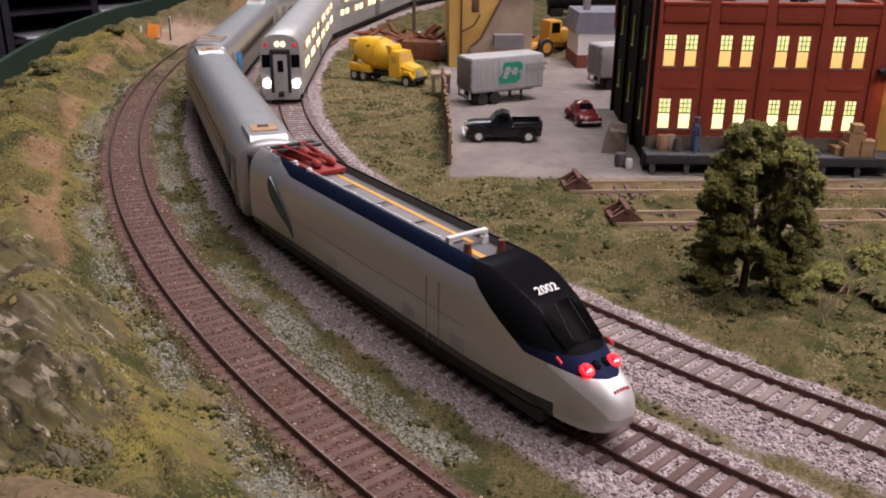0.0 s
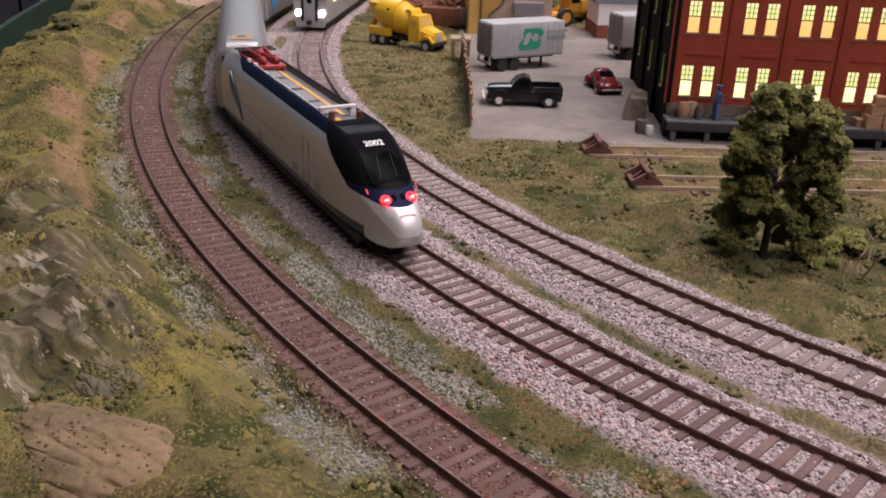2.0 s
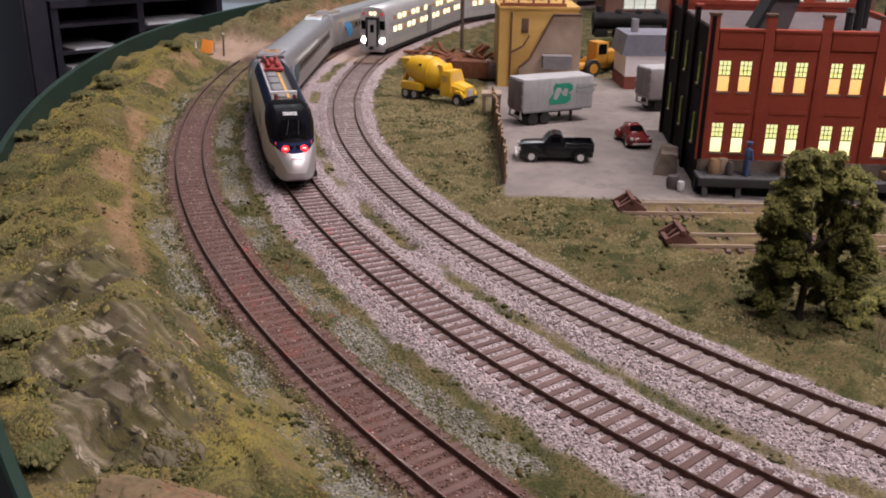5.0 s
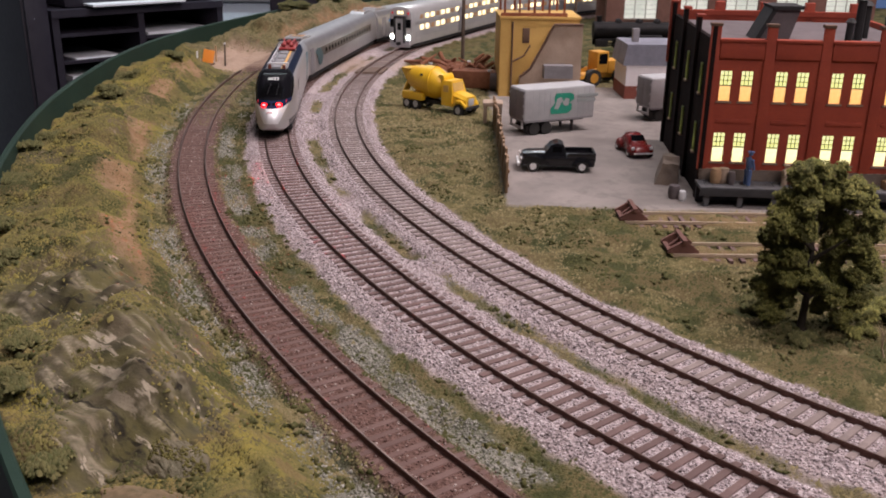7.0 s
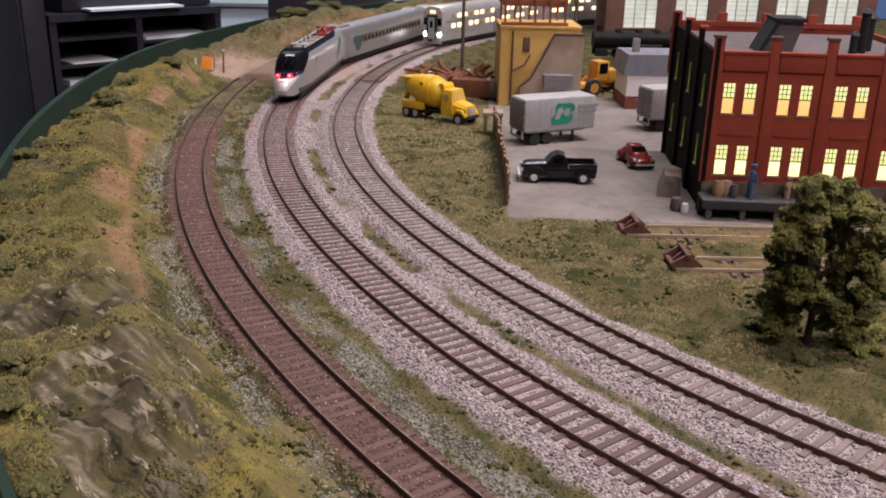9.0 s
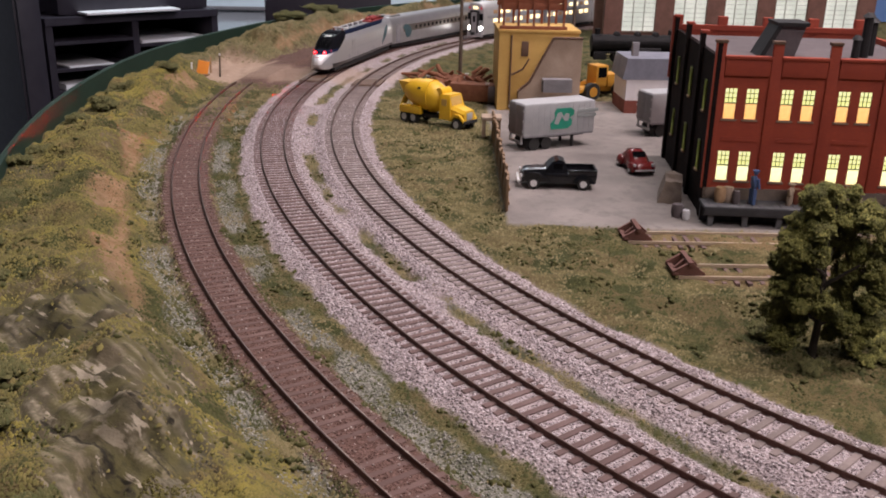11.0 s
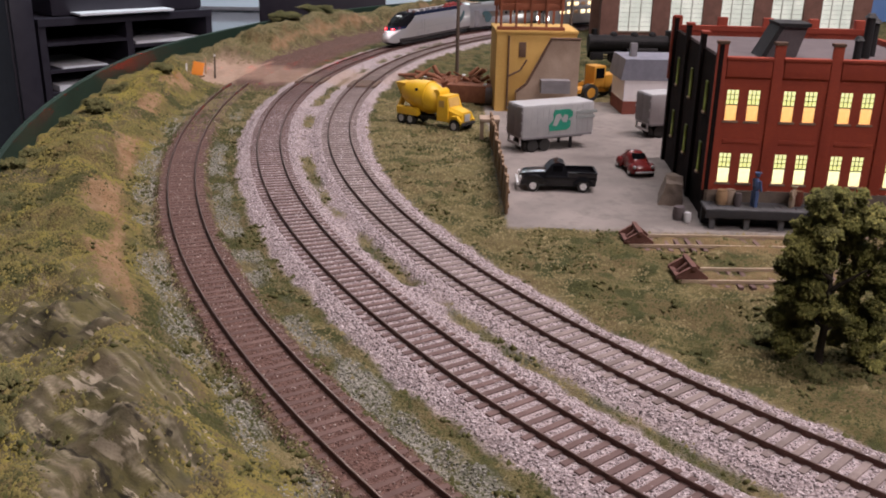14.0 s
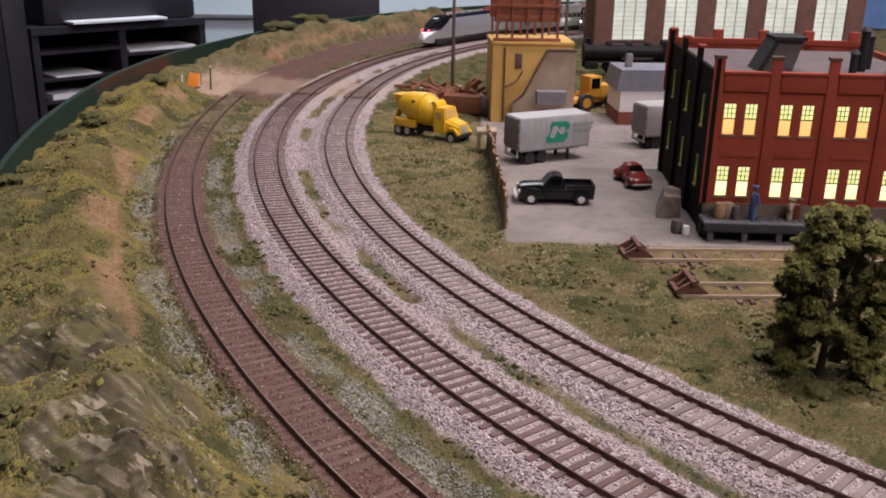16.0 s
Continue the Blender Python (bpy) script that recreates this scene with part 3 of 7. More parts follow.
def grains(name, x, y, z, r, mat, label, category, seed, flat=0.8, rough=0.45, parent=None, shape=None):
    """Many small uneven lumps as one mesh."""
    rs = np.random.RandomState(seed)
    n = len(x)
    base, tris = shape or (OCTA_V, OCTA_F)
    kv = len(base)
    v = base[None] * (1 + rough * (rs.rand(n, kv, 1) * 2 - 1)) * r[:, None, None]
    v = v + (rs.rand(n, kv, 3) - 0.5) * r[:, None, None] * rough
    a = rs.rand(n) * 6.283
    c, s = np.cos(a)[:, None], np.sin(a)[:, None]
    vx, vy = v[..., 0] * c - v[..., 1] * s, v[..., 0] * s + v[..., 1] * c
    p = np.stack([vx + x[:, None], vy + y[:, None], v[..., 2] * flat + z[:, None]], -1).reshape(-1, 3) * MM
    f = (tris[None] + (np.arange(n) * kv)[:, None, None]).reshape(-1, 3)
    me = bpy.data.meshes.new(name)
    me.vertices.add(len(p))
    me.vertices.foreach_set("co", p.astype(np.float32).ravel())
    me.loops.add(f.size)
    me.loops.foreach_set("vertex_index", f.astype(np.int32).ravel())
    me.polygons.add(len(f))
    me.polygons.foreach_set("loop_start", np.arange(0, f.size, 3, dtype=np.int32))
    me.update(calc_edges=True)
    me.materials.append(mat)
    ob = new(name, me)
    if parent is not None:
        ob.parent = parent
        return ob
    return tagged(ob, label, category, kind="stuff")


TIE_STEP = 6.2


def build_grains():
    rs = np.random.RandomState(11)
    # ballast along the middle and inner lines
    px, py = [], []
    for line, n, far in ((MIDDLE, 42000, 760), (INNER, 38000, 760)):
        s = -90 + (far + 90) * rs.rand(n) ** 1.35
        d = (rs.rand(n) * 2 - 1) * 27
        on_tie = (np.abs(d) < 14.5) & (np.abs((s % TIE_STEP) - TIE_STEP / 2) < 1.8)
        on_rail = np.abs(np.abs(d) - 8.6) < 1.5
        keep = ~((on_tie & (rs.rand(n) > 0.16)) | on_rail)
        x, y, _ = line.at(s[keep], d[keep])
        px.append(x)
        py.append(y)
    x, y = np.concatenate(px), np.concatenate(py)
    c = cover(x, y)
    k = (c[1] > 0.45 + 0.4 * rs.rand(len(x))) & (c[8] < 20 + 900)
    x, y, h = x[k], y[k], c[0][k]
    r = 0.34 + 0.36 * rs.rand(len(x)) ** 1.6
    pale = scatter_material("pink_grey_ballast", [(0.09, 0.068, 0.066), (0.46, 0.388, 0.392), (0.30, 0.245, 0.243), (0.76, 0.68, 0.69), (0.20, 0.158, 0.155)])
    grains("ballast", x, y, h + r * 0.25, r, pale, "pinkish grey stone ballast heaped along the tracks", "ballast", 1)
    # brown ballast and grit at the outer line
    n = 22000
    s, d = -120 + 760 * rs.rand(n) ** 1.2, (rs.rand(n) * 2 - 1) * 32
    keep = ~((np.abs(d) < 14) & (np.abs((s % 6.0) - 3.0) < 1.6) & (rs.rand(n) > 0.2)) & ~(np.abs(np.abs(d) - 8.6) < 1.5)
    s, d = s[keep], d[keep]
    x, y, _ = OUTER.at(s, d)
    c = cover(x, y)
    b = (np.abs(d) < 18)
    k = b & (rs.rand(len(x)) < 0.85)
    r = 0.3 + 0.3 * rs.rand(len(x))
    dull = scatter_material("brown_ballast", [(0.085, 0.045, 0.038), (0.17, 0.105, 0.09), (0.12, 0.07, 0.06), (0.15, 0.085, 0.07), (0.19, 0.12, 0.10), (0.50, 0.42, 0.38), (0.24, 0.17, 0.15)])
    grains("brown_ballast", x[k], y[k], c[0][k] + r[k] * 0.2, r[k], dull, "fine dark brown ballast of the rusty outer track", "ballast", 2)
    k = ~b & (c[4] > 0.25)
    grey = scatter_material("grey_grit", [(0.10, 0.10, 0.07), (0.30, 0.29, 0.25), (0.18, 0.18, 0.14), (0.42, 0.40, 0.36)])
    grains("grit", x[k], y[k], c[0][k] + r[k] * 0.3, r[k] * 1.3, grey, "grey green grit beside the rusty track", "grit", 3)
    # turf
    n = 270000
    y = 60 + 900 * rs.rand(n) ** 1.5
    x = -360 + 640 * rs.rand(n)
    # more of it on the near bank
    sb, db = 60 + 850 * rs.rand(110000) ** 1.3, 20 + 86 * rs.rand(110000)
    xb, yb, _ = OUTER.at(sb, db)
    x, y = np.concatenate([x, xb]), np.concatenate([y, yb])
    n = len(x)
    c = cover(x, y)
    h, bed, brown, earth, g, rock, sand, pave, d1, s1, _ = c
    bare = np.maximum.reduce([bed, brown, earth * 0.9, g * 0.55, rock * (0.99 - 0.75 * smooth(0.0, 0.55, wob(x + 40, y, 21) + 0.6 * wob(x, y, 8))), sand, pave])
    near_spur = ((x > 62) & (y > 478) & (y < 505)) | ((x > 78) & (y > 430) & (y < 460))
    bare = np.where(near_spur, np.maximum(bare, 0.55), bare)
    k = (rs.rand(n) > bare) & (d1 < EDGE - 4)
    x, y, h, d1 = x[k], y[k], h[k], d1[k]
    tone = wob(x, y, 34) + 0.7 * wob(x, y, 11) + 0.9 * (rs.rand(len(x)) - 0.5)
    hill = d1 > 24
    r = (0.36 + 0.6 * rs.rand(len(x)) ** 2.2) * (1 + 0.5 * smooth(450, 800, y)) * np.where(hill, 1.0, 1.3)
    olive = scatter_material("olive_turf", [(0.10, 0.098, 0.029), (0.22, 0.182, 0.058), (0.08, 0.084, 0.026), (0.178, 0.15, 0.047), (0.25, 0.20, 0.075), (0.135, 0.115, 0.043)], calm=0.45, patch=((0.27, 0.225, 0.05), (0.17, 0.122, 0.058), (0.09, 0.088, 0.03)), size=26)
    moss = scatter_material("dark_moss_turf", [(0.026, 0.032, 0.012), (0.066, 0.07, 0.023), (0.038, 0.045, 0.016), (0.11, 0.103, 0.036), (0.05, 0.05, 0.019)], calm=0.35, patch=((0.095, 0.088, 0.036),), size=45)
    straw = scatter_material("straw_turf", [(0.135, 0.110, 0.048), (0.235, 0.188, 0.092), (0.095, 0.084, 0.034), (0.18, 0.147, 0.067), (0.29, 0.24, 0.14)], calm=0.5, patch=((0.20, 0.165, 0.09), (0.12, 0.108, 0.045)), size=34)
    broad = 0.7 * wob(x + 900, y, 70) + 0.7 * wob(x, y + 400, 26)
    tone = np.where(hill, tone + 0.25, 0.4 * tone + 0.9 * broad + 1.4 * wob(x + 31, y, 14) + 0.3 + 0.4 * smooth(380, 470, y) - 0.75 * smooth(-52, -44, d1) * (1 - smooth(-20, -12, d1)))
    a = hill & (tone > -0.35)
    bgroup = ~a & (tone > -0.35)
    lump = (rs.rand(len(x)) < 0.012) & (y < 620)
    r = np.where(lump, r * 2.0, r)
    # foam clumps in drifts
    drift = (wob(x + 70, y, 19) + 0.8 * wob(x, y + 130, 8) > 0.38) & (rs.rand(len(x)) < np.where(hill, 0.05, 0.22)) & (y < 760)
    clump = scatter_material("foam_clump", [(0.05, 0.054, 0.019), (0.095, 0.092, 0.033), (0.065, 0.068, 0.024), (0.13, 0.115, 0.045)], calm=0.4)
    grains("moss_clump", x[drift], y[drift], h[drift] + 0.3, 0.6 + 1.1 * rs.rand(int(drift.sum())) ** 1.9, clump, "darker green foam clumps in drifts over the turf", "turf", 29, rough=0.7)
    for name, sel, mat, label, seed in (
            ("olive_turf", a, olive, "yellow green foam turf on the bank", 21),
            ("moss", ~a & ~bgroup | (~hill & ~a & (tone < 0.22)), moss, "dark green moss tufts between the tracks", 22),
            ("dry_grass", ~a & bgroup & ~(~hill & (tone < 0.22)), straw, "dry brownish grass turf round the yard", 23)):
        grains(name, x[sel], y[sel], h[sel], r[sel], mat, label, "turf", seed, shape=TUFT)
    # thinner and coarser on the far bank
    x, y, _ = OUTER.at(880 + 640 * rs.rand(34000), 24 + 80 * rs.rand(34000))
    c = cover(x, y)
    k = (rs.rand(len(x)) > np.maximum(c[6], 0.8 * c[3])) & (c[8] < EDGE - 5)
    x, y, h = x[k], y[k], c[0][k]
    r = 0.6 + 0.9 * rs.rand(len(x)) ** 2
    grains("bank_turf", x, y, h, r, straw, "brownish olive turf on the far bank", "turf", 27, shape=TUFT)


# ---- track ----
def sweep(line, s0, s1, offset, profile, step=6.0):
    bm = B()
    rings = []
    for s in np.arange(s0, s1 + 0.1, step):
        ring = []
        for u, z in profile:
            x, y, _ = line.at(s, offset + u)
            ring.append((x, y, z))
        rings.append(ring)
    return loft(bm, rings)


RAIL_SHAPE = ((-0.52, -2.2), (0.52, -2.2), (0.52, -1.95), (0.16, -1.75), (0.16, -0.65), (0.36, -0.5), (0.36, -0.05), (0.31, 0), (-0.31, 0), (-0.36, -0.05), (-0.36, -0.5), (-0.16, -0.65), (-0.16, -1.75), (-0.52, -1.95))
HEAD_SHAPE = ((-0.26, 0.0), (0.26, 0.0), (0.22, 0.06), (-0.22, 0.06))


def tie_mesh(width, half, top, mat, name="tie"):
    bm = box(B(), -width / 2, width / 2, -half, half, top - 1.8, top, 0.0)
    bmesh.ops.bevel(bm, geom=[e for e in bm.edges], offset=0.18, segments=1, affect="EDGES")
    return finish(name, bm, mat)


def build_track(name, line, s0, s1, label, tie_mat, rail_mat, step, top, half=14.0):
    t = thing(name, label, "railway track", kind="structure")
    for off in (8.6, -8.6):
        rail = part("rail", sweep(line, s0, s1, off, RAIL_SHAPE), rail_mat, t)
        part("railhead", sweep(line, s0, s1, off, HEAD_SHAPE), RAILHEAD, rail, "worn shiny top of the rail")
    me = tie_mesh(2.7, half, top, tie_mat)
    rs = random.Random(name)
    s, k = s0 - s0 % step + step / 2, 0
    rest = B()
    while s < s1:
        x, y, h = line.at(s)
        m = mm_pose(x, y, rs.uniform(-0.12, 0.05), math.degrees(h) + rs.uniform(-0.8, 0.8))
        if k < 230 and s < 1250:
            ob = new("tie", me)
            ob.parent = t
            ob.matrix_basis = m
            k += 1
        else:
            c = box(B(), -1.35, 1.35, -half, half, top - 1.8, top)
            tmp = bpy.data.meshes.new("tmp")
            mm = Matrix.Translation((x, y, 0)) @ Matrix.Rotation(h, 4, "Z")
            c.transform(mm)
            c.to_mesh(tmp)
            c.free()
            rest.from_mesh(tmp)
            bpy.data.meshes.remove(tmp)
        s += step
    if len(rest.verts):
        ob = part("far_ties", rest, tie_mat, t)
        ob["kind"] = "stuff"
    else:
        rest.free()
    return t


def build_fascia():
    """The green hardboard edge, which stands a little above the scenery."""
    bm = B()
    rings = []
    for s in np.arange(-140, 2700, 12):
        top = 14 + 4 * float(np.exp(-((s - 800) / 200) ** 2)) + 7 * float(smooth(250, 600, s))
        rings.append([(*OUTER.at(s, d)[:2], z) for d, z in ((EDGE - 3, -230), (EDGE - 3, top - 1), (EDGE - 2.2, top), (EDGE + 0.2, top), (EDGE + 1, top - 1), (EDGE + 1, -230))])
    loft(bm, rings)
    ob = part("fascia", bm, FASCIA)
    return tagged(ob, "dark green painted hardboard edge of the layout", "fascia", kind="structure")


build_ground()
build_fascia()
build_track("outer_track", OUTER, -140, 815, "rusty brown outer track half buried in dirt", TIE_DARK, RAIL, 6.0, -2.1)
build_track("middle_track", MIDDLE, -140, 2600, "curved model track with brown ties in pink ballast", TIE, RAIL, TIE_STEP, -1.7)
build_track("inner_track", INNER, -140, 2600, "curved model track with grey brown ties in ballast", TIE_GREY, RAIL, TIE_STEP, -1.7)


def build_spur(x, y, rz, label):
    t = thing("spur_track", label, "railway track", x, y, -5.0, rz, "spur tracks beside the dock", "structure")
    for off in (8.6, -8.6):
        part("rail", prism(B(), ((0, 0), (260, 0), (260, 1.7), (0, 1.7)), off - 0.45, off + 0.45), RAIL_TAN, t)
    me = tie_mesh(2.5, 13, 0.0, TIE)
    for k in range(40):
        ob = new("tie", me)
        ob.parent = t
        ob.matrix_basis = mm_pose(3 + 6.4 * k, 0, -0.2, 0)
    b = thing("bumper", "rust red sloping track bumper at the end of a spur", "bumper", x, y, -3.4, rz, "track bumpers")
    b.scale = (0.74, 0.84, 0.74)
    for off in (8.6, -8.6):
        part("side_frame", prism(B(), ((-4, 0), (18, 0), (18, 1.4), (8.6, 9), (6.4, 9), (-4, 2.6)), off - 0.9, off + 0.9), BUMPER, b)
    part("cross_beam", box(B(), 5.6, 9.2, -11, 11, 6.6, 10, 0.5), BUMPER, b)
    part("brace", prism(B(), ((-3, 0.4), (0, 0.4), (8, 7.4), (6, 8.4)), -1.2, 1.2), BUMPER, b)
    part("tie_bar", box(B(), -3.5, 0, -10, 10, 0.2, 2, 0.3), BUMPER, b)
    return t


build_spur(69, 496.5, 2.0, "short spur track with tan rails before the loading dock")
build_spur(86, 445, 2.5, "short spur track with tan rails near the tree")


def build_crossing(line, s0, s1, label):
    """Timber planks between and beside the rails where the dirt road crosses."""
    t = thing("grade_crossing", label, "road crossing", group="road crossings", kind="structure")
    for d in (-5.6, -2.8, 0, 2.8, 5.6, 12.4, -12.4):
        w = 1.3 if abs(d) < 8 else 2.2
        rings = [[(*line.at(q, d + u)[:2], z) for u, z in ((-w, -2.0), (w, -2.0), (w, -0.4), (-w, -0.4))] for q in np.linspace(s0, s1, 7)]
        part("plank", loft(B(), rings), RUST_BROWN, t)


build_crossing(MIDDLE, 884, 922, "dusty brown timber road crossing over the middle track")
build_crossing(INNER, 834, 870, "dusty brown timber road crossing over the inner track")
# ---- trains ----
def truck(parent, x, wheel_r=5.3):
    t = part("truck", box(box(B(), x - 16, x + 16, -11, 11, 3.5, 7, 0.6), x - 4, x + 4, -12, 12, 2.5, 8, 0.5), DARK, parent)
    for dx in (-11, 11):
        bm = B()
        for y in (-8.6, 8.6):
            rod(bm, (x + dx, y - 1.2, wheel_r), (x + dx, y + 1.2, wheel_r), wheel_r, n=16)
        rod(bm, (x + dx, -8, wheel_r), (x + dx, 8, wheel_r), 1.2, n=8)
        part("wheelset", bm, DARK, t)


SECTION = ((0.0, 0.0), (0.80, 0.0), (0.95, 0.03), (1.0, 0.12), (1.01, 0.30), (1.005, 0.48), (0.99, 0.64), (0.965, 0.75), (0.90, 0.84), (0.81, 0.91), (0.70, 0.965), (0.60, 0.995), (0.55, 1.0), (0.53, 1.0), (0.25, 1.0))


CAB_N = (0, 1, 3, 6, 12, 20, 30, 38, 48, 58, 64, 300)
CAB_TOP = (15, 18.5, 21.5, 23.6, 26.2, 31.0, 37.4, 42.0, 46.0, 47.6, 47.8, 47.8)


def power_ring(n):
    """The outline of the power car's shell n millimetres behind the nose tip."""
    top = float(np.interp(n, CAB_N, CAB_TOP))
    low = float(np.interp(n, (0, 2, 6, 14, 40, 300), (9.8, 7.4, 6.0, 5.6, 7.0, 7.6)))
    w = float(np.interp(n, (0, 1, 3, 6, 12, 20, 30, 45, 60, 300), (3.0, 5.2, 7.4, 9.2, 11.6, 13.8, 15.9, 17.6, 18.3, 18.3)))
    sink = 3.6 * float(smooth(66, 68, n)) * (1 - float(smooth(232, 235, n)))
    blend = float(smooth(64, 12, n)) if n < 64 else 0.0
    round_nose = float(smooth(36, 9, n)) if n < 36 else 0.0
    half = []
    for i, (fy, fz) in enumerate(SECTION):
        ry = (1 - blend) * fy + blend * min(1.0, fy ** 1.0 * (1 - 0.13 * fz))
        dome = 0.45 + 0.55 * max(0.0, 1 - min(1.0, fy) ** 2.5) ** 0.4 if i >= 5 else fz
        z = low + (top - low) * (fz + (dome - fz) * round_nose) - (sink if i >= 13 else 0)
        half.append((ry * w, z))
    x = 122 - n
    left = [(x, -a, z) for a, z in half]
    right = [(x, a, z) for a, z in half[1:]]
    return left + right[::-1]


def power_livery():
    """Silver shell; black cab mask; navy shoulders and light band; grey roof deck."""
    m, nt, bsdf = material("power_car_livery")
    tex = nt.nodes.new("ShaderNodeTexCoord")
    sep = nt.nodes.new("ShaderNodeSeparateXYZ")
    nt.links.new(tex.outputs["Object"], sep.inputs[0])
    n = math_node(nt, "SUBTRACT", 122.0, math_node(nt, "MULTIPLY", sep.outputs[0], 1000.0))
    y = math_node(nt, "ABSOLUTE", math_node(nt, "MULTIPLY", sep.outputs[1], 1000.0))
    z = math_node(nt, "MULTIPLY", sep.outputs[2], 1000.0)

    def both(a, b):
        return math_node(nt, "MULTIPLY", a, b)

    def more(a, b):
        return math_node(nt, "GREATER_THAN", a, b)

    def less(a, b):
        return math_node(nt, "LESS_THAN", a, b)
    # lower line of the mask droops towards the middle of the face
    lower = math_node(nt, "ADD", 24.0, math_node(nt, "MULTIPLY", math_node(nt, "MAXIMUM", math_node(nt, "SUBTRACT", y, 9.0), 0.0), 0.35))
    reach = math_node(nt, "ADD", 30.0, math_node(nt, "MULTIPLY", math_node(nt, "SUBTRACT", z, 24.0), 1.6))
    mask = both(more(z, lower), less(n, reach))
    band = both(mask, less(z, 29.0))
    edge = math_node(nt, "ADD", 43.4, math_node(nt, "MULTIPLY", math_node(nt, "MAXIMUM", math_node(nt, "SUBTRACT", n, 200.0), 0.0), 0.22))
    shoulder = both(both(more(z, edge), more(n, 50.0)), less(n, 236.0))
    deck = both(both(less(y, 10.0), more(n, 66.0)), more(z, 40.0))
    skirt = less(z, 12.2)
    co = tex.outputs["Object"]
    grain = noise_node(nt, co, 400)
    col = mix_node(nt, grain, (0.52, 0.51, 0.52), (0.60, 0.59, 0.595))
    col = mix_node(nt, both(skirt, more(n, 20.0)), col, (0.05, 0.049, 0.05))
    col = mix_node(nt, shoulder, col, (0.007, 0.011, 0.028))
    col = mix_node(nt, deck, col, (0.17, 0.17, 0.18))
    # lamp glare on the silver nose, painted in as a whiter patch
    nose = both(both(less(n, 24.0), more(z, 12.5)), less(y, math_node(nt, "ADD", 6.0, math_node(nt, "MULTIPLY", math_node(nt, "SUBTRACT", z, 12.5), 0.6))))
    col = mix_node(nt, nose, col, (0.86, 0.85, 0.86))
    col = mix_node(nt, mask, col, (0.008, 0.008, 0.010))
    col = mix_node(nt, band, col, (0.016, 0.022, 0.058))
    nt.links.new(col, bsdf.inputs["Base Color"])
    dark = math_node(nt, "MINIMUM", math_node(nt, "ADD", mask, math_node(nt, "ADD", shoulder, deck)), 1.0)
    nt.links.new(math_node(nt, "MULTIPLY", math_node(nt, "SUBTRACT", 1.0, dark), 0.62), bsdf.inputs["Metallic"])
    nt.links.new(math_node(nt, "SUBTRACT", math_node(nt, "ADD", 0.28, math_node(nt, "MULTIPLY", grain, 0.12)), math_node(nt, "SUBTRACT", math_node(nt, "MULTIPLY", mask, 0.16), math_node(nt, "MULTIPLY", nose, 0.2))), bsdf.inputs["Roughness"])
    nt.links.new(math_node(nt, "MULTIPLY", math_node(nt, "SUBTRACT", 1.0, dark), 0.35), bsdf.inputs["Coat Weight"])
    bsdf.inputs["Coat Roughness"].default_value = 0.12
    nt.links.new(math_node(nt, "SUBTRACT", 0.5, math_node(nt, "MULTIPLY", dark, 0.488)), bsdf.inputs["Specular IOR Level"])
    return m


def lettering(name, text, size, mat, parent, m, label):
    cu = bpy.data.curves.new(name, "FONT")
    cu.body, cu.size, cu.extrude, cu.align_x, cu.align_y = text, size * MM, 0.08 * MM, "CENTER", "CENTER"
    cu.offset = 0.09 * MM
    tmp = new(name + "_outline", cu)
    bpy.context.view_layer.update()
    me = bpy.data.meshes.new_from_object(tmp.evaluated_get(bpy.context.evaluated_depsgraph_get()))
    bpy.data.objects.remove(tmp)
    me.materials.clear()
    me.materials.append(mat)
    ob = new(name, me)
    ob.parent = parent
    ob.matrix_basis = m
    ob["label"] = label
    return ob


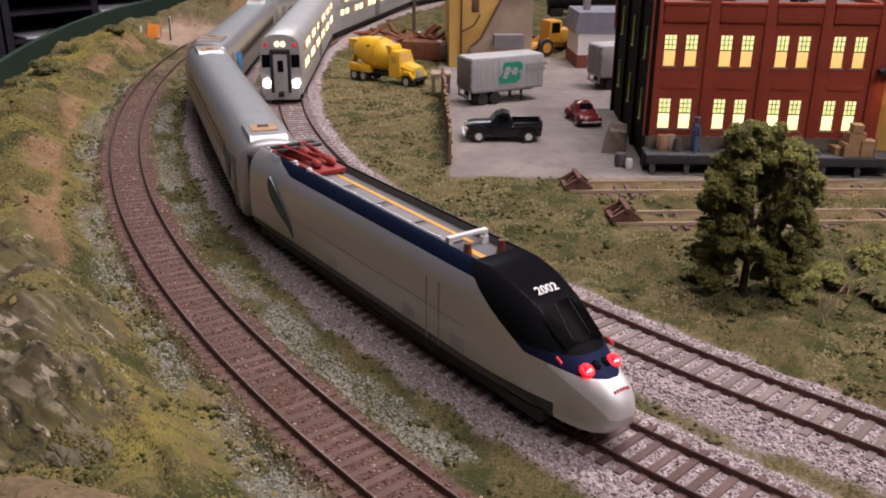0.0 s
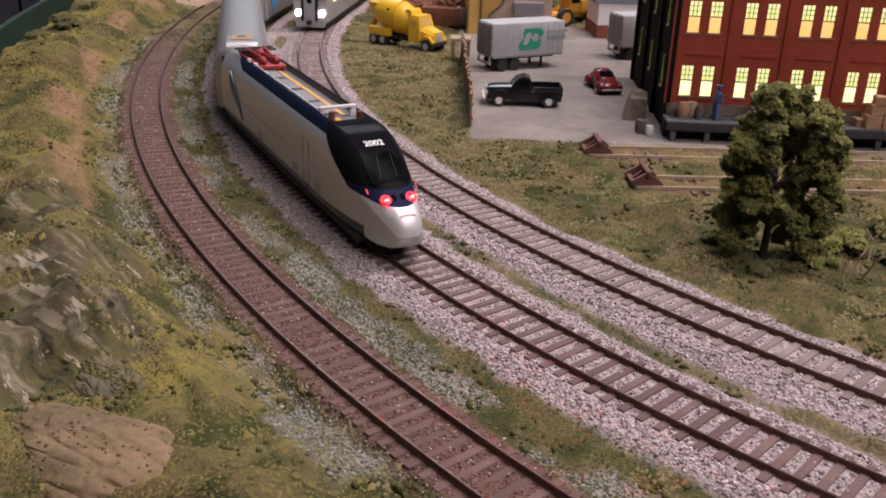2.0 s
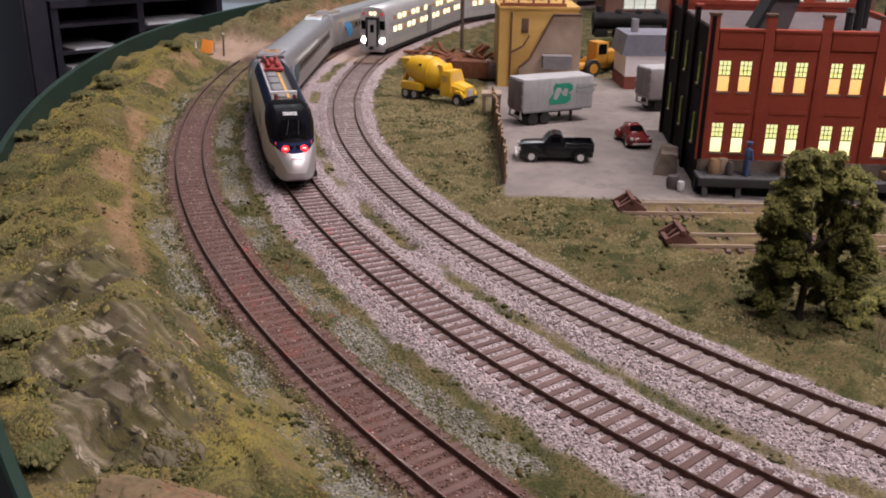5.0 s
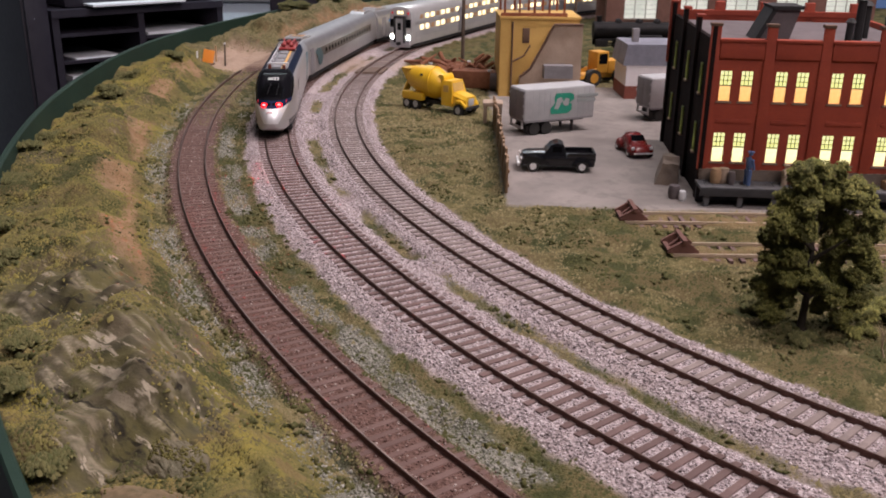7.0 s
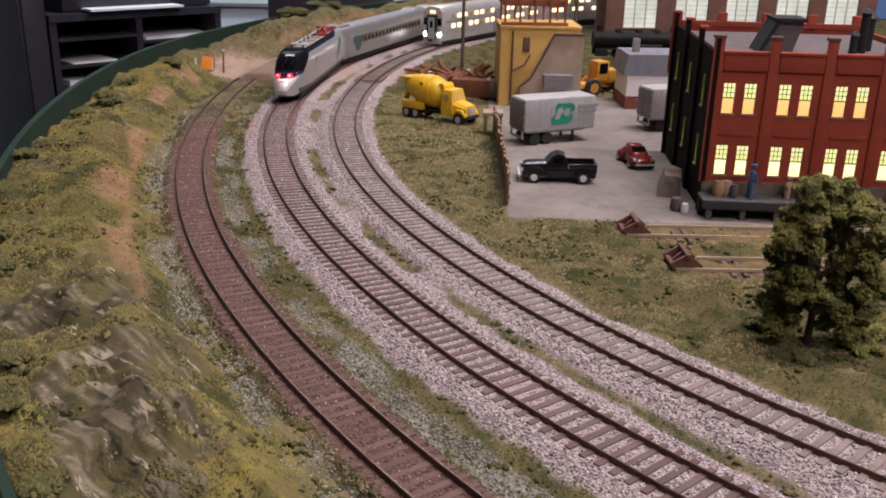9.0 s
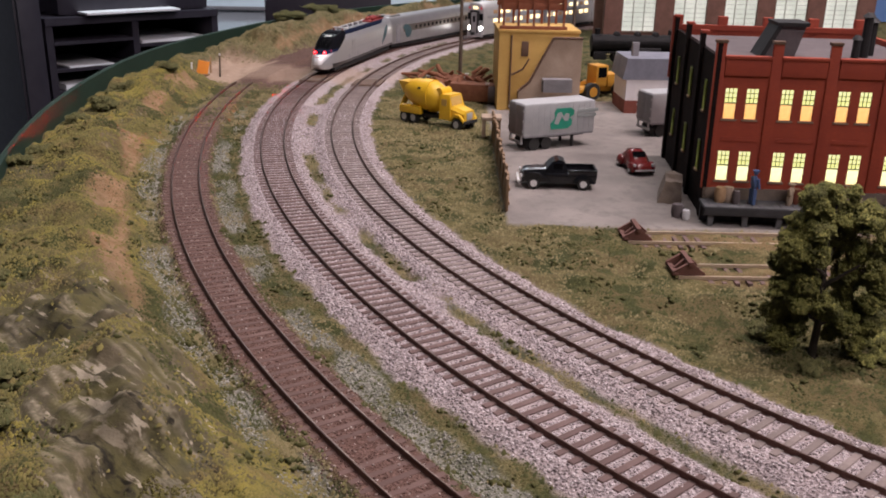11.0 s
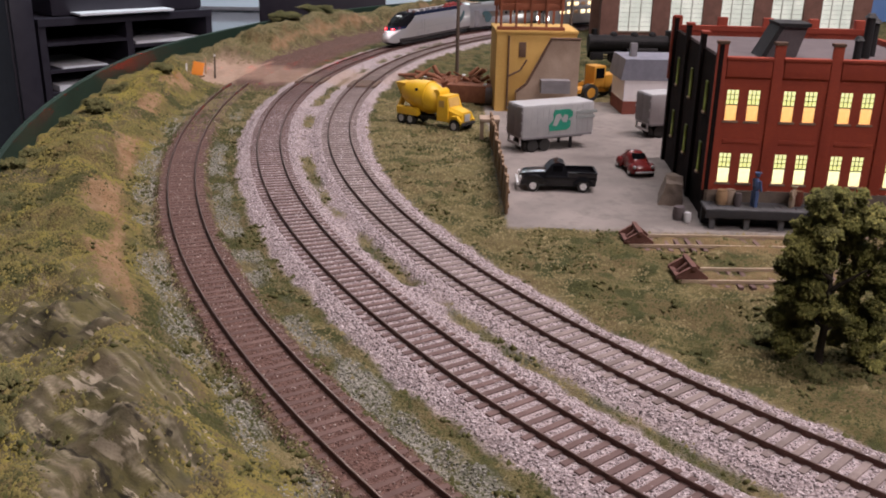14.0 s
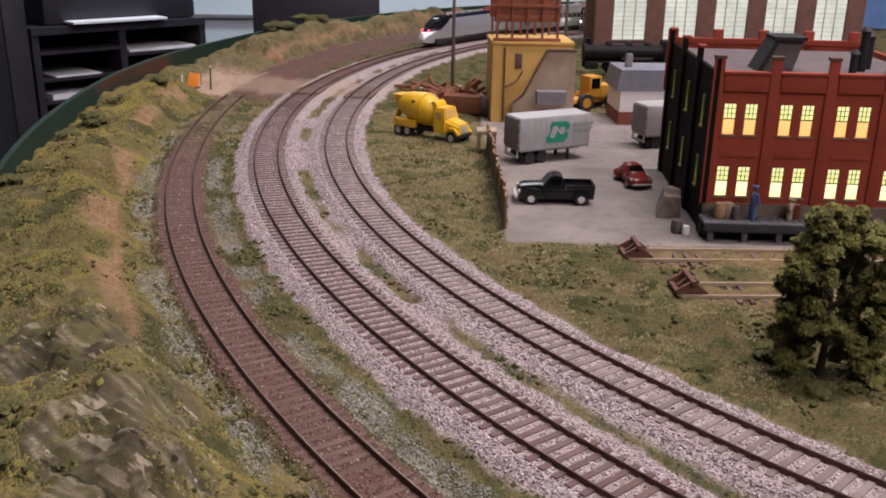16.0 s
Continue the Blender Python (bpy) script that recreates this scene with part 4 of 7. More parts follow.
def build_power_car():
    car = thing("power_car", "silver high-speed power car with black cab mask and navy shoulders", "locomotive")
    ns = [0, 0.5, 1, 2, 3, 4.5, 6, 8, 10, 12, 14, 17, 20, 23, 26, 30, 34, 38, 42, 46, 50, 54, 58, 62, 64, 66, 66.6, 67.4, 68, 80, 100, 120, 140, 160, 180, 200, 215, 225, 230, 232, 233.5, 235, 238, 241]
    body = part("body", loft(B(), [power_ring(n) for n in ns]), power_livery(), car, angle=50)
    body.scale = (0.92, 0.87, 0.87)
    # cab
    wind = B()
    rows = []
    for n, hw in ((20.5, 8.6), (25, 9.2), (30, 9.3), (35.0, 9.0)):
        top = float(np.interp(n, CAB_N, CAB_TOP))
        rows.append([(122 - n, -hw, top - 0.35), (122 - n, -hw * 0.5, top + 0.35), (122 - n, hw * 0.5, top + 0.35), (122 - n, hw, top - 0.35)])
    vs = [[wind.verts.new(p) for p in r] for r in rows]
    for a, b in zip(vs, vs[1:]):
        for i in range(3):
            wind.faces.new((a[i], a[i + 1], b[i + 1], b[i]))
    bmesh.ops.solidify(wind, geom=list(wind.faces), thickness=0.3)
    part("windshield", wind, GLASS_BLACK, body, "glossy black windshield")
    for y0, y1 in ((-4.5, -1.5), (3.5, 5.2)):
        part("wiper", rod(B(), (122 - 22, y0, 33.0), (122 - 34, y1, 40.4), 0.12, n=6), DOCK_SIDE, body)
    # number above the windshield
    z = float(np.interp(40.0, CAB_N, CAB_TOP))
    lettering("road_number", "2002", 4.9, WHITE_INK, body, mm_pose(122 - 40.0, 0, z + 0.6) @ pose(0, 0, 0, 0, 0, 90) @ pose(0, 0, 0, 24, 0, 0), "white number 2002")
    # lights in the navy band
    for y in (-6.2, 6.2):
        seat = mm_pose(122 - 12.9, y, 26.0)
        # bezel glows by itself to give the red halo round the lamp
        ring = B()
        bmesh.ops.create_cone(ring, cap_ends=True, segments=20, radius1=2.6, radius2=2.4, depth=0.9)
        lamp = part("light_bezel", ring, TAIL_RING, body, "red lamp bezel given its own halo glow", seat @ pose(0, 0, 0, 0, 34, 0))
        face = mm_pose(122 - 12.4, y, 26.0, -5, 0, 3.5)
        part("tail_light", rod(B(), (-0.1, 0, 0), (0, 0, 0), 1.28, n=18), TAIL_GLOW, body, "glowing red tail light", face)
        # sleeve added to stop light leaking sideways, with a red glow of its own
        tube = loft(B(), [[(x, r * math.cos(a), r * math.sin(a)) for a in [2 * math.pi * k / 20 for k in range(20)]] for x, r in ((-2.2, 1.46), (0.74, 1.46), (0.74, 1.36), (-0.3, 1.36))])
        part("lamp_sleeve", tube, TAIL_RING, lamp, "glowing red sleeve added to shield the beam", (seat @ pose(0, 0, 0, 0, 34, 0)).inverted() @ face)
        # grid added to narrow the beam; its pink glow stands in for a lens
        grid = B()
        for k in range(-4, 5):
            w = math.sqrt(1.34 ** 2 - (0.32 * k) ** 2)
            box(grid, 0.05, 0.7, -w, w, 0.32 * k - 0.02, 0.32 * k + 0.02)
            box(grid, 0.05, 0.7, 0.32 * k - 0.02, 0.32 * k + 0.02, -w, w)
        part("lens_grid", grid, GRID_PINK, lamp, "fine glowing grid added to narrow the red beam", (seat @ pose(0, 0, 0, 0, 34, 0)).inverted() @ face)
    for y in (-2.1, 2.1):
        part("headlight", ball(B(), (0, 0, 0), 1.9, 1.3, 0.6, 14), GLASS_BLACK, body, "unlit dark headlight", mm_pose(122 - 12.8, y, 26.9) @ pose(0, 0, 0, 0, 30, 0))
    for y in (-12.0, 12.0):
        part("marker_light", box(B(), -1.4, 1.4, -0.25, 0.25, -0.35, 0.35), TAIL_RIM, body, "small red marker light", mm_pose(122 - 20, y, 28.2, 0, 0, 30))
    # plain red bars in place of the maker's lettering on the nose
    for k in range(6):
        part("nose_bar", box(B(), -0.5, 0.5, -0.34, 0.34, -0.25, 0.25), RED_INK, body, "", mm_pose(122 - 3.2, -3.0 + 1.2 * k, 21.7 - 0.05 * (k - 2.5) ** 2) @ pose(0, 0, 0, 0, 44, 0))
    # side details
    for sgn in (-1, 1):
        for k in range(4):
            wing = B()
            edge = []
            for j in range(7):
                a = min(1.0, 0.25 * k + 0.235 * j / 6)
                edge.append((-90 + 17 * math.sin(a * 1.65), 36 - 22 * a, 17 * math.sin(math.pi * (0.06 + 0.90 * a)) ** 0.8))
            front = [(x, z) for x, z, _ in edge]
            rear = [(x - w, z + 4.0) for x, z, w in edge]
            prism(wing, front + rear[::-1], sgn * 18.3 - 0.6, sgn * 18.3 + 0.5)
            part("wing_emblem", wing, TEAL, body, "dark teal feather of the wing emblem")
        for x in (56, 24, -36):
            v = B()
            for k in range(4):
                box(v, x - 4, x + 4, sgn * 18.4 - 0.2, sgn * 18.4 + 0.2, 13 + 1.4 * k, 13.8 + 1.4 * k)
            part("side_vent", v, SILVER_ROOF, body)
        part("cab_door_seam", box(box(B(), 44, 44.4, sgn * 18.4 - 0.15, sgn * 18.4 + 0.15, 9, 36), 36, 36.4, sgn * 18.4 - 0.15, sgn * 18.4 + 0.15, 9, 36), TRAILER_DIM, body)
        part("waist_crease", box(B(), -112, 60, sgn * 18.45 - 0.15, sgn * 18.45 + 0.15, 24, 24.5), SILVER_ROOF, body)
        part("cab_step", box(B(), 62, 66, sgn * 17.6 - 0.3, sgn * 17.6 + 0.3, 14, 19, 0.2), DARK, body)
    # roof gear
    deck = 44.2
    part("walkway_stripe", box(B(), -70, 36, 2.6, 4.8, deck, deck + 0.4), YELLOW_LINE, body, "yellow walkway stripe")
    part("walkway_stripe", box(B(), 40, 55, -3.5, -0.6, deck, deck + 0.4), YELLOW_LINE, body)
    for x in (-60, -32, -4, 22):
        part("roof_hatch", box(B(), x - 11, x + 11, -6, 1.5, deck, deck + 1.0, 0.3), TRAILER_DIM, body)
    bus = B()
    rod(bus, (-72, -9.2, deck + 3.8), (38, -9.2, deck + 3.8), 0.45, n=6)
    part("bus_bar", bus, WHITE_PART, body, "white roof conductor")
    for x in (-70, -50, -30, -10, 12, 32):
        part("insulator", rod(B(), (x, -9.2, deck), (x, -9.2, deck + 4.4), 1.0, 0.7, n=8), WHITE_PART, body)
    g = B()
    for y in (-8.5, 8.5):
        box(g, 36.5, 38.5, y - 1, y + 1, deck, deck + 5.4)
    box(g, 36.3, 38.7, -9.5, 9.5, deck + 4.4, deck + 5.8, 0.3)
    part("white_gantry", g, WHITE_PART, body, "white roof gantry")
    for x, y in ((46, -6.5), (50, 6.5)):
        part("roof_bushing", rod(B(), (x, y, deck), (x, y, deck + 5.5), 1.9, 1.3, n=10), BROWN_RED, body)
    for x in (38, 56):
        part("bracket", box(B(), x - 1, x + 1, 6.5, 9.4, deck, deck + 3), WHITE_PART, body)
    pan = part("pantograph", box(B(), -114, -66, -8.5, 8.5, deck + 1.4, deck + 3.6, 0.6), RED_GEAR, body, "folded red pantograph")
    arms = B()
    for y in (-6, 6):
        rod(arms, (-110, y, deck + 3.8), (-72, y * 0.5, deck + 6.6), 1.3, n=6)
        rod(arms, (-72, y * 0.5, deck + 6.6), (-104, y, deck + 7.4), 1.0, n=6)
    part("arm", arms, RED_GEAR, pan)
    part("shoe", box(box(B(), -106, -103, -12, 12, deck + 6.5, deck + 7.6, 0.3), -99, -96, -12, 12, deck + 6.5, deck + 7.6, 0.3), DARK, pan)
    for x, y, r in ((-73, -4, 2.4), (-73, 4, 2.4), (-92, 0, 3.2), (-104, -5, 2.2), (-104, 5, 2.2)):
        part("knuckle", ball(B(), (x, y, deck + 5.6), r * 1.5, r, r, 12), RED_GEAR, pan)
    part("lower_link", rod(B(), (-110, 0, deck + 4.2), (-74, 0, deck + 8.2), 1.1, 0.9, 8), RED_GEAR, pan)
    for x, y in ((-112, -9), (-84, -9.4), (-70, -9.4)):
        part("white_insulator", rod(B(), (x, y, deck - 0.5), (x, y, deck + 5.0), 1.7, 1.2, 10), WHITE_PART, pan, "white ribbed insulator")
    for x, y in ((-108, -8), (-108, 8), (-74, -8), (-74, 8), (-90, -8)):
        part("foot", rod(B(), (x, y, deck - 1), (x, y, deck + 3), 1.3, 1.0, n=8), WHITE_PART, pan)
    part("diaphragm", box(B(), -116, -109, -12, 12, 6, 37, 1.0), DARK, car, "black rubber end diaphragm")
    part("skirt", box(B(), -106, 90, -13.5, 13.5, 2.2, 6, 0.6), DARK, car)
    part("pilot", box(B(), 82, 98, -7.5, 7.5, 2.0, 6.2, 1.2), DARK, car)
    truck(car, 64)
    truck(car, -72)
    return car


def coach_ring(x, w, top, low, sink=0.0):
    half = [(0, low), (0.86 * w, low), (0.97 * w, low + 1.5), (w, low + 6), (w * 1.01, low + 16), (w, low + 26), (w * 0.96, top - 9), (w * 0.86, top - 4.6), (w * 0.68, top - 1.9), (w * 0.42, top - 0.6), (w * 0.2, top - 0.15)]
    left = [(x, -a, z) for a, z in half]
    right = [(x, a, z) for a, z in half[1:]]
    return left + [(x, 0, top)] + right[::-1]


def coach_windows(parent, x0, x1, z0, z1, step, width, w, mats, name="window", skip=()):
    me = {}
    for sgn in (-1, 1):
        k, x = 0, x0
        while x + width <= x1:
            mat = mats[(k * 7 + (sgn > 0) * 3) % len(mats)]
            if mat.name not in me:
                me[mat.name] = finish(name, box(B(), -width / 2, width / 2, -0.3, 0.3, z0, z1, 0.25), mat)
            if k not in skip:
                ob = new(name, me[mat.name])
                ob.parent = parent
                ob.matrix_basis = mm_pose(x + width / 2, sgn * w, 0)
            x += step
            k += 1


def build_coach(emblem):
    car = thing("coach", "silver grey high-speed coach with a dark window line", "railway coach", group="coaches of the silver train")
    L = 150
    xs = (-L, -L + 1.2, -L + 4, -120, -60, 0, 60, 120, L - 4, L - 1.2, L)
    body = part("body", loft(B(), [coach_ring(x, 18 - (1.6 if abs(x) == L else 0), 47 - (1.5 if abs(x) == L else 0), 7.0) for x in xs]), SILVER, car, angle=40)
    body.scale = (0.95, 0.88, 0.88)
    for sgn in (-1, 1):
        part("window_band", box(B(), -118, 118, sgn * 18.15 - 0.3, sgn * 18.15 + 0.3, 23, 33, 0.2), BAND_BROWN, body, "brown grey window band")
        part("door", box(B(), 126, 138, sgn * 18.05 - 0.3, sgn * 18.05 + 0.3, 8, 36, 0.4), TRAILER_DIM, body)
        part("wing_emblem", prism(B(), ((121, 30), (114, 34), (104, 33), (97, 27), (96, 21), (101, 15), (108, 14), (112, 18), (114, 25)), sgn * 18.5 - 0.3, sgn * 18.5 + 0.3), emblem, body, "rounded wing emblem")
    coach_windows(body, -112, 92, 25.6, 30.2, 12.0, 6.0, 18.45, (COACH_GLOW, GLASS_BLACK, COACH_PALE, GLASS_BLACK, COACH_GLOW, GLASS_BLACK, COACH_GLOW))
    for sgn in (-1, 1):
        hood = part("roof_hood", prism(B(), ((sgn * 146, 44), (sgn * 141, 48.2), (sgn * 118, 48.4), (sgn * 112, 46.4), (sgn * 112, 44)), -10, 10), SILVER, body, "silver roof fairing")
        part("roof_grille", box(B(), sgn * 126 - 7, sgn * 126 + 7, -7, 7, 48.2, 48.8, 0.1), CRATE, hood, "tan grille")
        part("grille_opening", box(B(), sgn * 124 - 2.2, sgn * 124 + 2.2, -3, 3, 48.7, 49.0), DARK, hood)
    part("skirt", box(B(), -138, 138, -13, 13, 2.2, 6, 0.5), DARK, car)
    part("diaphragm", box(B(), -146, -141, -11.5, 11.5, 7, 37, 0.8), DARK, car)
    part("diaphragm", box(B(), 141, 146, -11.5, 11.5, 7, 37, 0.8), DARK, car)
    truck(car, 104)
    truck(car, -104)
    return car


def build_bilevel(cab):
    name = "cab_car" if cab else "bilevel_coach"
    car = thing(name, "silver bilevel commuter cab car with lit windows and headlights" if cab else "silver bilevel commuter coach with two rows of lit windows", "railway coach", group="" if cab else "bilevel coaches")
    L = 148
    xs = (-L, -L + 1.5, -100, 0, 100, L - 1.5, L)
    body = part("body", loft(B(), [coach_ring(x, 18 - (0.8 if abs(x) == L else 0), 53 - (0.8 if abs(x) == L else 0), 5) for x in xs]), SILVER_BRIGHT, car, angle=40)
    body.scale = (1.0, 0.86, 0.95)
    for sgn in (-1, 1):
        for z in (15, 17.5, 20, 30.5, 32.5):
            part("flute", box(B(), -140, 140, sgn * 18.1 - 0.3, sgn * 18.1 + 0.3, z, z + 0.9), SILVER_ROOF, body)
        part("door", box(B(), -9, 9, sgn * 18.15 - 0.3, sgn * 18.15 + 0.3, 7, 40, 0.3), TRAILER_DIM, body)
    coach_windows(body, -132, 132, 22.5, 28.5, 15.5, 9.5, 18.3, (WARM_GLOW, WARM_GLOW, COACH_GLOW), "lower_window", (8,))
    coach_windows(body, -132, 132, 36.0, 41.5, 15.5, 9.5, 17.85, (WARM_GLOW, COACH_GLOW, WARM_GLOW), "upper_window", (8,))
    part("skirt", box(B(), -142, 142, -14.5, 14.5, 2, 6.5, 0.5), DARK, car)
    truck(car, 104)
    truck(car, -104)
    if cab:
        end = L
        door = part("end_door", box(B(), end + 0.2, end + 3.4, -6, 6, 6, 38, 0.6), TRAILER, body, "grey end door in its frame")
        part("door_window", box(B(), end + 3.3, end + 3.7, -2.6, 2.6, 24, 33, 0.2), GLASS_BLACK, door)
        fr = B()
        for y in (-7.4, 7.4):
            box(fr, end - 0.5, end + 4.2, y - 1.2, y + 1.2, 8, 40, 0.3)
        box(fr, end - 0.5, end + 4.2, -8.5, 8.5, 38.5, 41, 0.3)
        part("diaphragm_frame", fr, DARK, body)
        for y in (-12.5, 12.5):
            part("cab_window", box(B(), end - 0.3, end + 0.5, y - 3.6, y + 3.6, 27, 37, 0.3), GLASS_BLACK, body)
            part("headlight", ball(B(), (end + 0.6, y, 15), 0.9, 3.0, 3.0, 16), HEAD_GLOW, body, "bright white headlight")
            part("marker_light", ball(B(), (end + 0.4, y * 0.98, 44.5), 0.5, 1.6, 1.6, 10), TAIL_RIM, body, "red marker light")
        for y in (-2.6, 2.6):
            part("top_light", ball(B(), (end + 0.5, y, 45), 0.6, 2.2, 2.2, 12), WARM_GLOW, body, "yellowish upper headlight")
        part("pilot", box(B(), end - 3, end + 2.5, -13, 13, 2, 11, 0.8), SILVER_ROOF, car)
        part("coupler", box(B(), end + 2, end + 8, -2, 2, 5, 8.5, 0.5), DARK, car)
    return car


# ---- the yard ----
def wheel(parent, x, y, r, w, rim=RIM, n=18):
    t = part("wheel", rod(B(), (0, -w / 2, 0), (0, w / 2, 0), r, n=n), TYRE, parent, "", mm_pose(x, y, r))
    part("rim", rod(B(), (0, -w / 2 - 0.15, 0), (0, w / 2 + 0.15, 0), r * 0.58, n=12), rim, t)
    return t


def build_mixer(x, y, rz):
    """Along x, the cab to +x."""
    t = thing("cement_mixer_truck", "bright yellow cement mixer truck parked on the grass", "truck", x, y, -4.6, rz)
    t.scale = (0.75, 0.77, 0.86)
    part("chassis", box(B(), -44, 36, -6, 6, 7, 11, 0.6), DARK, t)
    cab = part("cab", loft(B(), [[(12, -13, 9), (12, 13, 9), (12, 13, 30), (12, 10.5, 33), (12, -10.5, 33), (12, -13, 30)],
                                [(27, -13, 9), (27, 13, 9), (27, 13, 22), (24, 10.5, 33), (24, -10.5, 33), (27, -13, 22)]]), YELLOW, t)
    part("hood", loft(B(), [[(26, -11.5, 9), (26, 11.5, 9), (26, 11.5, 20), (26, 8, 23), (26, -8, 23), (26, -11.5, 20)],
                            [(44, -10, 9), (44, 10, 9), (44, 10, 16), (44, 7, 19), (44, -7, 19), (44, -10, 16)]]), YELLOW, t)
    part("grille", box(B(), 43.8, 44.6, -5, 5, 10, 17, 0.2), TRAILER, t, "grey grille")
    part("front_bumper", box(B(), 43, 46.5, -12.5, 12.5, 6.5, 9.5, 0.5), DARK, t)
    for sgn in (-1, 1):
        part("fender", loft(B(), [[(28, sgn * 9, 8), (28, sgn * 14, 8), (28, sgn * 14, 12), (28, sgn * 9, 12)], [(33, sgn * 9, 14), (33, sgn * 14, 13), (33, sgn * 14, 15.5), (33, sgn * 9, 16)],
                                  [(40, sgn * 9, 14), (40, sgn * 14, 13), (40, sgn * 14, 15.5), (40, sgn * 9, 16)], [(45, sgn * 9, 8), (45, sgn * 13, 8), (45, sgn * 13, 11), (45, sgn * 9, 11)]]), YELLOW, t)
        part("side_window", box(B(), 15, 22, sgn * 13.1 - 0.15, sgn * 13.1 + 0.15, 22.5, 29), OCHRE, cab)
        part("rear_guard", box(B(), -44, -14, sgn * 12 - 3.5, sgn * 12 + 3.5, 10.0, 18.0, 1.6), YELLOW, t)
    part("windscreen", prism(B(), ((26.9, 23), (27.3, 23), (24.9, 31), (24.5, 31)), -9.5, 9.5), OCHRE, cab)
    drum = B()
    rings = []
    for u, r in ((-42, 9), (-37, 11.5), (-24, 15), (-13, 16.2), (-3, 15.6), (6, 12.5), (10, 8)):
        rings.append([(u + 0.0, r * math.cos(a), 27 - 0.10 * u + r * math.sin(a) * 0.98) for a in [2 * math.pi * k / 24 for k in range(24)]])
    loft(drum, rings)
    d = part("drum", drum, YELLOW, t)
    for a in (0.5, 1.5):
        part("drum_patch", box(B(), -2, 2, -0.2, 0.2, -1.2, 1.2), DARK, d, "", mm_pose(-14 - 4 * a, -16.2 * math.cos(a), 28.6 + 16.0 * math.sin(a), 0, math.degrees(-a)))
    part("drum_band", loft(B(), [[(uu, 16.4 * math.cos(a), 27.9 + 16.2 * math.sin(a)) for a in [2 * math.pi * k / 24 for k in range(24)]] for uu in (-8.5, -5.5)]), YELLOW, d)
    part("water_tank", rod(B(), (8, -9, 33), (8, 9, 33), 5.2, n=16), YELLOW, t)
    part("hopper", loft(B(), [[(-46, -5, 28), (-38, -5, 28), (-38, 5, 28), (-46, 5, 28)], [(-50, -9, 40), (-36, -9, 40), (-36, 9, 40), (-50, 9, 40)]]), YELLOW, t)
    part("chute", prism(B(), ((-46, 26), (-52, 15), (-50, 14), (-44, 24)), -4, 4), YELLOW, t)
    for y in (-11.5, 11.5):
        for xx in (-38, -25, 36):
            wheel(t, xx, y, 6.0, 5, TRAILER)
    return t


def build_pickup(x, y, rz):
    """Along x, the hood to -x."""
    t = thing("pickup_truck", "glossy black vintage pickup truck with white wheel rims", "pickup truck", x, y, -3.6, rz)

    def rounded(x0, x1, w0, w1, zb, z0, z1):
        bm = B()
        rings = []
        for xx, w, zt in ((x0, w0, z0), (x0 + (x1 - x0) * 0.12, w0 + 0.9, z0 + 0.8), ((x0 + x1) / 2, (w0 + w1) / 2 + 1, (z0 + z1) / 2 + 0.6), (x1, w1, z1)):
            rings.append([(xx, -w, zb), (xx, w, zb), (xx, w, zb + (zt - zb) * 0.6), (xx, w * 0.85, zt - 0.7), (xx, w * 0.5, zt), (xx, -w * 0.5, zt), (xx, -w * 0.85, zt - 0.7), (xx, -w, zb + (zt - zb) * 0.6)])
        return loft(bm, rings)
    part("hood", rounded(-24, -7, 6.2, 7.6, 4.2, 11.6, 13.2), BLACK_CAR, t)
    part("body", box(B(), -9, 24, -9.4, 9.4, 3.6, 10.2, 1.2), BLACK_CAR, t)
    cab = part("cab", loft(B(), [[(-9, -8.2, 10), (-9, 8.2, 10), (-9, 8, 13), (-9, -8, 13)], [(-6.5, -8.2, 10), (-6.5, 8.2, 10), (-5.2, 6.6, 17.6), (-5.2, -6.6, 17.6)],
                                [(-1, -8.4, 10), (-1, 8.4, 10), (-1, 6.6, 19.0), (-1, -6.6, 19.0)], [(4, -8.2, 10), (4, 8.2, 10), (3.2, 6.4, 17.8), (3.2, -6.4, 17.8)],
                                [(5, -8.0, 10), (5, 8.0, 10), (5, 7.6, 13), (5, -7.6, 13)]]), BLACK_CAR, t)
    for sgn in (-1, 1):
        part("side_window", box(B(), -4, 2, sgn * 7.55 - 0.2, sgn * 7.55 + 0.2, 13, 17, 0.1), GLASS_BLACK, cab)
        part("front_fender", loft(B(), [[(-25, sgn * 6, 4), (-25, sgn * 10.4, 4), (-25, sgn * 10.4, 7.5), (-25, sgn * 6, 7.5)], [(-20, sgn * 6, 7), (-20, sgn * 11, 7), (-20, sgn * 10.6, 11), (-20, sgn * 6, 11)],
                                        [(-14, sgn * 6, 7), (-14, sgn * 11, 7), (-14, sgn * 10.6, 10.5), (-14, sgn * 6, 10.5)], [(-6, sgn * 6, 3.8), (-6, sgn * 10.2, 3.8), (-6, sgn * 10, 6), (-6, sgn * 6, 6)]]), BLACK_CAR, t)
        part("rear_fender", loft(B(), [[(9, sgn * 8, 4), (9, sgn * 10.8, 4), (9, sgn * 10.6, 6), (9, sgn * 8, 6)], [(13, sgn * 8, 7.4), (13, sgn * 11.2, 7.4), (13, sgn * 10.6, 10), (13, sgn * 8, 10)],
                                       [(18, sgn * 8, 7.4), (18, sgn * 11.2, 7.4), (18, sgn * 10.6, 10), (18, sgn * 8, 10)], [(22, sgn * 8, 4), (22, sgn * 10.8, 4), (22, sgn * 10.6, 6), (22, sgn * 8, 6)]]), BLACK_CAR, t)
        part("headlight", ball(B(), (-25.2, sgn * 8.2, 8.6), 0.8, 1.4, 1.4), RIM, t)
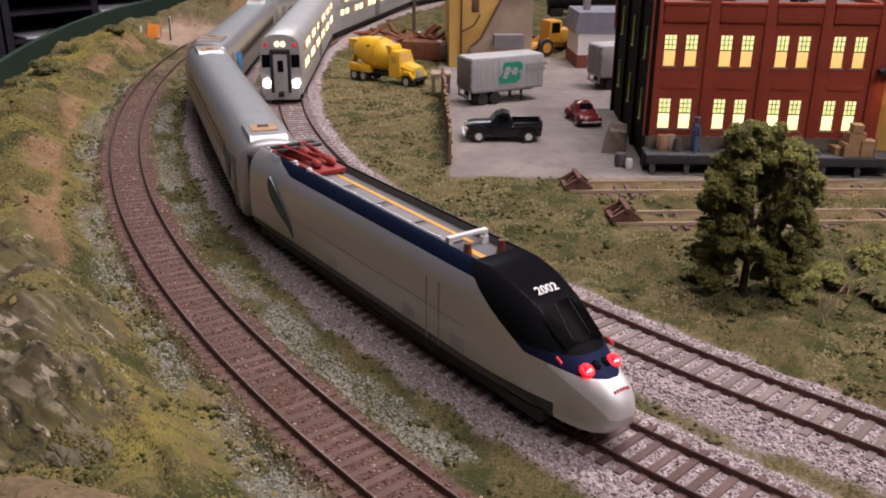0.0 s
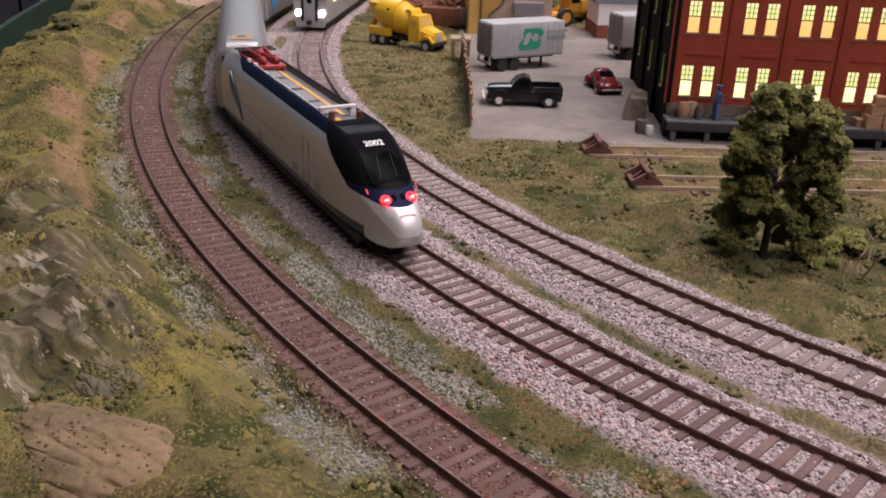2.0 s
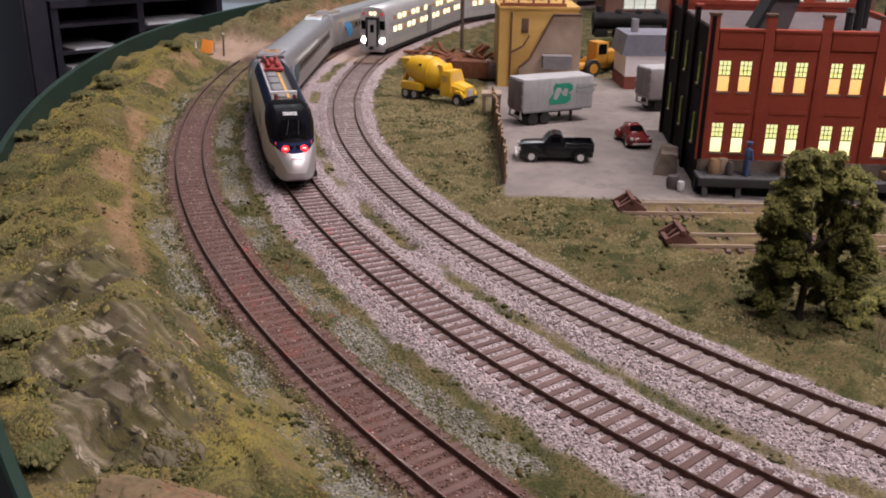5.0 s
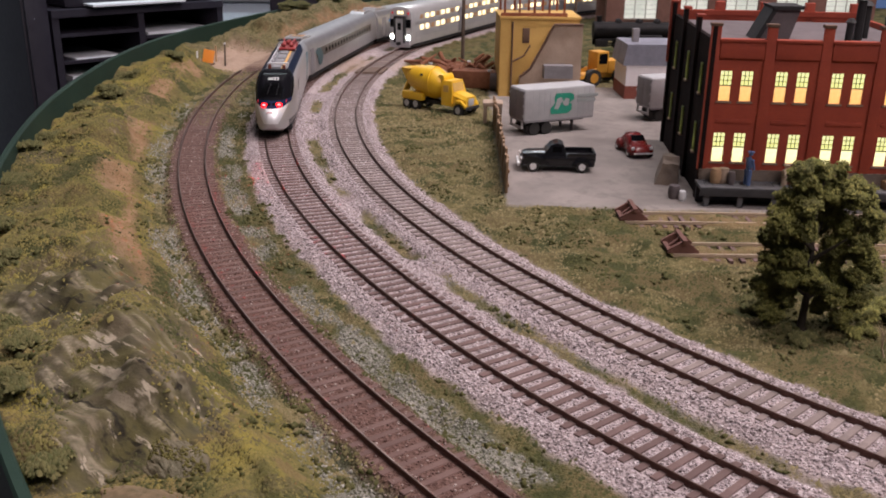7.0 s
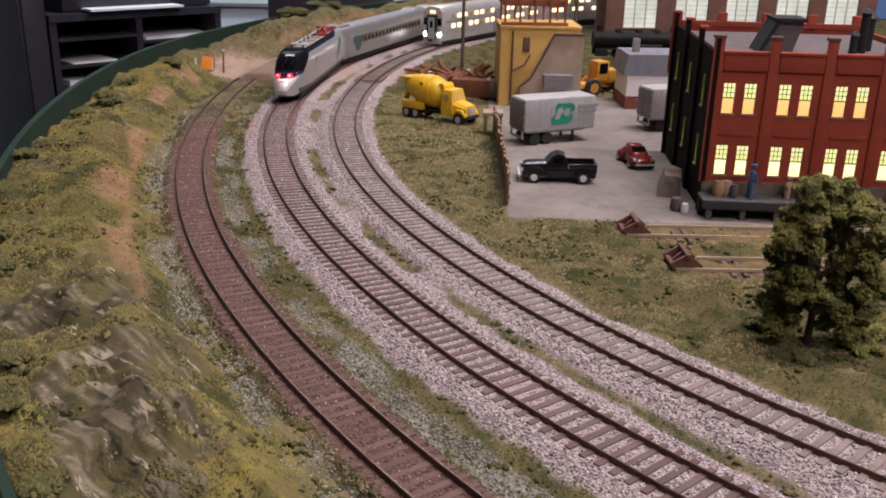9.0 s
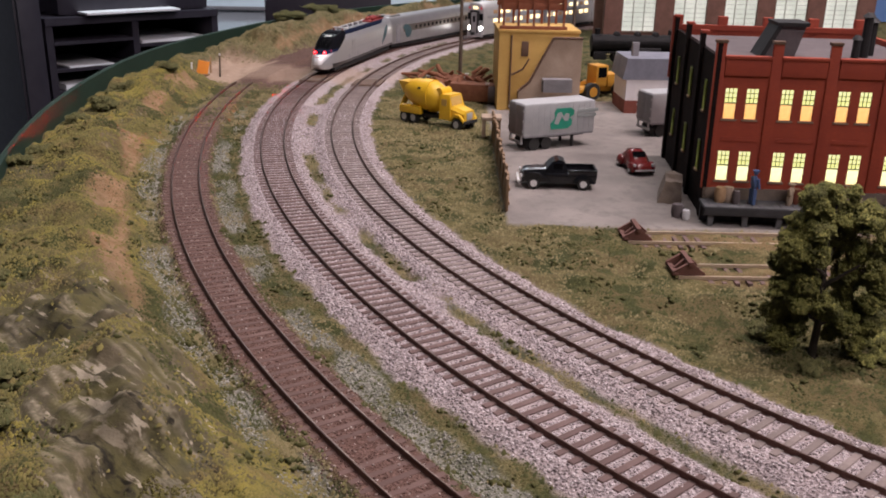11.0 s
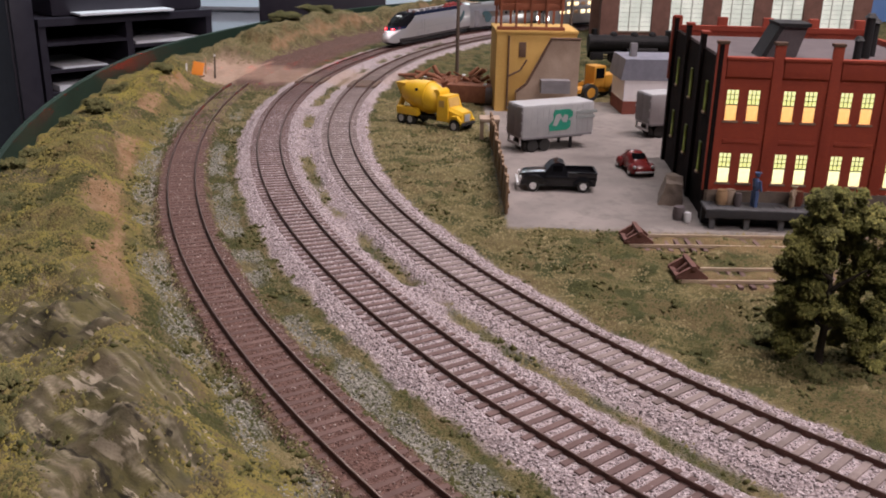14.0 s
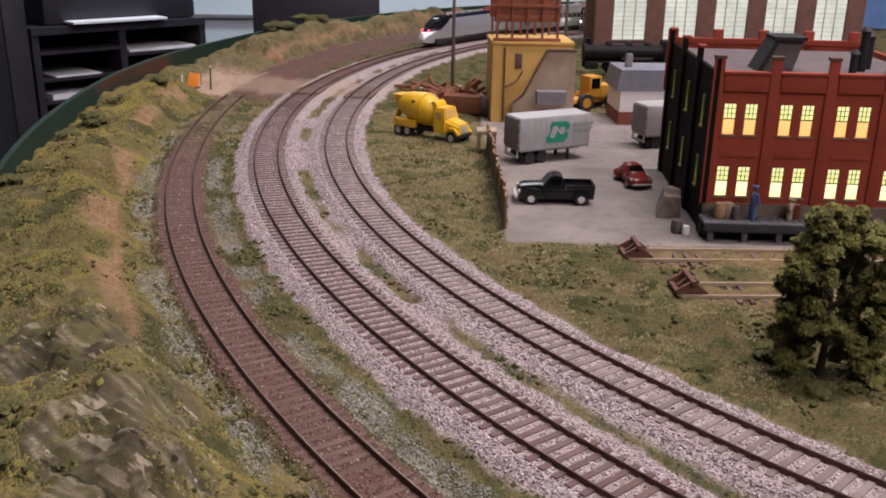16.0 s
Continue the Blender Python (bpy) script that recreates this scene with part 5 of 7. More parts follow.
        part("bed_side", box(B(), 5.5, 24, sgn * 8.8 - 0.7, sgn * 8.8 + 0.7, 9.5, 13, 0.4), BLACK_CAR, t)
        for xx in (-17, 15.5):
            wheel(t, xx, sgn * 9.3, 4.0, 2.8)
    part("tailgate", box(B(), 23, 24.4, -8.6, 8.6, 7, 13, 0.3), BLACK_CAR, t)
    part("front_bumper", box(B(), -27.6, -26, -10, 10, 4, 6, 0.5), RIM, t, "chrome bumper")
    return t


def build_small_car(x, y, rz):
    t = thing("small_car", "dark red rounded small car parked on the paving", "car", x, y, -3.6, rz)
    t.scale = (0.82, 0.88, 0.86)
    prof = ((-22, 6, 6.2), (-19, 7.4, 8.6), (-13, 8.2, 10.2), (-8, 8.4, 12.0), (-4, 7.6, 16.2), (2, 7.6, 17.4), (9, 7.4, 16.0), (15, 7.6, 12.4), (20, 7.0, 8.6), (22, 5.8, 6.0))
    bm = B()
    loft(bm, [[(xx, -w, 3.4), (xx, w, 3.4), (xx, w * 1.02, 3.4 + (z - 3.4) * 0.45), (xx, w * 0.9, 3.4 + (z - 3.4) * 0.8), (xx, w * 0.5, z), (xx, -w * 0.5, z), (xx, -w * 0.9, 3.4 + (z - 3.4) * 0.8), (xx, -w * 1.02, 3.4 + (z - 3.4) * 0.45)] for xx, w, z in prof])
    body = part("body", bm, RED_CAR, t, angle=60)
    part("windscreen", prism(B(), ((-8.2, 12.2), (-7.8, 12.6), (-4.6, 16.2), (-5.0, 15.8)), -5.4, 5.4), GLASS_BLACK, body)
    part("rear_window", prism(B(), ((9.8, 15.7), (10.2, 15.9), (14.2, 13.4), (13.8, 13.1)), -4.2, 4.2), GLASS_BLACK, body)
    for sgn in (-1, 1):
        for xx in (-14, 14):
            part("fender", ball(B(), (xx, sgn * 8, 5.4), 6.4, 2.8, 4.6, 14), RED_CAR, t)
            wheel(t, xx, sgn * 9, 3.8, 2.6, RIM)
        part("headlight", ball(B(), (-19.4, sgn * 7.4, 8.2), 1.0, 1.4, 1.4), RIM, t)
    part("bumper", box(B(), -23.6, -22.4, -8, 8, 4, 5.2, 0.3), RIM, t)
    part("bumper", box(B(), 22.2, 23.4, -8, 8, 4, 5.2, 0.3), RIM, t)
    return t


def build_trailer(x, y, rz, length, marked, label):
    t = thing("box_trailer", label, "trailer", x, y, -3.6, rz)
    t.scale = (0.84, 0.84, 0.86)
    h0, h1, w = 13, 41, 14
    body = part("body", box(B(), 0, length, -w, w, h0, h1, 0.8), TRAILER, t)
    part("roof", box(B(), 0.5, length - 0.5, -w + 0.6, w - 0.6, h1 - 0.2, h1 + 0.5, 0.2), TRAILER, body)
    for k in range(int(length // 6)):
        for sgn in (-1, 1):
            part("rib", box(B(), 3 + 6 * k, 3.5 + 6 * k, sgn * w - 0.2, sgn * w + 0.2, h0 + 1, h1 - 1), TRAILER, body)
    for y0, y1 in ((-13.2, -0.3), (0.3, 13.2)):
        d = part("rear_door", box(B(), -0.7, 0.3, y0, y1, h0 + 1, h1 - 1, 0.2), TRAILER_DIM, body)
        for k in range(3):
            part("hinge", box(B(), -1.2, -0.6, (y0 if y0 < -1 else y1) - 0.8, (y0 if y0 < -1 else y1) + 0.8, h0 + 4 + 9 * k, h0 + 6 + 9 * k), TRAILER, d)
    part("rail_beam", box(B(), 1, length - 1, -w - 0.2, w + 0.2, h0 - 1.2, h0 + 0.6, 0.2), TRAILER_DIM, t)
    part("underframe", box(B(), 4, length - 6, -6, 6, h0 - 4, h0 - 0.8), DARK, t)
    part("rear_bumper", box(B(), -1, 1, -11, 11, 6, 8), TRAILER, t)
    for yy in (-10, 10):
        part("bumper_post", box(B(), -0.6, 0.6, yy - 0.8, yy + 0.8, 7, 13), TRAILER, t)
        part("landing_leg", box(B(), length - 22, length - 20, yy - 1, yy + 1, 0.6, h0), DARK, t)
        for xx in (12, 25):
            wheel(t, xx, yy, 5.6, 6, TYRE)
    part("mudflap", box(B(), 4, 4.6, -13, -6, 1.5, 9), DARK, t)
    if marked:
        for sgn in (-1,):
            yy = sgn * (w + 0.45)
            mark = part("green_mark", prism(B(), ((28, 18), (46, 18), (50, 21), (50, 26), (47, 27.5), (52, 30), (52, 34), (48, 36.5), (33, 36.5), (31, 33), (32, 28), (27, 23)), yy - 0.15, yy + 0.15), GREEN_MARK, body, "green block mark")
            part("mark_gap", prism(B(), ((31, 23), (35, 22), (39, 29), (42, 25), (46, 25), (47, 31), (43, 32), (41, 29), (38, 33), (34, 32)), yy - 0.4, yy - 0.2), TRAILER, mark)
            for k, (a, b) in enumerate(((56, 78), (56, 76))):
                part("lettering_bar", box(B(), a, b, yy - 0.2, yy + 0.2, 31.5 - 4.4 * k, 34.4 - 4.4 * k), GREY_MARK, body, "faint grey lettering bar")
    return t


def build_window(b, m, w, h, shade):
    """A tall sash window: frame, lit shade, upper glazing bars and sill."""
    fr = B()
    box(fr, -w / 2 - 0.7, -w / 2, -0.5, 0.5, 0, h)
    box(fr, w / 2, w / 2 + 0.7, -0.5, 0.5, 0, h)
    box(fr, -w / 2 - 0.7, w / 2 + 0.7, -0.5, 0.5, h, h + 0.7)
    box(fr, -w / 2, w / 2, -0.4, 0.4, h * 0.50, h * 0.50 + 0.6)
    win = part("window", fr, WINDOW_FRAME, b, "lit sash window with glazing bars", m)
    part("upper_pane", box(B(), -w / 2, w / 2, 0.3, 0.6, h * 0.5, h), WINDOW_GLOW, win)
    part("lower_pane", box(B(), -w / 2, w / 2, 0.3, 0.6, 0, h * 0.5), shade, win)
    bars = B()
    for k in (1, 2):
        xx = -w / 2 + w * k / 3
        box(bars, xx - 0.22, xx + 0.22, -0.1, 0.28, h * 0.53, h)
        zz = h * (0.53 + 0.157 * k)
        box(bars, -w / 2, w / 2, -0.1, 0.28, zz - 0.2, zz + 0.2)
    part("glazing_grid", bars, WINDOW_FRAME, win)
    part("sill", box(B(), -w / 2 - 1.2, w / 2 + 1.2, -1.3, 0.5, -1.2, 0, 0.2), SILL, win)
    return win


def build_brick_building(x, y, rz):
    """Front along +x, facing -y; corner at the front left."""
    b = thing("brick_building", "two-storey red brick warehouse with lit sash windows and a flat roof", "building", x, y, -3.8, rz)
    W, D, ROOF = 133, 150, 94.5
    bay, w, h = 31.6, 6.6, 17.6
    z_lo, z_hi = 23.4, 60.0
    first = (8.9, 20.9)
    # front wall, cut round its windows
    fr = B()
    cuts = sorted((bay * k + c) for k in range(4) for c in first)
    xs = [0.0]
    for c in cuts:
        xs += [c - w / 2, c + w / 2]
    xs.append(float(W))
    for i in range(0, len(xs), 2):
        box(fr, xs[i], xs[i + 1], 0, 3, 19, ROOF)
    for c in cuts:
        for z0, z1 in ((19, z_lo), (z_lo + h, z_hi), (z_hi + h, ROOF)):
            box(fr, c - w / 2, c + w / 2, 0.0, 3, z0, z1)
    front = part("front_wall", fr, BRICK, b, "red painted brick front wall")
    part("foundation", box(B(), -1, W + 1, -1.2, 4, 0, 19), FOUNDATION, b, "grey stone foundation")
    for c in cuts:
        for z in (z_lo, z_hi):
            build_window(b, mm_pose(c, 0.8, z), w, h, WINDOW_PALE if z == z_lo else WINDOW_SHADE)
    for k in range(5):
        xx = bay * k
        p = part("pilaster", box(B(), xx - 2.6, xx + 3.2, -1.1, 1, 18.5, 104, 0.3), BRICK, b)
        part("pilaster_cap", box(B(), xx - 3.0, xx + 3.6, -1.6, 3.2, 103, 104.8, 0.3), RUST_BROWN, p)
    for k in range(4):
        part("corbel", box(B(), bay * k + 3.6, bay * (k + 1) - 3.0, -1.3, 0.4, 85, 95, 0.2), BRICK, b)
        part("spandrel", box(B(), bay * k + 6, bay * (k + 1) - 5, -0.5, 0.4, 47, 49.5, 0.1), BRICK, b)
        part("parapet_coping", box(B(), bay * k + 3.0, bay * (k + 1) - 2.4, -2.0, 3.6, 94.4, 96, 0.2), BRICK, b)
    # left side in the shade of the room, put into its brick colour
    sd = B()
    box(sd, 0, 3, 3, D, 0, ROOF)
    part("side_wall", sd, BRICK_SHADED, b, "brick side wall with its shade put into the colour")
    for k in range(4):
        yy = 2 + (D - 4) * k / 3
        p = part("side_pilaster", box(B(), -1.8, 1, yy - 3.2, yy + 3.2, 0, 104, 0.3), BRICK_SHADED, b)
        part("side_cap", box(B(), -2.1, 3.0, yy - 3.5, yy + 3.5, 103, 104.6, 0.3), BRICK, p)
    for k in range(3):
        yy = 2 + (D - 4) * (k + 0.5) / 3
        for z in (z_lo, z_hi):
            build_window(b, mm_pose(-0.4, yy, z, -90), 3.6, h, WINDOW_PALE)
    part("back_wall", box(B(), 3, W, D - 3, D, 0, ROOF), BRICK, b)
    part("end_wall", box(B(), W - 3, W, 3, D - 3, 0, ROOF), BRICK, b)
    for k in range(5):
        part("back_pilaster", box(B(), bay * k - 3, bay * k + 3.6, D - 3, D + 1.6, 60, 104, 0.3), BRICK, b)
    part("back_parapet", box(B(), 3, W, D - 4, D, ROOF, 98), BRICK, b)
    part("roof", box(B(), 3, W - 3, 3, D - 4, ROOF - 6, ROOF - 3.5), ROOFING, b, "grey gravel flat roof")
    sk = part("roof_vent", prism(B(), ((32, ROOF - 3.5), (52, ROOF - 3.5), (57, ROOF + 15), (41, ROOF + 15)), 38, 58), ROOFING, b, "slanting grey roof hatch")
    part("hatch_lid", prism(B(), ((40, ROOF + 15), (58, ROOF + 15), (58.5, ROOF + 17), (39.5, ROOF + 17)), 36, 60), DARK, sk)
    part("hatch_side", prism(B(), ((31, ROOF - 3.5), (34, ROOF - 3.5), (43, ROOF + 15), (40, ROOF + 15)), 36.5, 59), DARK, sk)
    for xx, yy, r, hh in ((86, 34, 2.2, 12), (96, 48, 2.6, 24), (103, 60, 3.2, 20), (110, 40, 2, 14)):
        part("roof_pipe", rod(rod(B(), (xx, yy, ROOF - 4), (xx, yy, ROOF - 3.5 + hh), r, n=10), (xx, yy, ROOF - 3.5 + hh), (xx, yy, ROOF - 1 + hh), r * 1.5, r * 0.7, n=10), DARK, b, "black roof vent pipe")
    return b


def build_dock(x, y, rz):
    t = thing("loading_dock", "weathered grey timber loading dock on posts", "loading dock", x, y, -3.8, rz)
    for k in range(36):
        part("plank", box(B(), 4.0 * k, 4.0 * k + 3.8, -17, 0, 10.6, 12.2 + 0.1 * (k % 3)), DOCK, t)
    part("front_beam", box(B(), 0, 144, -17.6, -16, 7.0, 11.9, 0.3), DOCK_SIDE, t)
    part("back_sill", box(B(), 0, 144, -6, -3, 0, 10.6), DOCK_SIDE, t)
    for k in range(8):
        part("post", box(B(), 3 + 19.5 * k, 6 + 19.5 * k, -16, -13.4, 0, 10.6), DOCK, t)
    return t


def figurine(x, y, z, rz, mat, label, squat=1.0):
    """A painted plastic figure as one plain shape."""
    bm = B()
    for sgn in (-1, 1):
        rod(bm, (0, sgn * 1.3, 0), (0, sgn * 1.2, 9.5), 1.3, 1.5, 8)
        rod(bm, (0.2, sgn * 2.7, 16), (1.6, sgn * 3.0, 10), 0.9, 0.8, 8)
    ball(bm, (0.1, 0, 13), 1.9, 2.8, 4.4, 12)
    ball(bm, (0.4, 0, 19.2), 1.5, 1.4, 1.7, 12)
    rod(bm, (0.4, 0, 20.0), (0.4, 0, 20.5), 2.1, n=10)
    bmesh.ops.scale(bm, vec=(1, 1, squat), verts=bm.verts)
    ob = part("worker_figurine", bm, mat, None, "", mm_pose(x, y, z, rz))
    return tagged(ob, label, "figurine")


def barrel(x, y, z, mat, label, r=3.2, h=9):
    bm = B()
    rings = []
    for u in (0, 0.15, 0.35, 0.5, 0.65, 0.85, 1.0):
        rr = r * (0.86 + 0.14 * math.sin(math.pi * u)) + (0.25 if u in (0.35, 0.65) else 0)
        rings.append([(rr * math.cos(a), rr * math.sin(a), u * h) for a in [2 * math.pi * k / 16 for k in range(16)]])
    ob = part("barrel", loft(bm, rings), mat, None, "", mm_pose(x, y, z))
    return tagged(ob, label, "barrel")


def crate(x, y, z, a, b, c, rz, label="pale wooden crate stacked on the dock"):
    t = thing("crate", label, "crate", x, y, z, rz, "crates on the dock")
    part("box", box(B(), -a / 2, a / 2, -b / 2, b / 2, 0.0, c, 0.2), CRATE, t)
    for sgn in (-1, 1):
        for zz in (0.3, c - 1.5):
            part("slat", box(B(), -a / 2 - 0.1, a / 2 + 0.1, sgn * b / 2 - 0.3, sgn * b / 2 + 0.3, zz, zz + 1.2), CRATE, t)
    return t


def build_ochre_house(x, y, rz):
    """Ochre plaster block with a sloping buff stone wing wall and a timber hopper on top."""
    t = thing("ochre_building", "ochre plastered building with a sloping buff stone side wall", "building", x, y, -3.8, rz)
    t.scale = (0.93, 1.0, 0.95)
    w = part("wall", box(B(), 0, 78, 0, 60, 0, 76, 0.3), OCHRE, t, "ochre plaster wall")
    part("stone_wing", prism(B(), ((20, 0), (80, 0), (80, 70), (52, 70), (30, 28), (20, 20)), -9, 0), STONE_BUFF, t, "buff stone sloping wall")
    cop = B()
    for a, b in (((20, 20.8), (30, 28.8)), ((30, 28.8), (52, 70.8)), ((52, 70.8), (80, 70.8))):
        rod(cop, (a[0], -9.3, a[1]), (b[0], -9.3, b[1]), 1.2, n=8)
    part("coping", cop, RUST_BROWN, t, "brown coping along the slope")
    part("cornice", box(B(), -1, 79, -1.2, 61, 74, 77, 0.3), OCHRE, t)
    part("corner_strip", box(B(), 0.2, 9, -0.8, 0, 0, 74), OCHRE, w)
    part("window", box(B(), 22, 29, -0.7, 0.4, 52, 66, 0.2), RUST_BROWN, w, "brown shuttered window")
    pipe = B()
    rod(pipe, (12, -1.5, 2), (12, -1.5, 72), 0.9, n=8)
    rod(pipe, (12, -1.5, 34), (24, -1.5, 40), 0.8, n=8)
    rod(pipe, (24, -1.5, 40), (30, -1.5, 50), 0.8, n=8)
    part("drain_pipe", pipe, RUST_BROWN, t, "brown drain pipe")
    part("lean_to_roof", prism(B(), ((42, 22), (70, 22), (70, 34), (42, 34)), -24, -12), TRAILER_DIM, t, "grey rounded lean-to")
    hop = thing("timber_hopper", "red oxide timber hopper frame on the ochre building", "hopper", x + 1, y, 69.3, rz)
    hop.scale = (0.8, 1.0, 1.0)
    for k in range(5):
        part("post", box(B(), 2 + 17 * k, 4.4 + 17 * k, 1, 3.4, 0, 62), RUST_WOOD, hop)
        part("post", box(B(), 2 + 17 * k, 4.4 + 17 * k, 52, 54.4, 0, 62), RUST_WOOD, hop)
    for k in range(7):
        part("board", box(B(), 0, 74, 3.5, 5.2, 17 + 6.2 * k, 22.9 + 6.2 * k, 0.25), RUST_WOOD, hop)
        part("board", box(B(), 0, 74, 50.2, 51.9, 17 + 6.2 * k, 22.9 + 6.2 * k, 0.25), RUST_WOOD, hop)
    part("cross_rail", box(B(), -1, 75, 0.2, 1.2, 30, 32.5, 0.2), RUST_WOOD, hop)
    part("sill_beam", box(B(), -1, 75, 0.4, 4, 0, 3, 0.3), RUST_WOOD, hop)
    return t


def build_loader(x, y, rz):
    t = thing("wheel_loader", "ochre yellow wheel loader standing behind the yard", "wheel loader", x, y, -3.8, rz)
    part("engine_cover", box(B(), 4, 30, -9, 9, 11, 24, 1.5), LOADER, t)
    part("frame", box(B(), -26, 26, -6, 6, 7, 12, 0.8), LOADER, t)
    cab = part("cab", box(B(), -9, 5, -8, 8, 12, 33, 1.0), LOADER, t)
    for sgn in (-1, 1):
        part("cab_window", box(B(), -7, 3, sgn * 8.1 - 0.2, sgn * 8.1 + 0.2, 21, 31), GLASS_BLACK, cab)
        part("boom", prism(B(), ((-10, 17), (-34, 9), (-34, 6), (-10, 13)), sgn * 8 - 1, sgn * 8 + 1), LOADER, t)
        for xx in (-16, 18):
            wheel(t, xx, sgn * 11, 8.5, 6, LOADER)
    part("bucket", prism(B(), ((-34, 2), (-46, 1), (-44, 3), (-38, 5), (-36, 15), (-34, 15)), -13, 13), LOADER, t)
    return t


def build_white_house(x, y, rz):
    t = thing("white_shed", "white walled shed with slate roof and red brick base", "shed", x, y, -3.8, rz)
    part("base", box(B(), 0, 80, 0, 50, 0, 12), BRICK_RED, t, "red brick base")
    part("wall", box(B(), 0.4, 79.6, 0.4, 49.6, 12, 32), WHITE_WALL, t)
    part("roof", prism(B(), ((-3, 31), (83, 31), (83, 33), (80, 50), (0, 50), (-3, 33)), 0, 50), SLATE, t, "blue grey slate roof", None)
    part("chimney", box(B(), 8, 14, 18, 24, 46, 62, 0.3), TRAILER_DIM, t)
    return t


def build_hall(x, y, rz):
    """A long hall behind the yard: brick pillars and tall lit windows."""
    t = thing("lit_hall", "long brown brick hall with tall lit windows behind the yard", "building", x, y, -3.8, rz)
    bay = 76.0
    for k in range(6):
        part("pillar", box(B(), bay * k, bay * k + 27, -3, 6, 0, 190, 0.5), PILLAR, t)
    part("base_wall", box(B(), 0, bay * 5 + 27, 0, 5, 0, 16), PILLAR, t)
    part("top_wall", box(B(), 0, bay * 5 + 27, 0, 5, 175, 190), PILLAR, t)
    part("back_wall", box(B(), 0, bay * 5 + 27, 60, 64, 0, 190), PILLAR, t)
    part("roof", box(B(), -3, bay * 5 + 30, -3, 66, 190, 194), ROOFING, t)
    for k in range(5):
        x0, x1 = bay * k + 27, bay * (k + 1)
        fr = B()
        for j in (1, 2):
            xx = x0 + (x1 - x0) * j / 3
            box(fr, xx - 0.6, xx + 0.6, 1.2, 2.2, 16, 175)
        for j in range(1, 24):
            box(fr, x0, x1, 1.5, 2.0, 16 + 6.6 * j, 16.35 + 6.6 * j)
        w = part("window", fr, HALL_BAR, t, "tall lit hall window")
        part("pane", box(B(), x0, x1, 2.4, 3.2, 16, 175), HALL_GLOW, w)
        part("window_sill", box(B(), x0, x1, -1.5, 3, 14.5, 16.4), FOUNDATION, w)
    return t


def build_steam_engine(x, y, rz):
    t = thing("steam_locomotive", "black steam locomotive with tender before the lit hall", "locomotive", x, y, -3.0, rz)
    t.scale = (0.85, 0.85, 0.85)
    part("boiler", rod(B(), (-60, 0, 30), (40, 0, 30), 12, n=20), LOCO_BLACK, t)
    part("smokebox", rod(B(), (-74, 0, 30), (-60, 0, 30), 12.6, n=20), LOCO_BLACK, t)
    part("cab", box(B(), 40, 62, -15, 15, 16, 48, 1.0), LOCO_BLACK, t)
    part("chimney", rod(B(), (-66, 0, 41), (-66, 0, 50), 3.5, 4.2, 12), LOCO_BLACK, t)
    for xx in (-38, -8, 18):
        part("dome", ball(B(), (xx, 0, 41), 6, 6, 6), LOCO_BLACK, t)
    for sgn in (-1, 1):
        part("handrail", rod(B(), (-70, sgn * 13.4, 34), (40, sgn * 13.4, 34), 0.5, n=6), LOCO_BLACK, t)
        part("air_tank", rod(B(), (-20, sgn * 13, 22), (24, sgn * 13, 22), 3.4, n=12), LOCO_BLACK, t)
        part("cylinder_block", box(B(), -72, -54, sgn * 12 - 4, sgn * 12 + 4, 8, 18, 1.0), LOCO_BLACK, t)
        part("connecting_rod", box(B(), -60, 30, sgn * 11 - 0.6, sgn * 11 + 0.6, 9, 11), LOCO_BLACK, t)
    for xx in (-50, -24, 4, 30):
        part("boiler_band", rod(B(), (xx - 0.6, 0, 30), (xx + 0.6, 0, 30), 12.5, n=20), LOCO_BLACK, t)
    part("coal_load", prism(B(), ((74, 42), (110, 42), (104, 50), (92, 53), (80, 49)), -12, 12), LOCO_BLACK, t)
    part("running_board", box(B(), -70, 60, -15, 15, 17, 19), LOCO_BLACK, t)
    part("tender", box(B(), 70, 150, -15, 15, 12, 42, 1.5), LOCO_BLACK, t)
    for sgn in (-1, 1):
        for k in range(4):
            part("driving_wheel", rod(B(), (-34 + 20 * k, sgn * 8.6 - 1.5, 10), (-34 + 20 * k, sgn * 8.6 + 1.5, 10), 9.6, n=20), LOCO_BLACK, t)
        for xx in (82, 96, 126, 140):
            part("tender_wheel", rod(B(), (xx, sgn * 8.6 - 1.5, 6.4), (xx, sgn * 8.6 + 1.5, 6.4), 5.5, n=16), LOCO_BLACK, t)
    return t


def leaf_crown(name, parent, lobes, n, size, mat, seed, label=""):
    """A crown of many small foam leaves on uneven lobes."""
    rs = np.random.RandomState(seed)
    P = []
    for (cx, cy, cz, rx, ry, rz) in lobes:
        k = int(n * (rx * ry * rz) ** 0.66 / sum((a[3] * a[4] * a[5]) ** 0.66 for a in lobes))
        v = rs.normal(size=(k, 3))
        v /= np.linalg.norm(v, axis=1)[:, None]
        rad = 0.62 + 0.5 * rs.rand(k, 1) ** 0.8
        lump = 1 + 0.20 * np.sin(v[:, :1] * 4 + cx) * np.sin(v[:, 1:2] * 5 + cz) + 0.14 * np.sin(v[:, 2:] * 6 + cy)
        P.append(v * rad * lump * np.array([rx, ry, rz]) + np.array([cx, cy, cz]))
    p = np.concatenate(P)
    r = size * (0.55 + 0.8 * rs.rand(len(p)))
    ob = grains(name, p[:, 0], p[:, 1], p[:, 2], r, mat, "", "", seed, flat=0.9, rough=0.6, parent=parent, shape=TUFT)
    if label:
        ob["label"] = label
    return ob


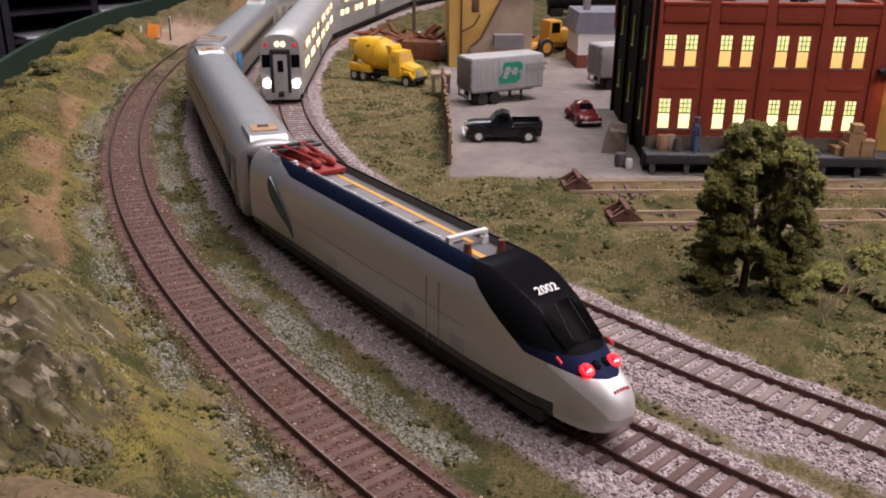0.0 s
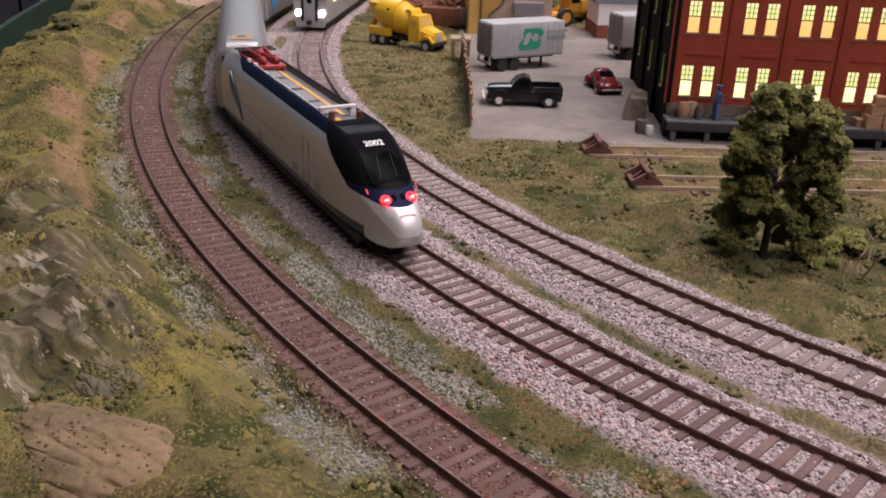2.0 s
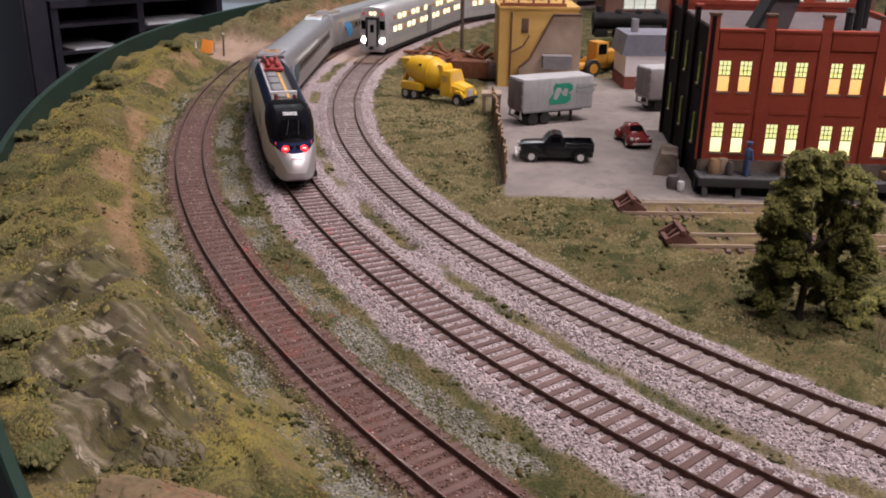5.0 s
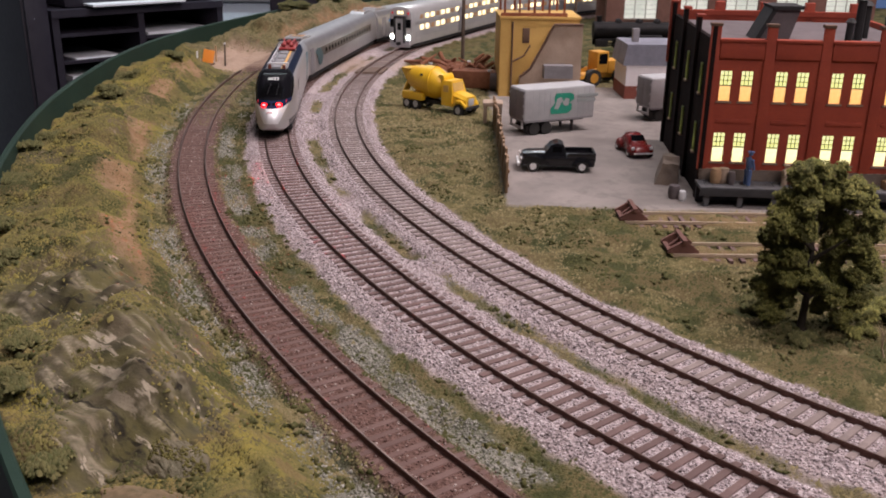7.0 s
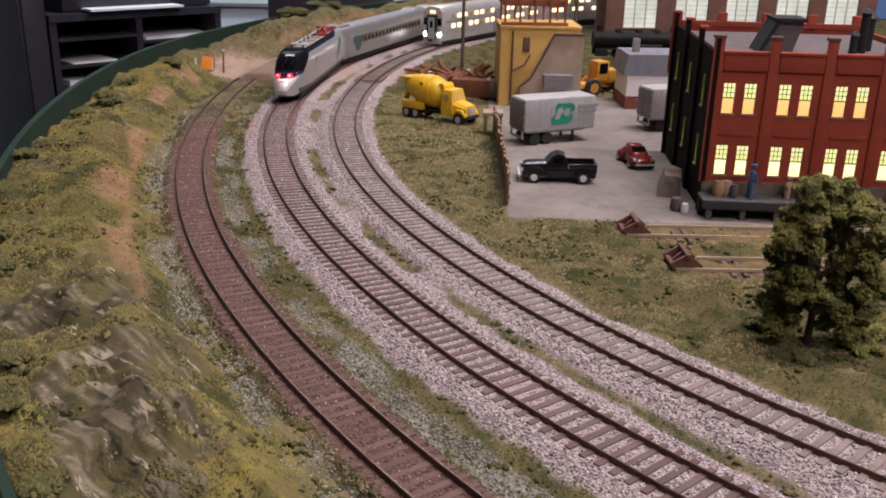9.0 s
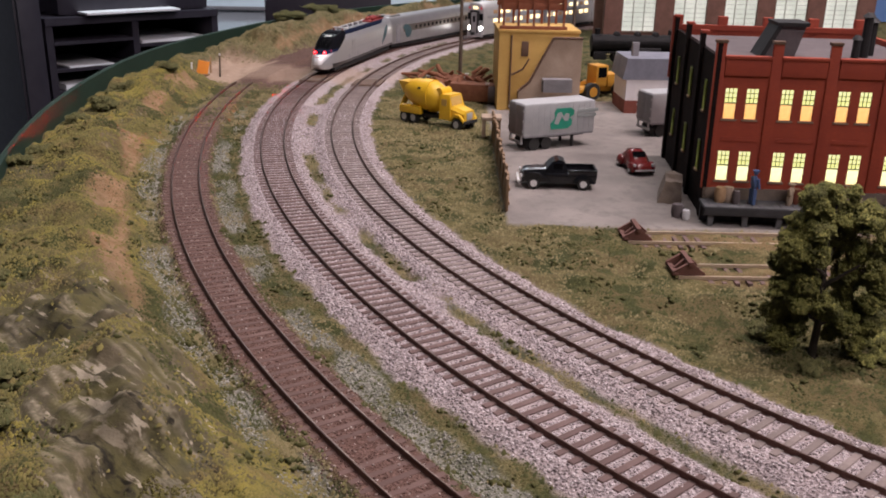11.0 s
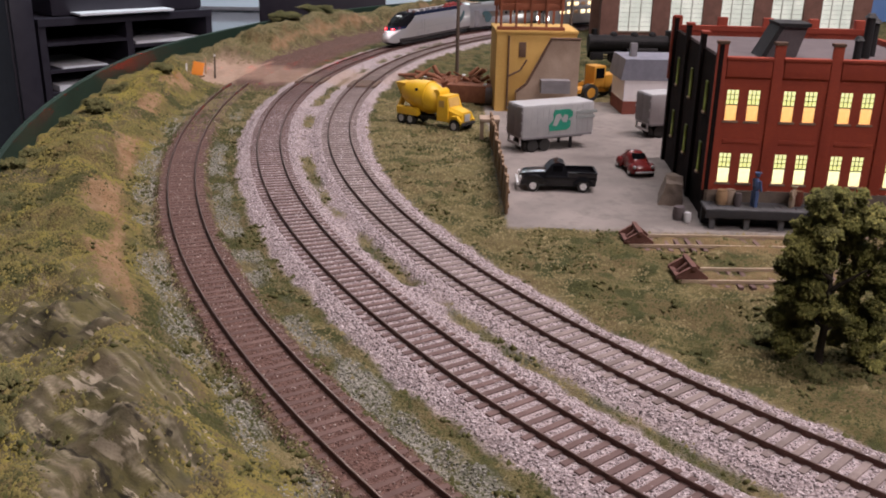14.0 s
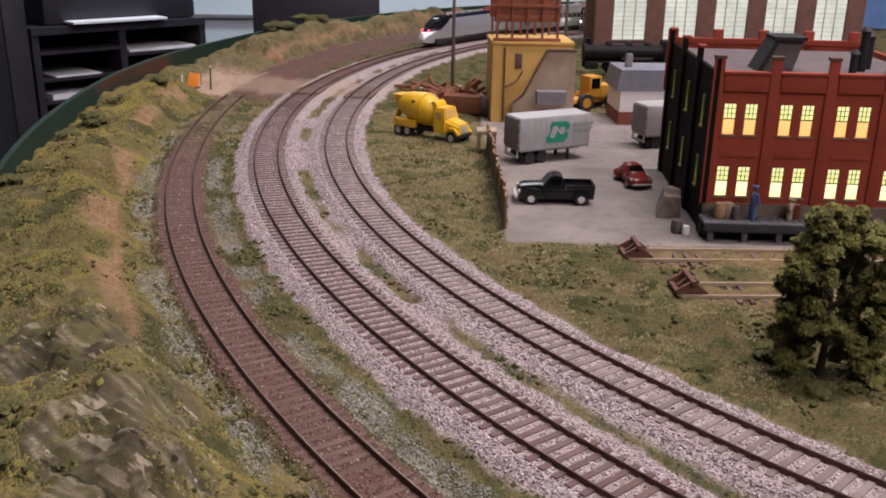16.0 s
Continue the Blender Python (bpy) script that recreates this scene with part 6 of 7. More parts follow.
LEAF = scatter_material("foam_leaf", [(0.06, 0.064, 0.019), (0.145, 0.14, 0.04), (0.095, 0.10, 0.028), (0.235, 0.215, 0.064), (0.08, 0.082, 0.024)], patch=((0.16, 0.15, 0.04), (0.05, 0.05, 0.02)), size=60)
LEAF_DULL = scatter_material("dull_foam_leaf", [(0.06, 0.065, 0.025), (0.12, 0.11, 0.045), (0.08, 0.085, 0.03), (0.16, 0.14, 0.06)])


def build_tree(x, y):
    t = thing("tree", "tall bushy green model tree with a dark trunk", "tree", x, y, ground_z(x, y) - 0.5)
    tr = B()
    rod(tr, (0, 0, 0), (0.6, 0, 20), 1.8, 1.4, 10)
    rod(tr, (0.6, 0, 20), (-1, 1, 48), 1.4, 0.8, 8)
    rod(tr, (-1, 1, 48), (0, 0, 66), 1.0, 0.4, 8)
    for a, z0, ln, up in ((0.3, 14, 20, 12), (2.6, 16, 20, 10), (1.4, 24, 16, 14), (4.4, 22, 20, 14), (5.4, 32, 15, 12), (3.4, 36, 16, 14), (0.9, 44, 12, 12), (2.3, 46, 11, 12)):
        rod(tr, (0.2, 0, z0), (ln * math.cos(a), ln * 0.7 * math.sin(a), z0 + up), 1.0, 0.35, 7)
    for k in range(5):
        a = k * 1.26
        rod(tr, (0, 0, 1.5), (3.6 * math.cos(a), 3.6 * math.sin(a), -0.6), 0.9, 0.4, 6)
    part("trunk", tr, BARK, t, "dark brown trunk and limbs")
    lobes = []
    rs = random.Random(8)
    # foam clumps at the limb ends, with deep gaps between them and a hollow round the upper trunk
    clumps = ((-9, -3, 66, 5.6), (-2, 3, 68, 5.0), (-14, -1, 59, 5.2), (-8, -8, 57, 4.6), (-15, -6, 50, 6.0), (-18, 1, 41, 4.6), (-8, -9, 46, 4.4),
              (-19, -2, 32, 4.8), (-12, -9, 37, 4.2), (-13, -7, 27, 5.6), (-5, -10, 28, 4.6), (1, -10, 24, 5.0), (-19, 1, 18, 5.6), (-17, -4, 10, 5.6), (-11, -5, 15, 4.0),
              (6, 5, 68, 5.6), (12, 0, 65, 5.6), (9, -7, 60, 4.2), (17, 3, 58, 5.2), (19, -4, 51, 5.2), (23, 2, 44, 5.4), (16, -8, 44, 4.4),
              (20, -5, 36, 5.2), (25, 2, 29, 5.6), (17, -8, 29, 4.2), (10, -9, 20, 4.4), (20, -4, 17, 5.2), (27, 1, 14, 5.6), (15, -6, 9, 4.4), (8, 2, 12, 3.6),
              (-8, 10, 52, 6), (5, 12, 46, 6), (12, 10, 34, 6), (-9, 10, 34, 6), (0, 12, 26, 6), (14, 9, 20, 6), (-12, 9, 20, 6))
    core = ((-4, 2, 62, 6), (5, 0, 59, 5.5), (-7, 1, 52, 6), (6, 3, 52, 6), (-9, 0, 43, 6), (11, 2, 47, 6), (-6, 4, 40, 5), (11, 0, 39, 5.5), (-9, 1, 33, 6), (9, 1, 30, 5.5),
            (-2, 4, 32, 5), (-9, 0, 23, 6), (12, 1, 24, 5.5), (3, 3, 20, 5), (-12, 2, 14, 5.5), (13, 2, 13, 5.5), (19, -1, 24, 5), (-15, -2, 24, 5))
    for cx, cy, cz, s in clumps + core:
        cx *= 0.84 + 0.20 * min(1.0, cz / 50)
        cx, cz = cx + rs.uniform(-1.5, 1.5), cz + rs.uniform(-2, 2)
        lobes.append((cx, cy, cz, s * rs.uniform(0.7, 0.95), s * 0.8, s * rs.uniform(0.75, 1.05)))
        for k in range(6):
            u, w = rs.uniform(0, 6.283), rs.uniform(-1.1, 1.3)
            q = s * rs.uniform(0.5, 0.8)
            b = s * rs.uniform(0.25, 0.5)
            lobes.append((cx + q * math.cos(u), cy + q * math.sin(u), max(2.5, cz + s * 0.6 * w), b * rs.uniform(0.9, 1.2), b, b * rs.uniform(0.8, 1.05)))
    leaf_crown("crown", t, lobes, 105000, 0.5, LEAF, 31, "lumpy green foam foliage with gaps")
    return t


def build_bush(x, y, r, h, seed, mat, label):
    t = thing("bush", label, "bush", x, y, ground_z(x, y) - 0.4, group="low bushes")
    rs = random.Random(seed)
    st = B()
    for k in range(5):
        a = k * 1.3
        rod(st, (0, 0, 0), (r * 0.6 * math.cos(a), r * 0.6 * math.sin(a), h * 0.7), 0.5, 0.2, 5)
    part("stem", st, BARK, t)
    lobes = [(rs.uniform(-r, r) * 0.7, rs.uniform(-r, r) * 0.7, h * rs.uniform(0.25, 0.8), r * rs.uniform(0.3, 0.5), r * rs.uniform(0.3, 0.5), h * rs.uniform(0.2, 0.35)) for k in range(9)]
    leaf_crown("foliage", t, lobes, int(900 * (r / 6) ** 1.5), 0.8, mat, seed)
    return t


def build_dead_branch(x, y, rz, size):
    t = B()
    rs = random.Random(int(x * 7 + y))

    def grow(p, d, ln, r, depth):
        q = p + d * ln
        rod(t, p, q, r, r * 0.65, 6)
        if depth == 0:
            return
        for k in range(2):
            e = (d + Vector((rs.uniform(-0.8, 0.8), rs.uniform(-0.8, 0.8), rs.uniform(-0.3, 0.5)))).normalized()
            grow(q, e, ln * rs.uniform(0.55, 0.8), r * 0.6, depth - 1)
    grow(Vector((0, 0, 0)), Vector((0.4, 0, 0.9)).normalized(), size, 0.55, 3)
    ob = part("dead_branch", t, TWIG, None, "", mm_pose(x, y, ground_z(x, y) - 0.3, rz))
    return tagged(ob, "bare pale twig standing in the grass", "branch")


def build_fence():
    t = thing("board_fence", "leaning weathered board fence along the yard", "fence", 0, 0, 0)
    me = finish("board", box(B(), -3.2, 3.2, -0.7, 0.7, 0, 20, 0.15), WOOD)
    n = 32
    for k in range(n):
        f = k / (n - 1)
        x, y = 4.0 - 5.0 * f, 541 + 208 * f
        ob = new("board", me)
        ob.parent = t
        ob.matrix_basis = mm_pose(x, y, -5.2 + random.uniform(-0.8, 0.8), 91.3 + random.uniform(-3, 3), random.uniform(-3, 3)) @ Matrix.Diagonal((1, 1, 1.0 + 0.12 * random.random(), 1))
    for z in (3, 12):
        part("fence_rail", box(B(), -0.6, 0.6, -104, 104, 0, 2), WOOD, t, "", mm_pose(2.6, 645, z - 4, 1.35))
    return t


def build_scrap(x, y):
    t = thing("scrap_heap", "heap of rusty scrap iron and old boilers", "scrap heap", x, y, -4.5)
    rs = random.Random(4)
    part("gondola_side", box(B(), -8, 46, -10, 10, 2, 18, 0.6), RUST, t, "rusted gondola body", mm_pose(6, -8, 0, -12))
    part("old_boiler", rod(B(), (34, -22, 9), (66, -26, 9), 9, n=16), ROOFING, t, "pale grey old boiler")
    part("dome_tank", ball(B(), (-20, -16, 10), 14, 11, 11, 18), STONE_BUFF, t, "pale dented tank")
    for k in range(26):
        cx, cy = rs.gauss(-6, 17), rs.gauss(12, 11)
        hgt = max(3.0, 26 - 0.7 * abs(cx + 6) - 0.6 * abs(cy - 12))
        part("scrap_plate", box(B(), -6, 6, -4, 4, -1.2, 1.2, 0.3), RUST, t, "", mm_pose(cx, cy, hgt * rs.uniform(0.4, 1.0), rs.uniform(0, 180), rs.uniform(-50, 50), rs.uniform(-50, 50)))
    mound = B()
    bmesh.ops.create_icosphere(mound, subdivisions=4, radius=1)
    for v in mound.verts:
        k = 1 + 0.35 * noise.noise(v.co * 3.1) + 0.2 * noise.noise(v.co * 8)
        v.co = Vector((v.co.x * 34 * k - 6, v.co.y * 22 * k + 12, v.co.z * 19 * k))
    part("mound", mound, RUST, t, "rusty heap of broken iron")
    for k in range(40):
        a = (rs.uniform(-36, 46), rs.uniform(-10, 34), rs.uniform(4, 22))
        b = (a[0] + rs.uniform(-22, 22), a[1] + rs.uniform(-14, 14), max(1.5, a[2] + rs.uniform(-8, 14)))
        part("scrap_piece", rod(B(), a, b, rs.uniform(0.8, 2.8), rs.uniform(0.6, 2.4), 8), RUST, t)
    return t
# ---- the yard, placed ----
build_brick_building(120.5, 537, -2.5)
build_dock(118, 536, -2.5)
build_ochre_house(5, 852, 3)
build_mixer(-47, 785, -35)
build_pickup(40, 598, 0)
build_small_car(99, 646, 101)
build_trailer(16, 700, 27, 75, True, "grey box trailer with a green mark on its side")
build_trailer(124, 762, 20, 66, False, "plain grey box trailer behind the brick building")
build_loader(108, 930, 30)
build_white_house(122, 850, 4)
build_hall(172, 1385, 6)
build_steam_engine(190, 1160, 3)
build_tree(125, 357)
build_fence()
build_scrap(-36, 905)

figurine(146, 526, 8.3, 20, BLUE_CLOTH, "small painted worker figurine in blue on the dock")
figurine(168, 527, 8.3, -40, PALE_FIG, "small pale figurine stooping beside barrels on the dock", 0.62)
for fx, fy in ((-4, 884), (-24, 934), (-62, 918)):
    figurine(fx, fy, ground_z(fx, fy) + 3.5, 30, WHITE_PART, "tiny white painted figurine beside the scrap heap", 0.8)
barrel(128, 529, 8.3, CRATE, "tan barrel standing on the dock")
barrel(133, 530, 8.3, STONE_BUFF, "buff barrel standing on the dock")
barrel(136.5, 526, 8.3, ROOFING, "grey barrel standing on the dock", 2.2, 8)
barrel(106, 536, -3.7, ROOFING, "grey metal bin beside the dock", 3.6, 8)
barrel(110, 531, -3.7, WHITE_PART, "small white can beside the dock", 2.2, 6)
barrel(172, 530, 8.3, BROWN_RED, "dark brown barrel standing on the dock")
for cx, cy, cz, a, b, c, r in ((234, 520, 8.3, 9, 8, 8, 4), (243, 519, 8.3, 7, 7, 10, -5), (236, 520, 16.3, 10, 7, 6, 8), (236, 519, 22.3, 6, 6, 5, -3), (228, 523, 8.3, 6, 7, 5, 12)):
    crate(cx, cy, cz, a, b, c, r)


def timber_pile():
    """A sagging brown tarpaulin over a box, beside the dark wall."""
    t = thing("covered_stack", "brown cloth cover sagging over a box by the dark wall", "covered box", 110, 577, -3.8, -12)
    bm = box(B(), -8, 7, -15, 13, 0, 15)
    bmesh.ops.subdivide_edges(bm, edges=list(bm.edges), cuts=7, use_grid_fill=True)
    for v in bm.verts:
        k = v.co.z / 15
        v.co.x = v.co.x * (1 - 0.32 * k) + 1.6 * k + 0.7 * noise.noise(v.co * 0.25)
        v.co.y = v.co.y * (1 - 0.30 * k) + 0.9 * noise.noise(v.co * 0.3 + Vector((9, 0, 0)))
        v.co.z += k * 1.8 * noise.noise(v.co * 0.16) - 2.5 * k * (v.co.y < 0)
    part("cover", bm, FOUNDATION, t)


timber_pile()


def porch():
    """Lamp-lit porch at the end of the brick building."""
    t = thing("lamp_porch", "orange lamp-lit porch wall with an iron lamp post", "porch", 251, 533, -3.8, -2.5)
    part("wall", box(B(), 4, 90, 8, 12, 0, 95), OCHRE, t)
    post = part("lamp_post", rod(B(), (10, -8, 12), (10, -8, 52), 0.8, n=8), DARK, t, "black iron lamp post")
    part("lamp_hood", rod(B(), (10, -8, 50), (10, -8, 54), 4.5, 1.2, 12), DARK, post)
    part("lamp_bulb", ball(B(), (10, -8, 49), 1.6), glow("orange_bulb", (1.0, 0.5, 0.15), 60), post, "orange glowing bulb")
    part("awning", prism(B(), ((-4, 58), (30, 70), (30, 72), (-4, 60)), -10, 8), DARK, t, "dark sloping awning")


porch()


def white_slab():
    t = thing("concrete_slab", "small pale concrete slab on posts by the fence", "slab", -4, 742, -4)
    part("top", box(B(), -6, 10, -8, 8, 14, 17, 0.5), STONE_BUFF, t)
    for xx in (-4, 8):
        part("leg", box(B(), xx - 1.5, xx + 1.5, -6, 6, 0, 14), STONE_BUFF, t)


white_slab()


def utility_pole(x, y, h):
    t = thing("utility_pole", "tall dark timber utility pole beside the tracks", "utility pole", x, y, -5)
    part("shaft", rod(B(), (0, 0, 0), (0, 0, h), 2.2, 1.5, 10), POLE, t)
    part("crossarm", box(B(), -16, 16, -1, 1, h - 10, h - 7), POLE, t)


utility_pole(-31, 995, 150)
utility_pole(96, 1080, 160)


def layby():
    """Small barrier group on the sandy lay-by."""
    x, y, _ = OUTER.at(872, 64)
    t = thing("barrier_board", "leaning orange board beside the sandy lay-by", "barrier", x, y, ground_z(x, y) - 0.5, 10)
    part("board", box(B(), -6, 6, -1, 1, 2, 17, 0.4), ORANGE, t, "", mm_pose(0, 0, 0, 0, -8, 12))
    part("foot", box(B(), -9, 9, -4, 4, 0, 2.5, 0.3), WOOD, t)
    for k, (s, d, hh) in enumerate(((858, 70, 18), (890, 60, 20), (897, 52, 20), (868, 42, 24))):
        xx, yy, _ = OUTER.at(s, d)
        p = rod(B(), (0, 0, 0), (0.8, 0, hh), 1.1, 0.9, 8)
        ob = part("marker_post", p, (WHITE_PART, CRATE, WHITE_PART, POLE)[k], None, "", mm_pose(xx, yy, ground_z(xx, yy) - 0.6))
        tagged(ob, "thin wooden marker post by the lay-by", "post", "lay-by posts")


layby()
for k, (bx, by, br, bh) in enumerate(((160, 366, 12, 7), (182, 352, 15, 7), (146, 348, 6, 3), (120, 340, 6, 3), (196, 380, 14, 12), (110, 370, 8, 6))):
    build_bush(bx, by, br, bh, 60 + k, LEAF_DULL if k % 2 else LEAF, "low olive green foam bush" if k % 2 else "low bright green foam bush")
for k, (s, d, br, bh) in enumerate(((640, 84, 12, 9), (700, 90, 13, 10), (590, 92, 10, 8), (760, 60, 10, 7), (500, 98, 10, 8), (95, 100, 7, 5), (140, 101, 8, 6), (190, 100, 7, 5), (255, 101, 9, 6), (310, 100, 8, 6), (390, 99, 9, 6), (450, 101, 8, 6), (165, 94, 6, 4), (1190, 90, 22, 12), (1260, 84, 24, 14), (1330, 86, 24, 14))):
    bx, by, _ = OUTER.at(s, d)
    build_bush(float(bx), float(by), br, bh, 80 + k, LEAF_DULL, "dry olive foam bush on the bank")
build_dead_branch(150, 331, 20, 9)
build_dead_branch(158, 336, -60, 11)
build_dead_branch(146, 322, 120, 6)
build_dead_branch(166, 350, 60, 10)


def outcrop(x, y, rx, ry, rz, turn, seed, label, mat, mossy):
    """A plaster rock, creased and broken, with turf in its hollows."""
    bm = B()
    bmesh.ops.create_icosphere(bm, subdivisions=6, radius=1)
    for v in bm.verts:
        p = v.co.copy()
        k = 1 + 0.22 * noise.noise(p * 1.3 + Vector((seed, 0, 0))) + 0.06 * noise.noise(p * 5 + Vector((0, seed, 0)))
        crack = abs(noise.noise(Vector((p.x * 1.1, p.y * 5.5, p.z * 4.0)) + Vector((seed, seed, 0))))
        k -= 0.06 * max(0.0, 0.2 - crack) / 0.2
        v.co = Vector((p.x * rx, p.y * ry, p.z * rz)) * k
    z = ground_z(x, y) - rz * 0.45
    c, s = math.cos(radians(turn)), math.sin(radians(turn))
    top = np.array([(q.co.x, q.co.y, q.co.z) for q in bm.verts if q.co.z > 0])
    rock = thing("rock_outcrop", label, "rock", x, y, z, turn)
    part("stone", bm, mat, rock, "", None, 60)
    rs = np.random.RandomState(int(seed * 10))
    keep = (wob(top[:, 0] * 2, top[:, 1] * 3 + seed * 40, 17) + 0.7 * wob(top[:, 0], top[:, 1], 6) > 0.05) & (rs.rand(len(top)) < mossy)
    top = top[keep]
    grains("moss", top[:, 0], top[:, 1], top[:, 2] + 0.1, 0.32 + 0.4 * rs.rand(len(top)) ** 2, ROCK_MOSS, "", "", int(seed), parent=rock)["kind"] = "stuff"
    return rock


ROCK_MOSS = scatter_material("olive_rock_moss", [(0.07, 0.068, 0.022), (0.16, 0.14, 0.045), (0.11, 0.10, 0.032), (0.21, 0.175, 0.065)])
outcrop(-104, 226, 17, 11, 8, 125, 5.0, "creased brown plaster rock in the turf", ROCK, 0.34)
outcrop(-90, 188, 34, 17, 7.5, 150, 9.0, "rounded tan plaster rock in the turf", TAN_ROCK, 0.10)
build_grains()


# ---- the room round the layout ----
def build_room():
    z0, z1 = -1050, 1500
    for name, a in (("floor", (-2600, 3200, -2600, 4200, z0 - 60, z0)), ("ceiling", (-2600, 3200, -2600, 4200, z1, z1 + 60))):
        tagged(part(name, box(B(), *a), ROOM_FLOOR if name == "floor" else ROOM_CEILING), "dark carpet floor of the room" if name == "floor" else "plain pale ceiling", name, kind="structure")
    for name, a in (("wall_north", (-2600, 3200, 4200, 4260, z0, z1)), ("wall_south", (-2600, 3200, -2660, -2600, z0, z1)),
                    ("wall_west", (-2660, -2600, -2600, 4200, z0, z1)), ("wall_east", (3200, 3260, -2600, 4200, z0, z1))):
        tagged(part(name, box(B(), *a), ROOM_WALL), "plain pale painted room wall", "wall", kind="structure")
    # frames for all five lamps, the added ones too, out of view
    for name, (x, y, z), c in (("ceiling_light", KEY, 0), ("ceiling_light", MID, 0), ("ceiling_light", BACK, 0), ("ceiling_light", WASH, 0), ("ceiling_light", FILL, 0)):
        t = thing(name, "slim unseen ceiling light with a white frame", "ceiling light", x, y, z, 0, "ceiling lights")
        fr = B()
        for s in (-1, 1):
            box(fr, s * 610 - 12, s * 610 + 12, -95, 95, 0, 60)
            box(fr, -610, 610, s * 90 - 8, s * 90 + 8, 0, 60)
        box(fr, -610, 610, -90, 90, 50, 120)
        part("frame", fr, WHITE_PART, t)


build_room()


def build_shelf():
    """Black shelf unit with papers, beyond the board's edge."""
    t = thing("black_shelf_unit", "black shelf unit with stacked papers and a printer on top", "shelf", -1075, 2315, -1050, 46)
    W, D, top = 470, 330, 950
    for x in (0, 230, W):
        part("upright", box(B(), x - 9, x + 9, 0, D, 0, top), BLACK_SHELF, t)
    for z in (60, 400, 560, 690, top):
        part("shelf_board", box(B(), -9, W + 9, -4, D, z - 9, z + 9), BLACK_SHELF, t)
    for z in (772, 828, 896):
        part("tray_board", box(B(), 9, 221, -2, D, z - 4, z + 4), BLACK_SHELF, t)
    for z in (812, 876):
        part("tray_board", box(B(), 239, W - 9, -2, D, z - 4, z + 4), BLACK_SHELF, t)
    part("back_panel", box(B(), 0, W, D - 6, D, 0, top), BLACK_SHELF, t)
    for x, z, w, h in ((30, 699, 150, 20), (30, 776, 160, 14), (250, 880, 200, 7), (246, 816, 90, 10), (45, 832, 120, 3), (250, 699, 180, 14)):
        p = box(B(), x, x + w, 8, 250, 0, h)
        ob = part("paper", p, PAPER, None, "", mm_pose(-1075, 2315, -1050 + z, 46))
        tagged(ob, "stack of white paper lying on a black shelf", "paper stack")
    pr = thing("printer", "black desktop printer with a paper tray", "printer", -1075, 2315, -1050 + top + 9, 46)
    part("case", box(B(), 40, 470, 30, 380, 0, 170, 12), BLACK_SHELF, pr)
    part("paper_tray", box(B(), 90, 350, -28, 40, 6, 11), PAPER, pr, "white sheet in the tray")
    d = thing("dark_cabinet", "black cabinet standing beside the shelf unit", "cabinet", -1130, 2255, -1050, 46)
    part("case", box(B(), 0, 66, 0, 360, 0, 1300, 6), BLACK_SHELF, d)
    part("door", box(B(), 6, 60, -12, 0, 10, 1290, 3), BLACK_SHELF, d)
    w = thing("white_board_panel", "pale panel leaning behind the layout", "panel", -1060, 2990, -1050, 3)
    part("panel", box(B(), 0, 1500, 0, 30, 500, 1120, 3), PALE_PANEL, w)
    part("ledge", box(B(), 0, 1500, -14, 0, 925, 937, 2), GREY_PLASTIC, w)
    m = thing("black_screen", "dark flat screen behind the layout", "screen", -545, 2380, -215, 4)
    part("panel", box(B(), 0, 320, 0, 30, 0, 220, 8), BLACK_SHELF, m)
    part("stand", box(B(), 120, 220, 4, 24, -835, 10, 3), BLACK_SHELF, m)
    g = thing("grey_chair_back", "grey plastic chair back beside the layout", "chair", -300, 175, -560, 30)
    part("back", box(B(), -60, 60, -60, 190, 420, 470, 12), GREY_PLASTIC, g)
    part("post", box(B(), -20, 20, 40, 80, -490, 430, 6), GREY_PLASTIC, g)
    part("clip", box(B(), 30, 52, 20, 50, 465, 484, 4), DARK, g)
    b = part("blue_backdrop", box(B(), -600, 600, 0, 6, -3, 330), BLUE_BACK, None, "", mm_pose(1150, 1640, 0, -20))
    tagged(b, "plain blue painted backdrop board", "backdrop", kind="structure")


build_shelf()


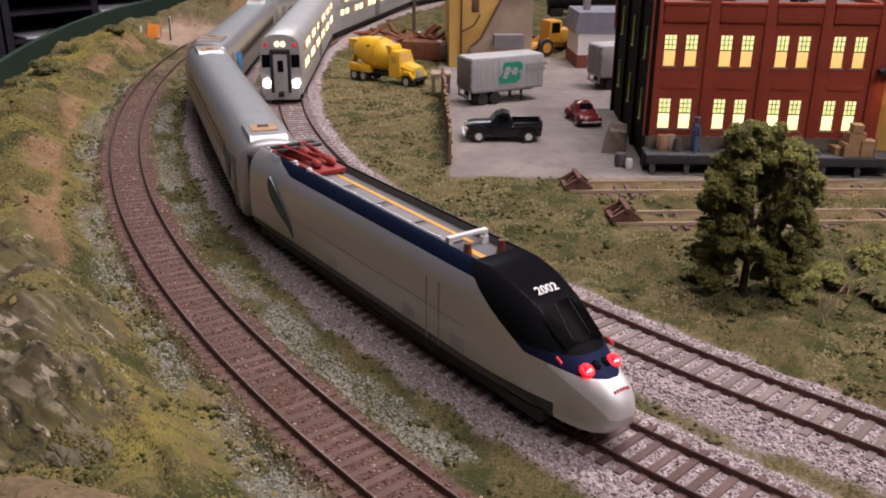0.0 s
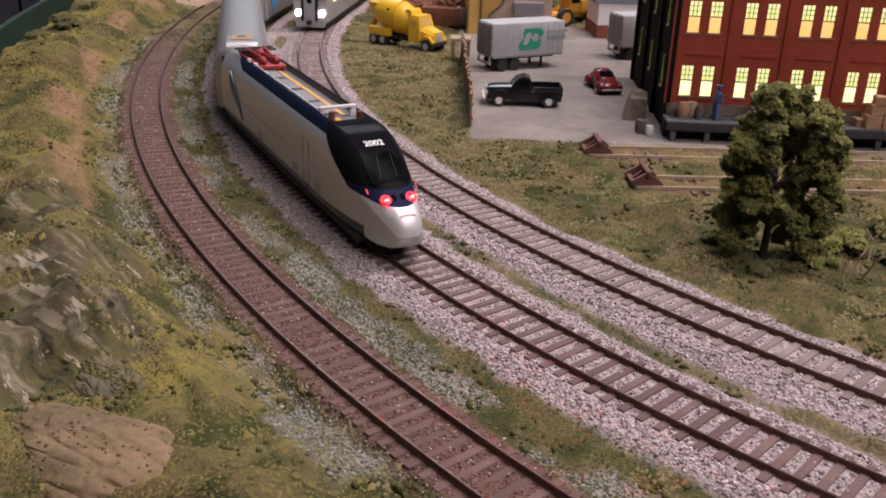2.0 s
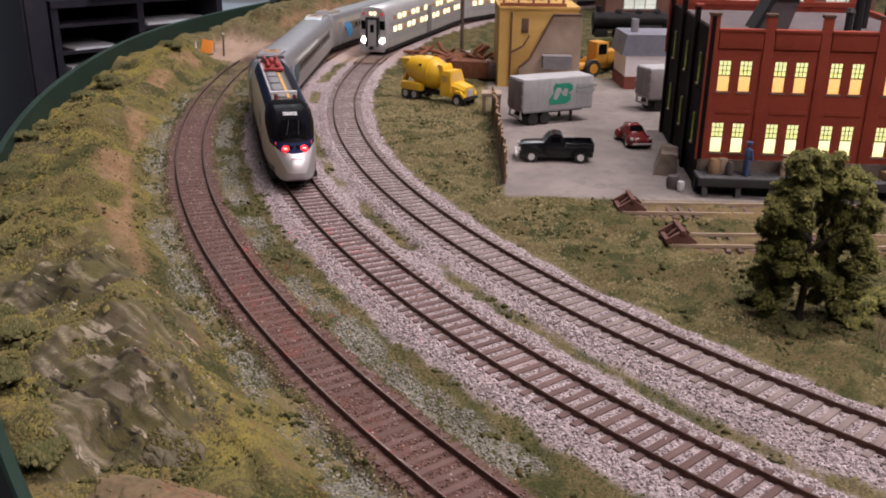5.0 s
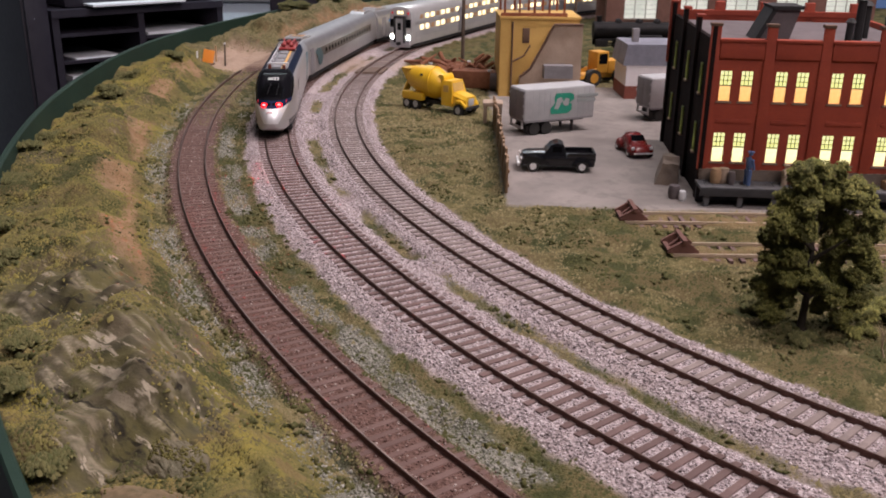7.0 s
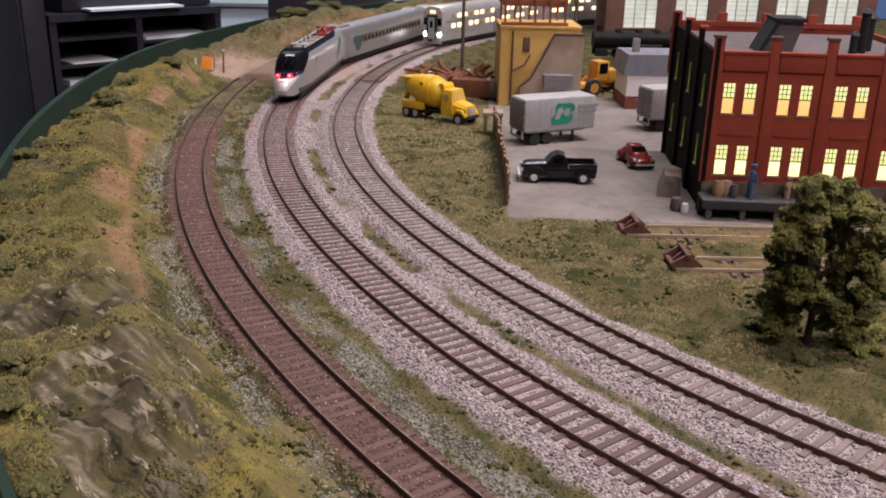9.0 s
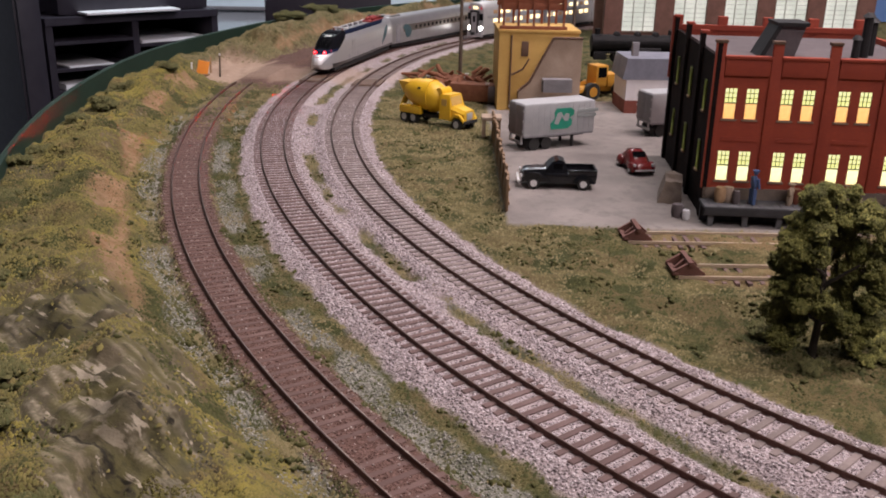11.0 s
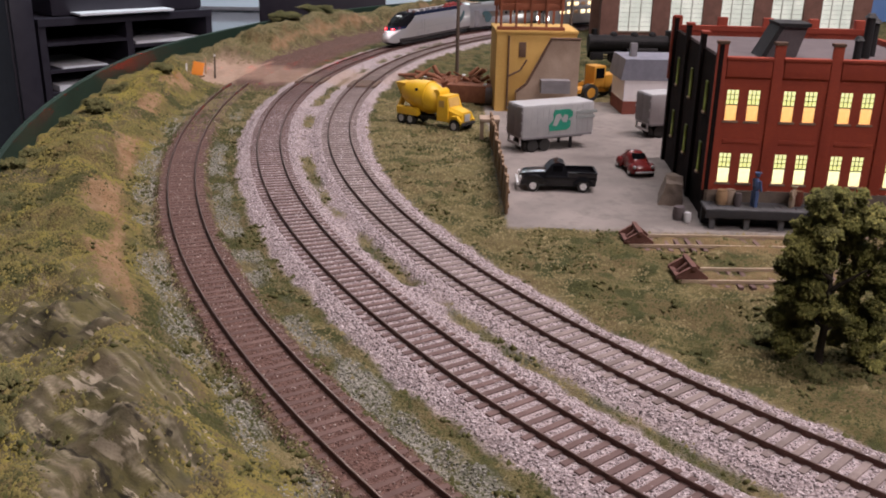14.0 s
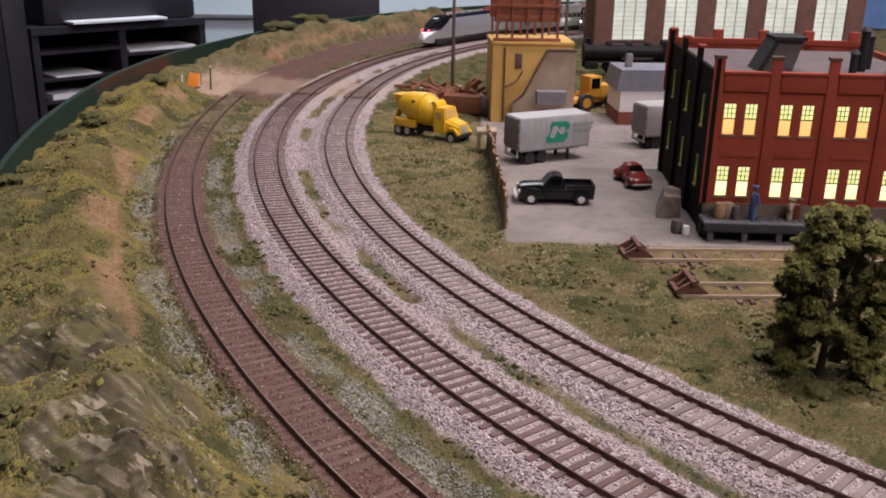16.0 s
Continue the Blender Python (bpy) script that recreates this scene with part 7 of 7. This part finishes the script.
# ---- what moves ----
def on_line(line, s_front, length, a, b):
    """The pose of a car whose near end stands at s_front, on its two trucks."""
    xa, ya, _ = line.at(s_front + a)
    xb, yb, _ = line.at(s_front + b)
    h = math.atan2(ya - yb, xa - xb)
    mid = length / 2
    f = (mid - a) / (b - a)
    return pose((xa + (xb - xa) * f) * MM, (ya + (yb - ya) * f) * MM, 0, 0, 0, math.degrees(h))


SILVER_RUN = ((0, 93), (1.5, 182), (3.5, 297), (7, 565), (9, 733), (12.5, 1050), (14.5, 1203), (16, 1292))
BILEVEL_RUN = ((0, 572), (1.5, 680), (3.5, 805), (7, 1008), (9, 1126), (12.5, 1370), (16, 1590))


def run(marks, t):
    """Where the train's near end is at t: a smooth curve through the marks."""
    ts, ss = [m[0] for m in marks], [m[1] for m in marks]
    sl = [(ss[min(i + 1, len(ss) - 1)] - ss[max(i - 1, 0)]) / (ts[min(i + 1, len(ts) - 1)] - ts[max(i - 1, 0)]) for i in range(len(ts))]
    i = max(0, min(len(ts) - 2, sum(1 for v in ts if v <= t) - 1))
    d = ts[i + 1] - ts[i]
    u = (t - ts[i]) / d
    return ((2 * u ** 3 - 3 * u * u + 1) * ss[i] + (u ** 3 - 2 * u * u + u) * d * sl[i] + (3 * u * u - 2 * u ** 3) * ss[i + 1] + (u ** 3 - u * u) * d * sl[i + 1])


POWER = build_power_car()
COACHES = [build_coach(TEAL), build_coach(SKY_BLUE)]
COACHES += [copy_thing(COACHES[0], Matrix())]
CAB = build_bilevel(True)
BILEVELS = [build_bilevel(False)]
BILEVELS += [copy_thing(BILEVELS[0], Matrix())]


def motions():
    times = [k * 0.5 for k in range(33)]
    walk(POWER, [(t, on_line(MIDDLE, run(SILVER_RUN, t), 224, 48, 184)) for t in times])
    for k, c in enumerate(COACHES):
        walk(c, [(t, on_line(MIDDLE, run(SILVER_RUN, t) + 228 + 292 * k, 285, 44, 241)) for t in times])
    walk(CAB, [(t, on_line(INNER, run(BILEVEL_RUN, t), 296, 44, 252)) for t in times])
    for k, c in enumerate(BILEVELS):
        walk(c, [(t, on_line(INNER, run(BILEVEL_RUN, t) + 302 * (k + 1), 296, 44, 252)) for t in times])


motions()
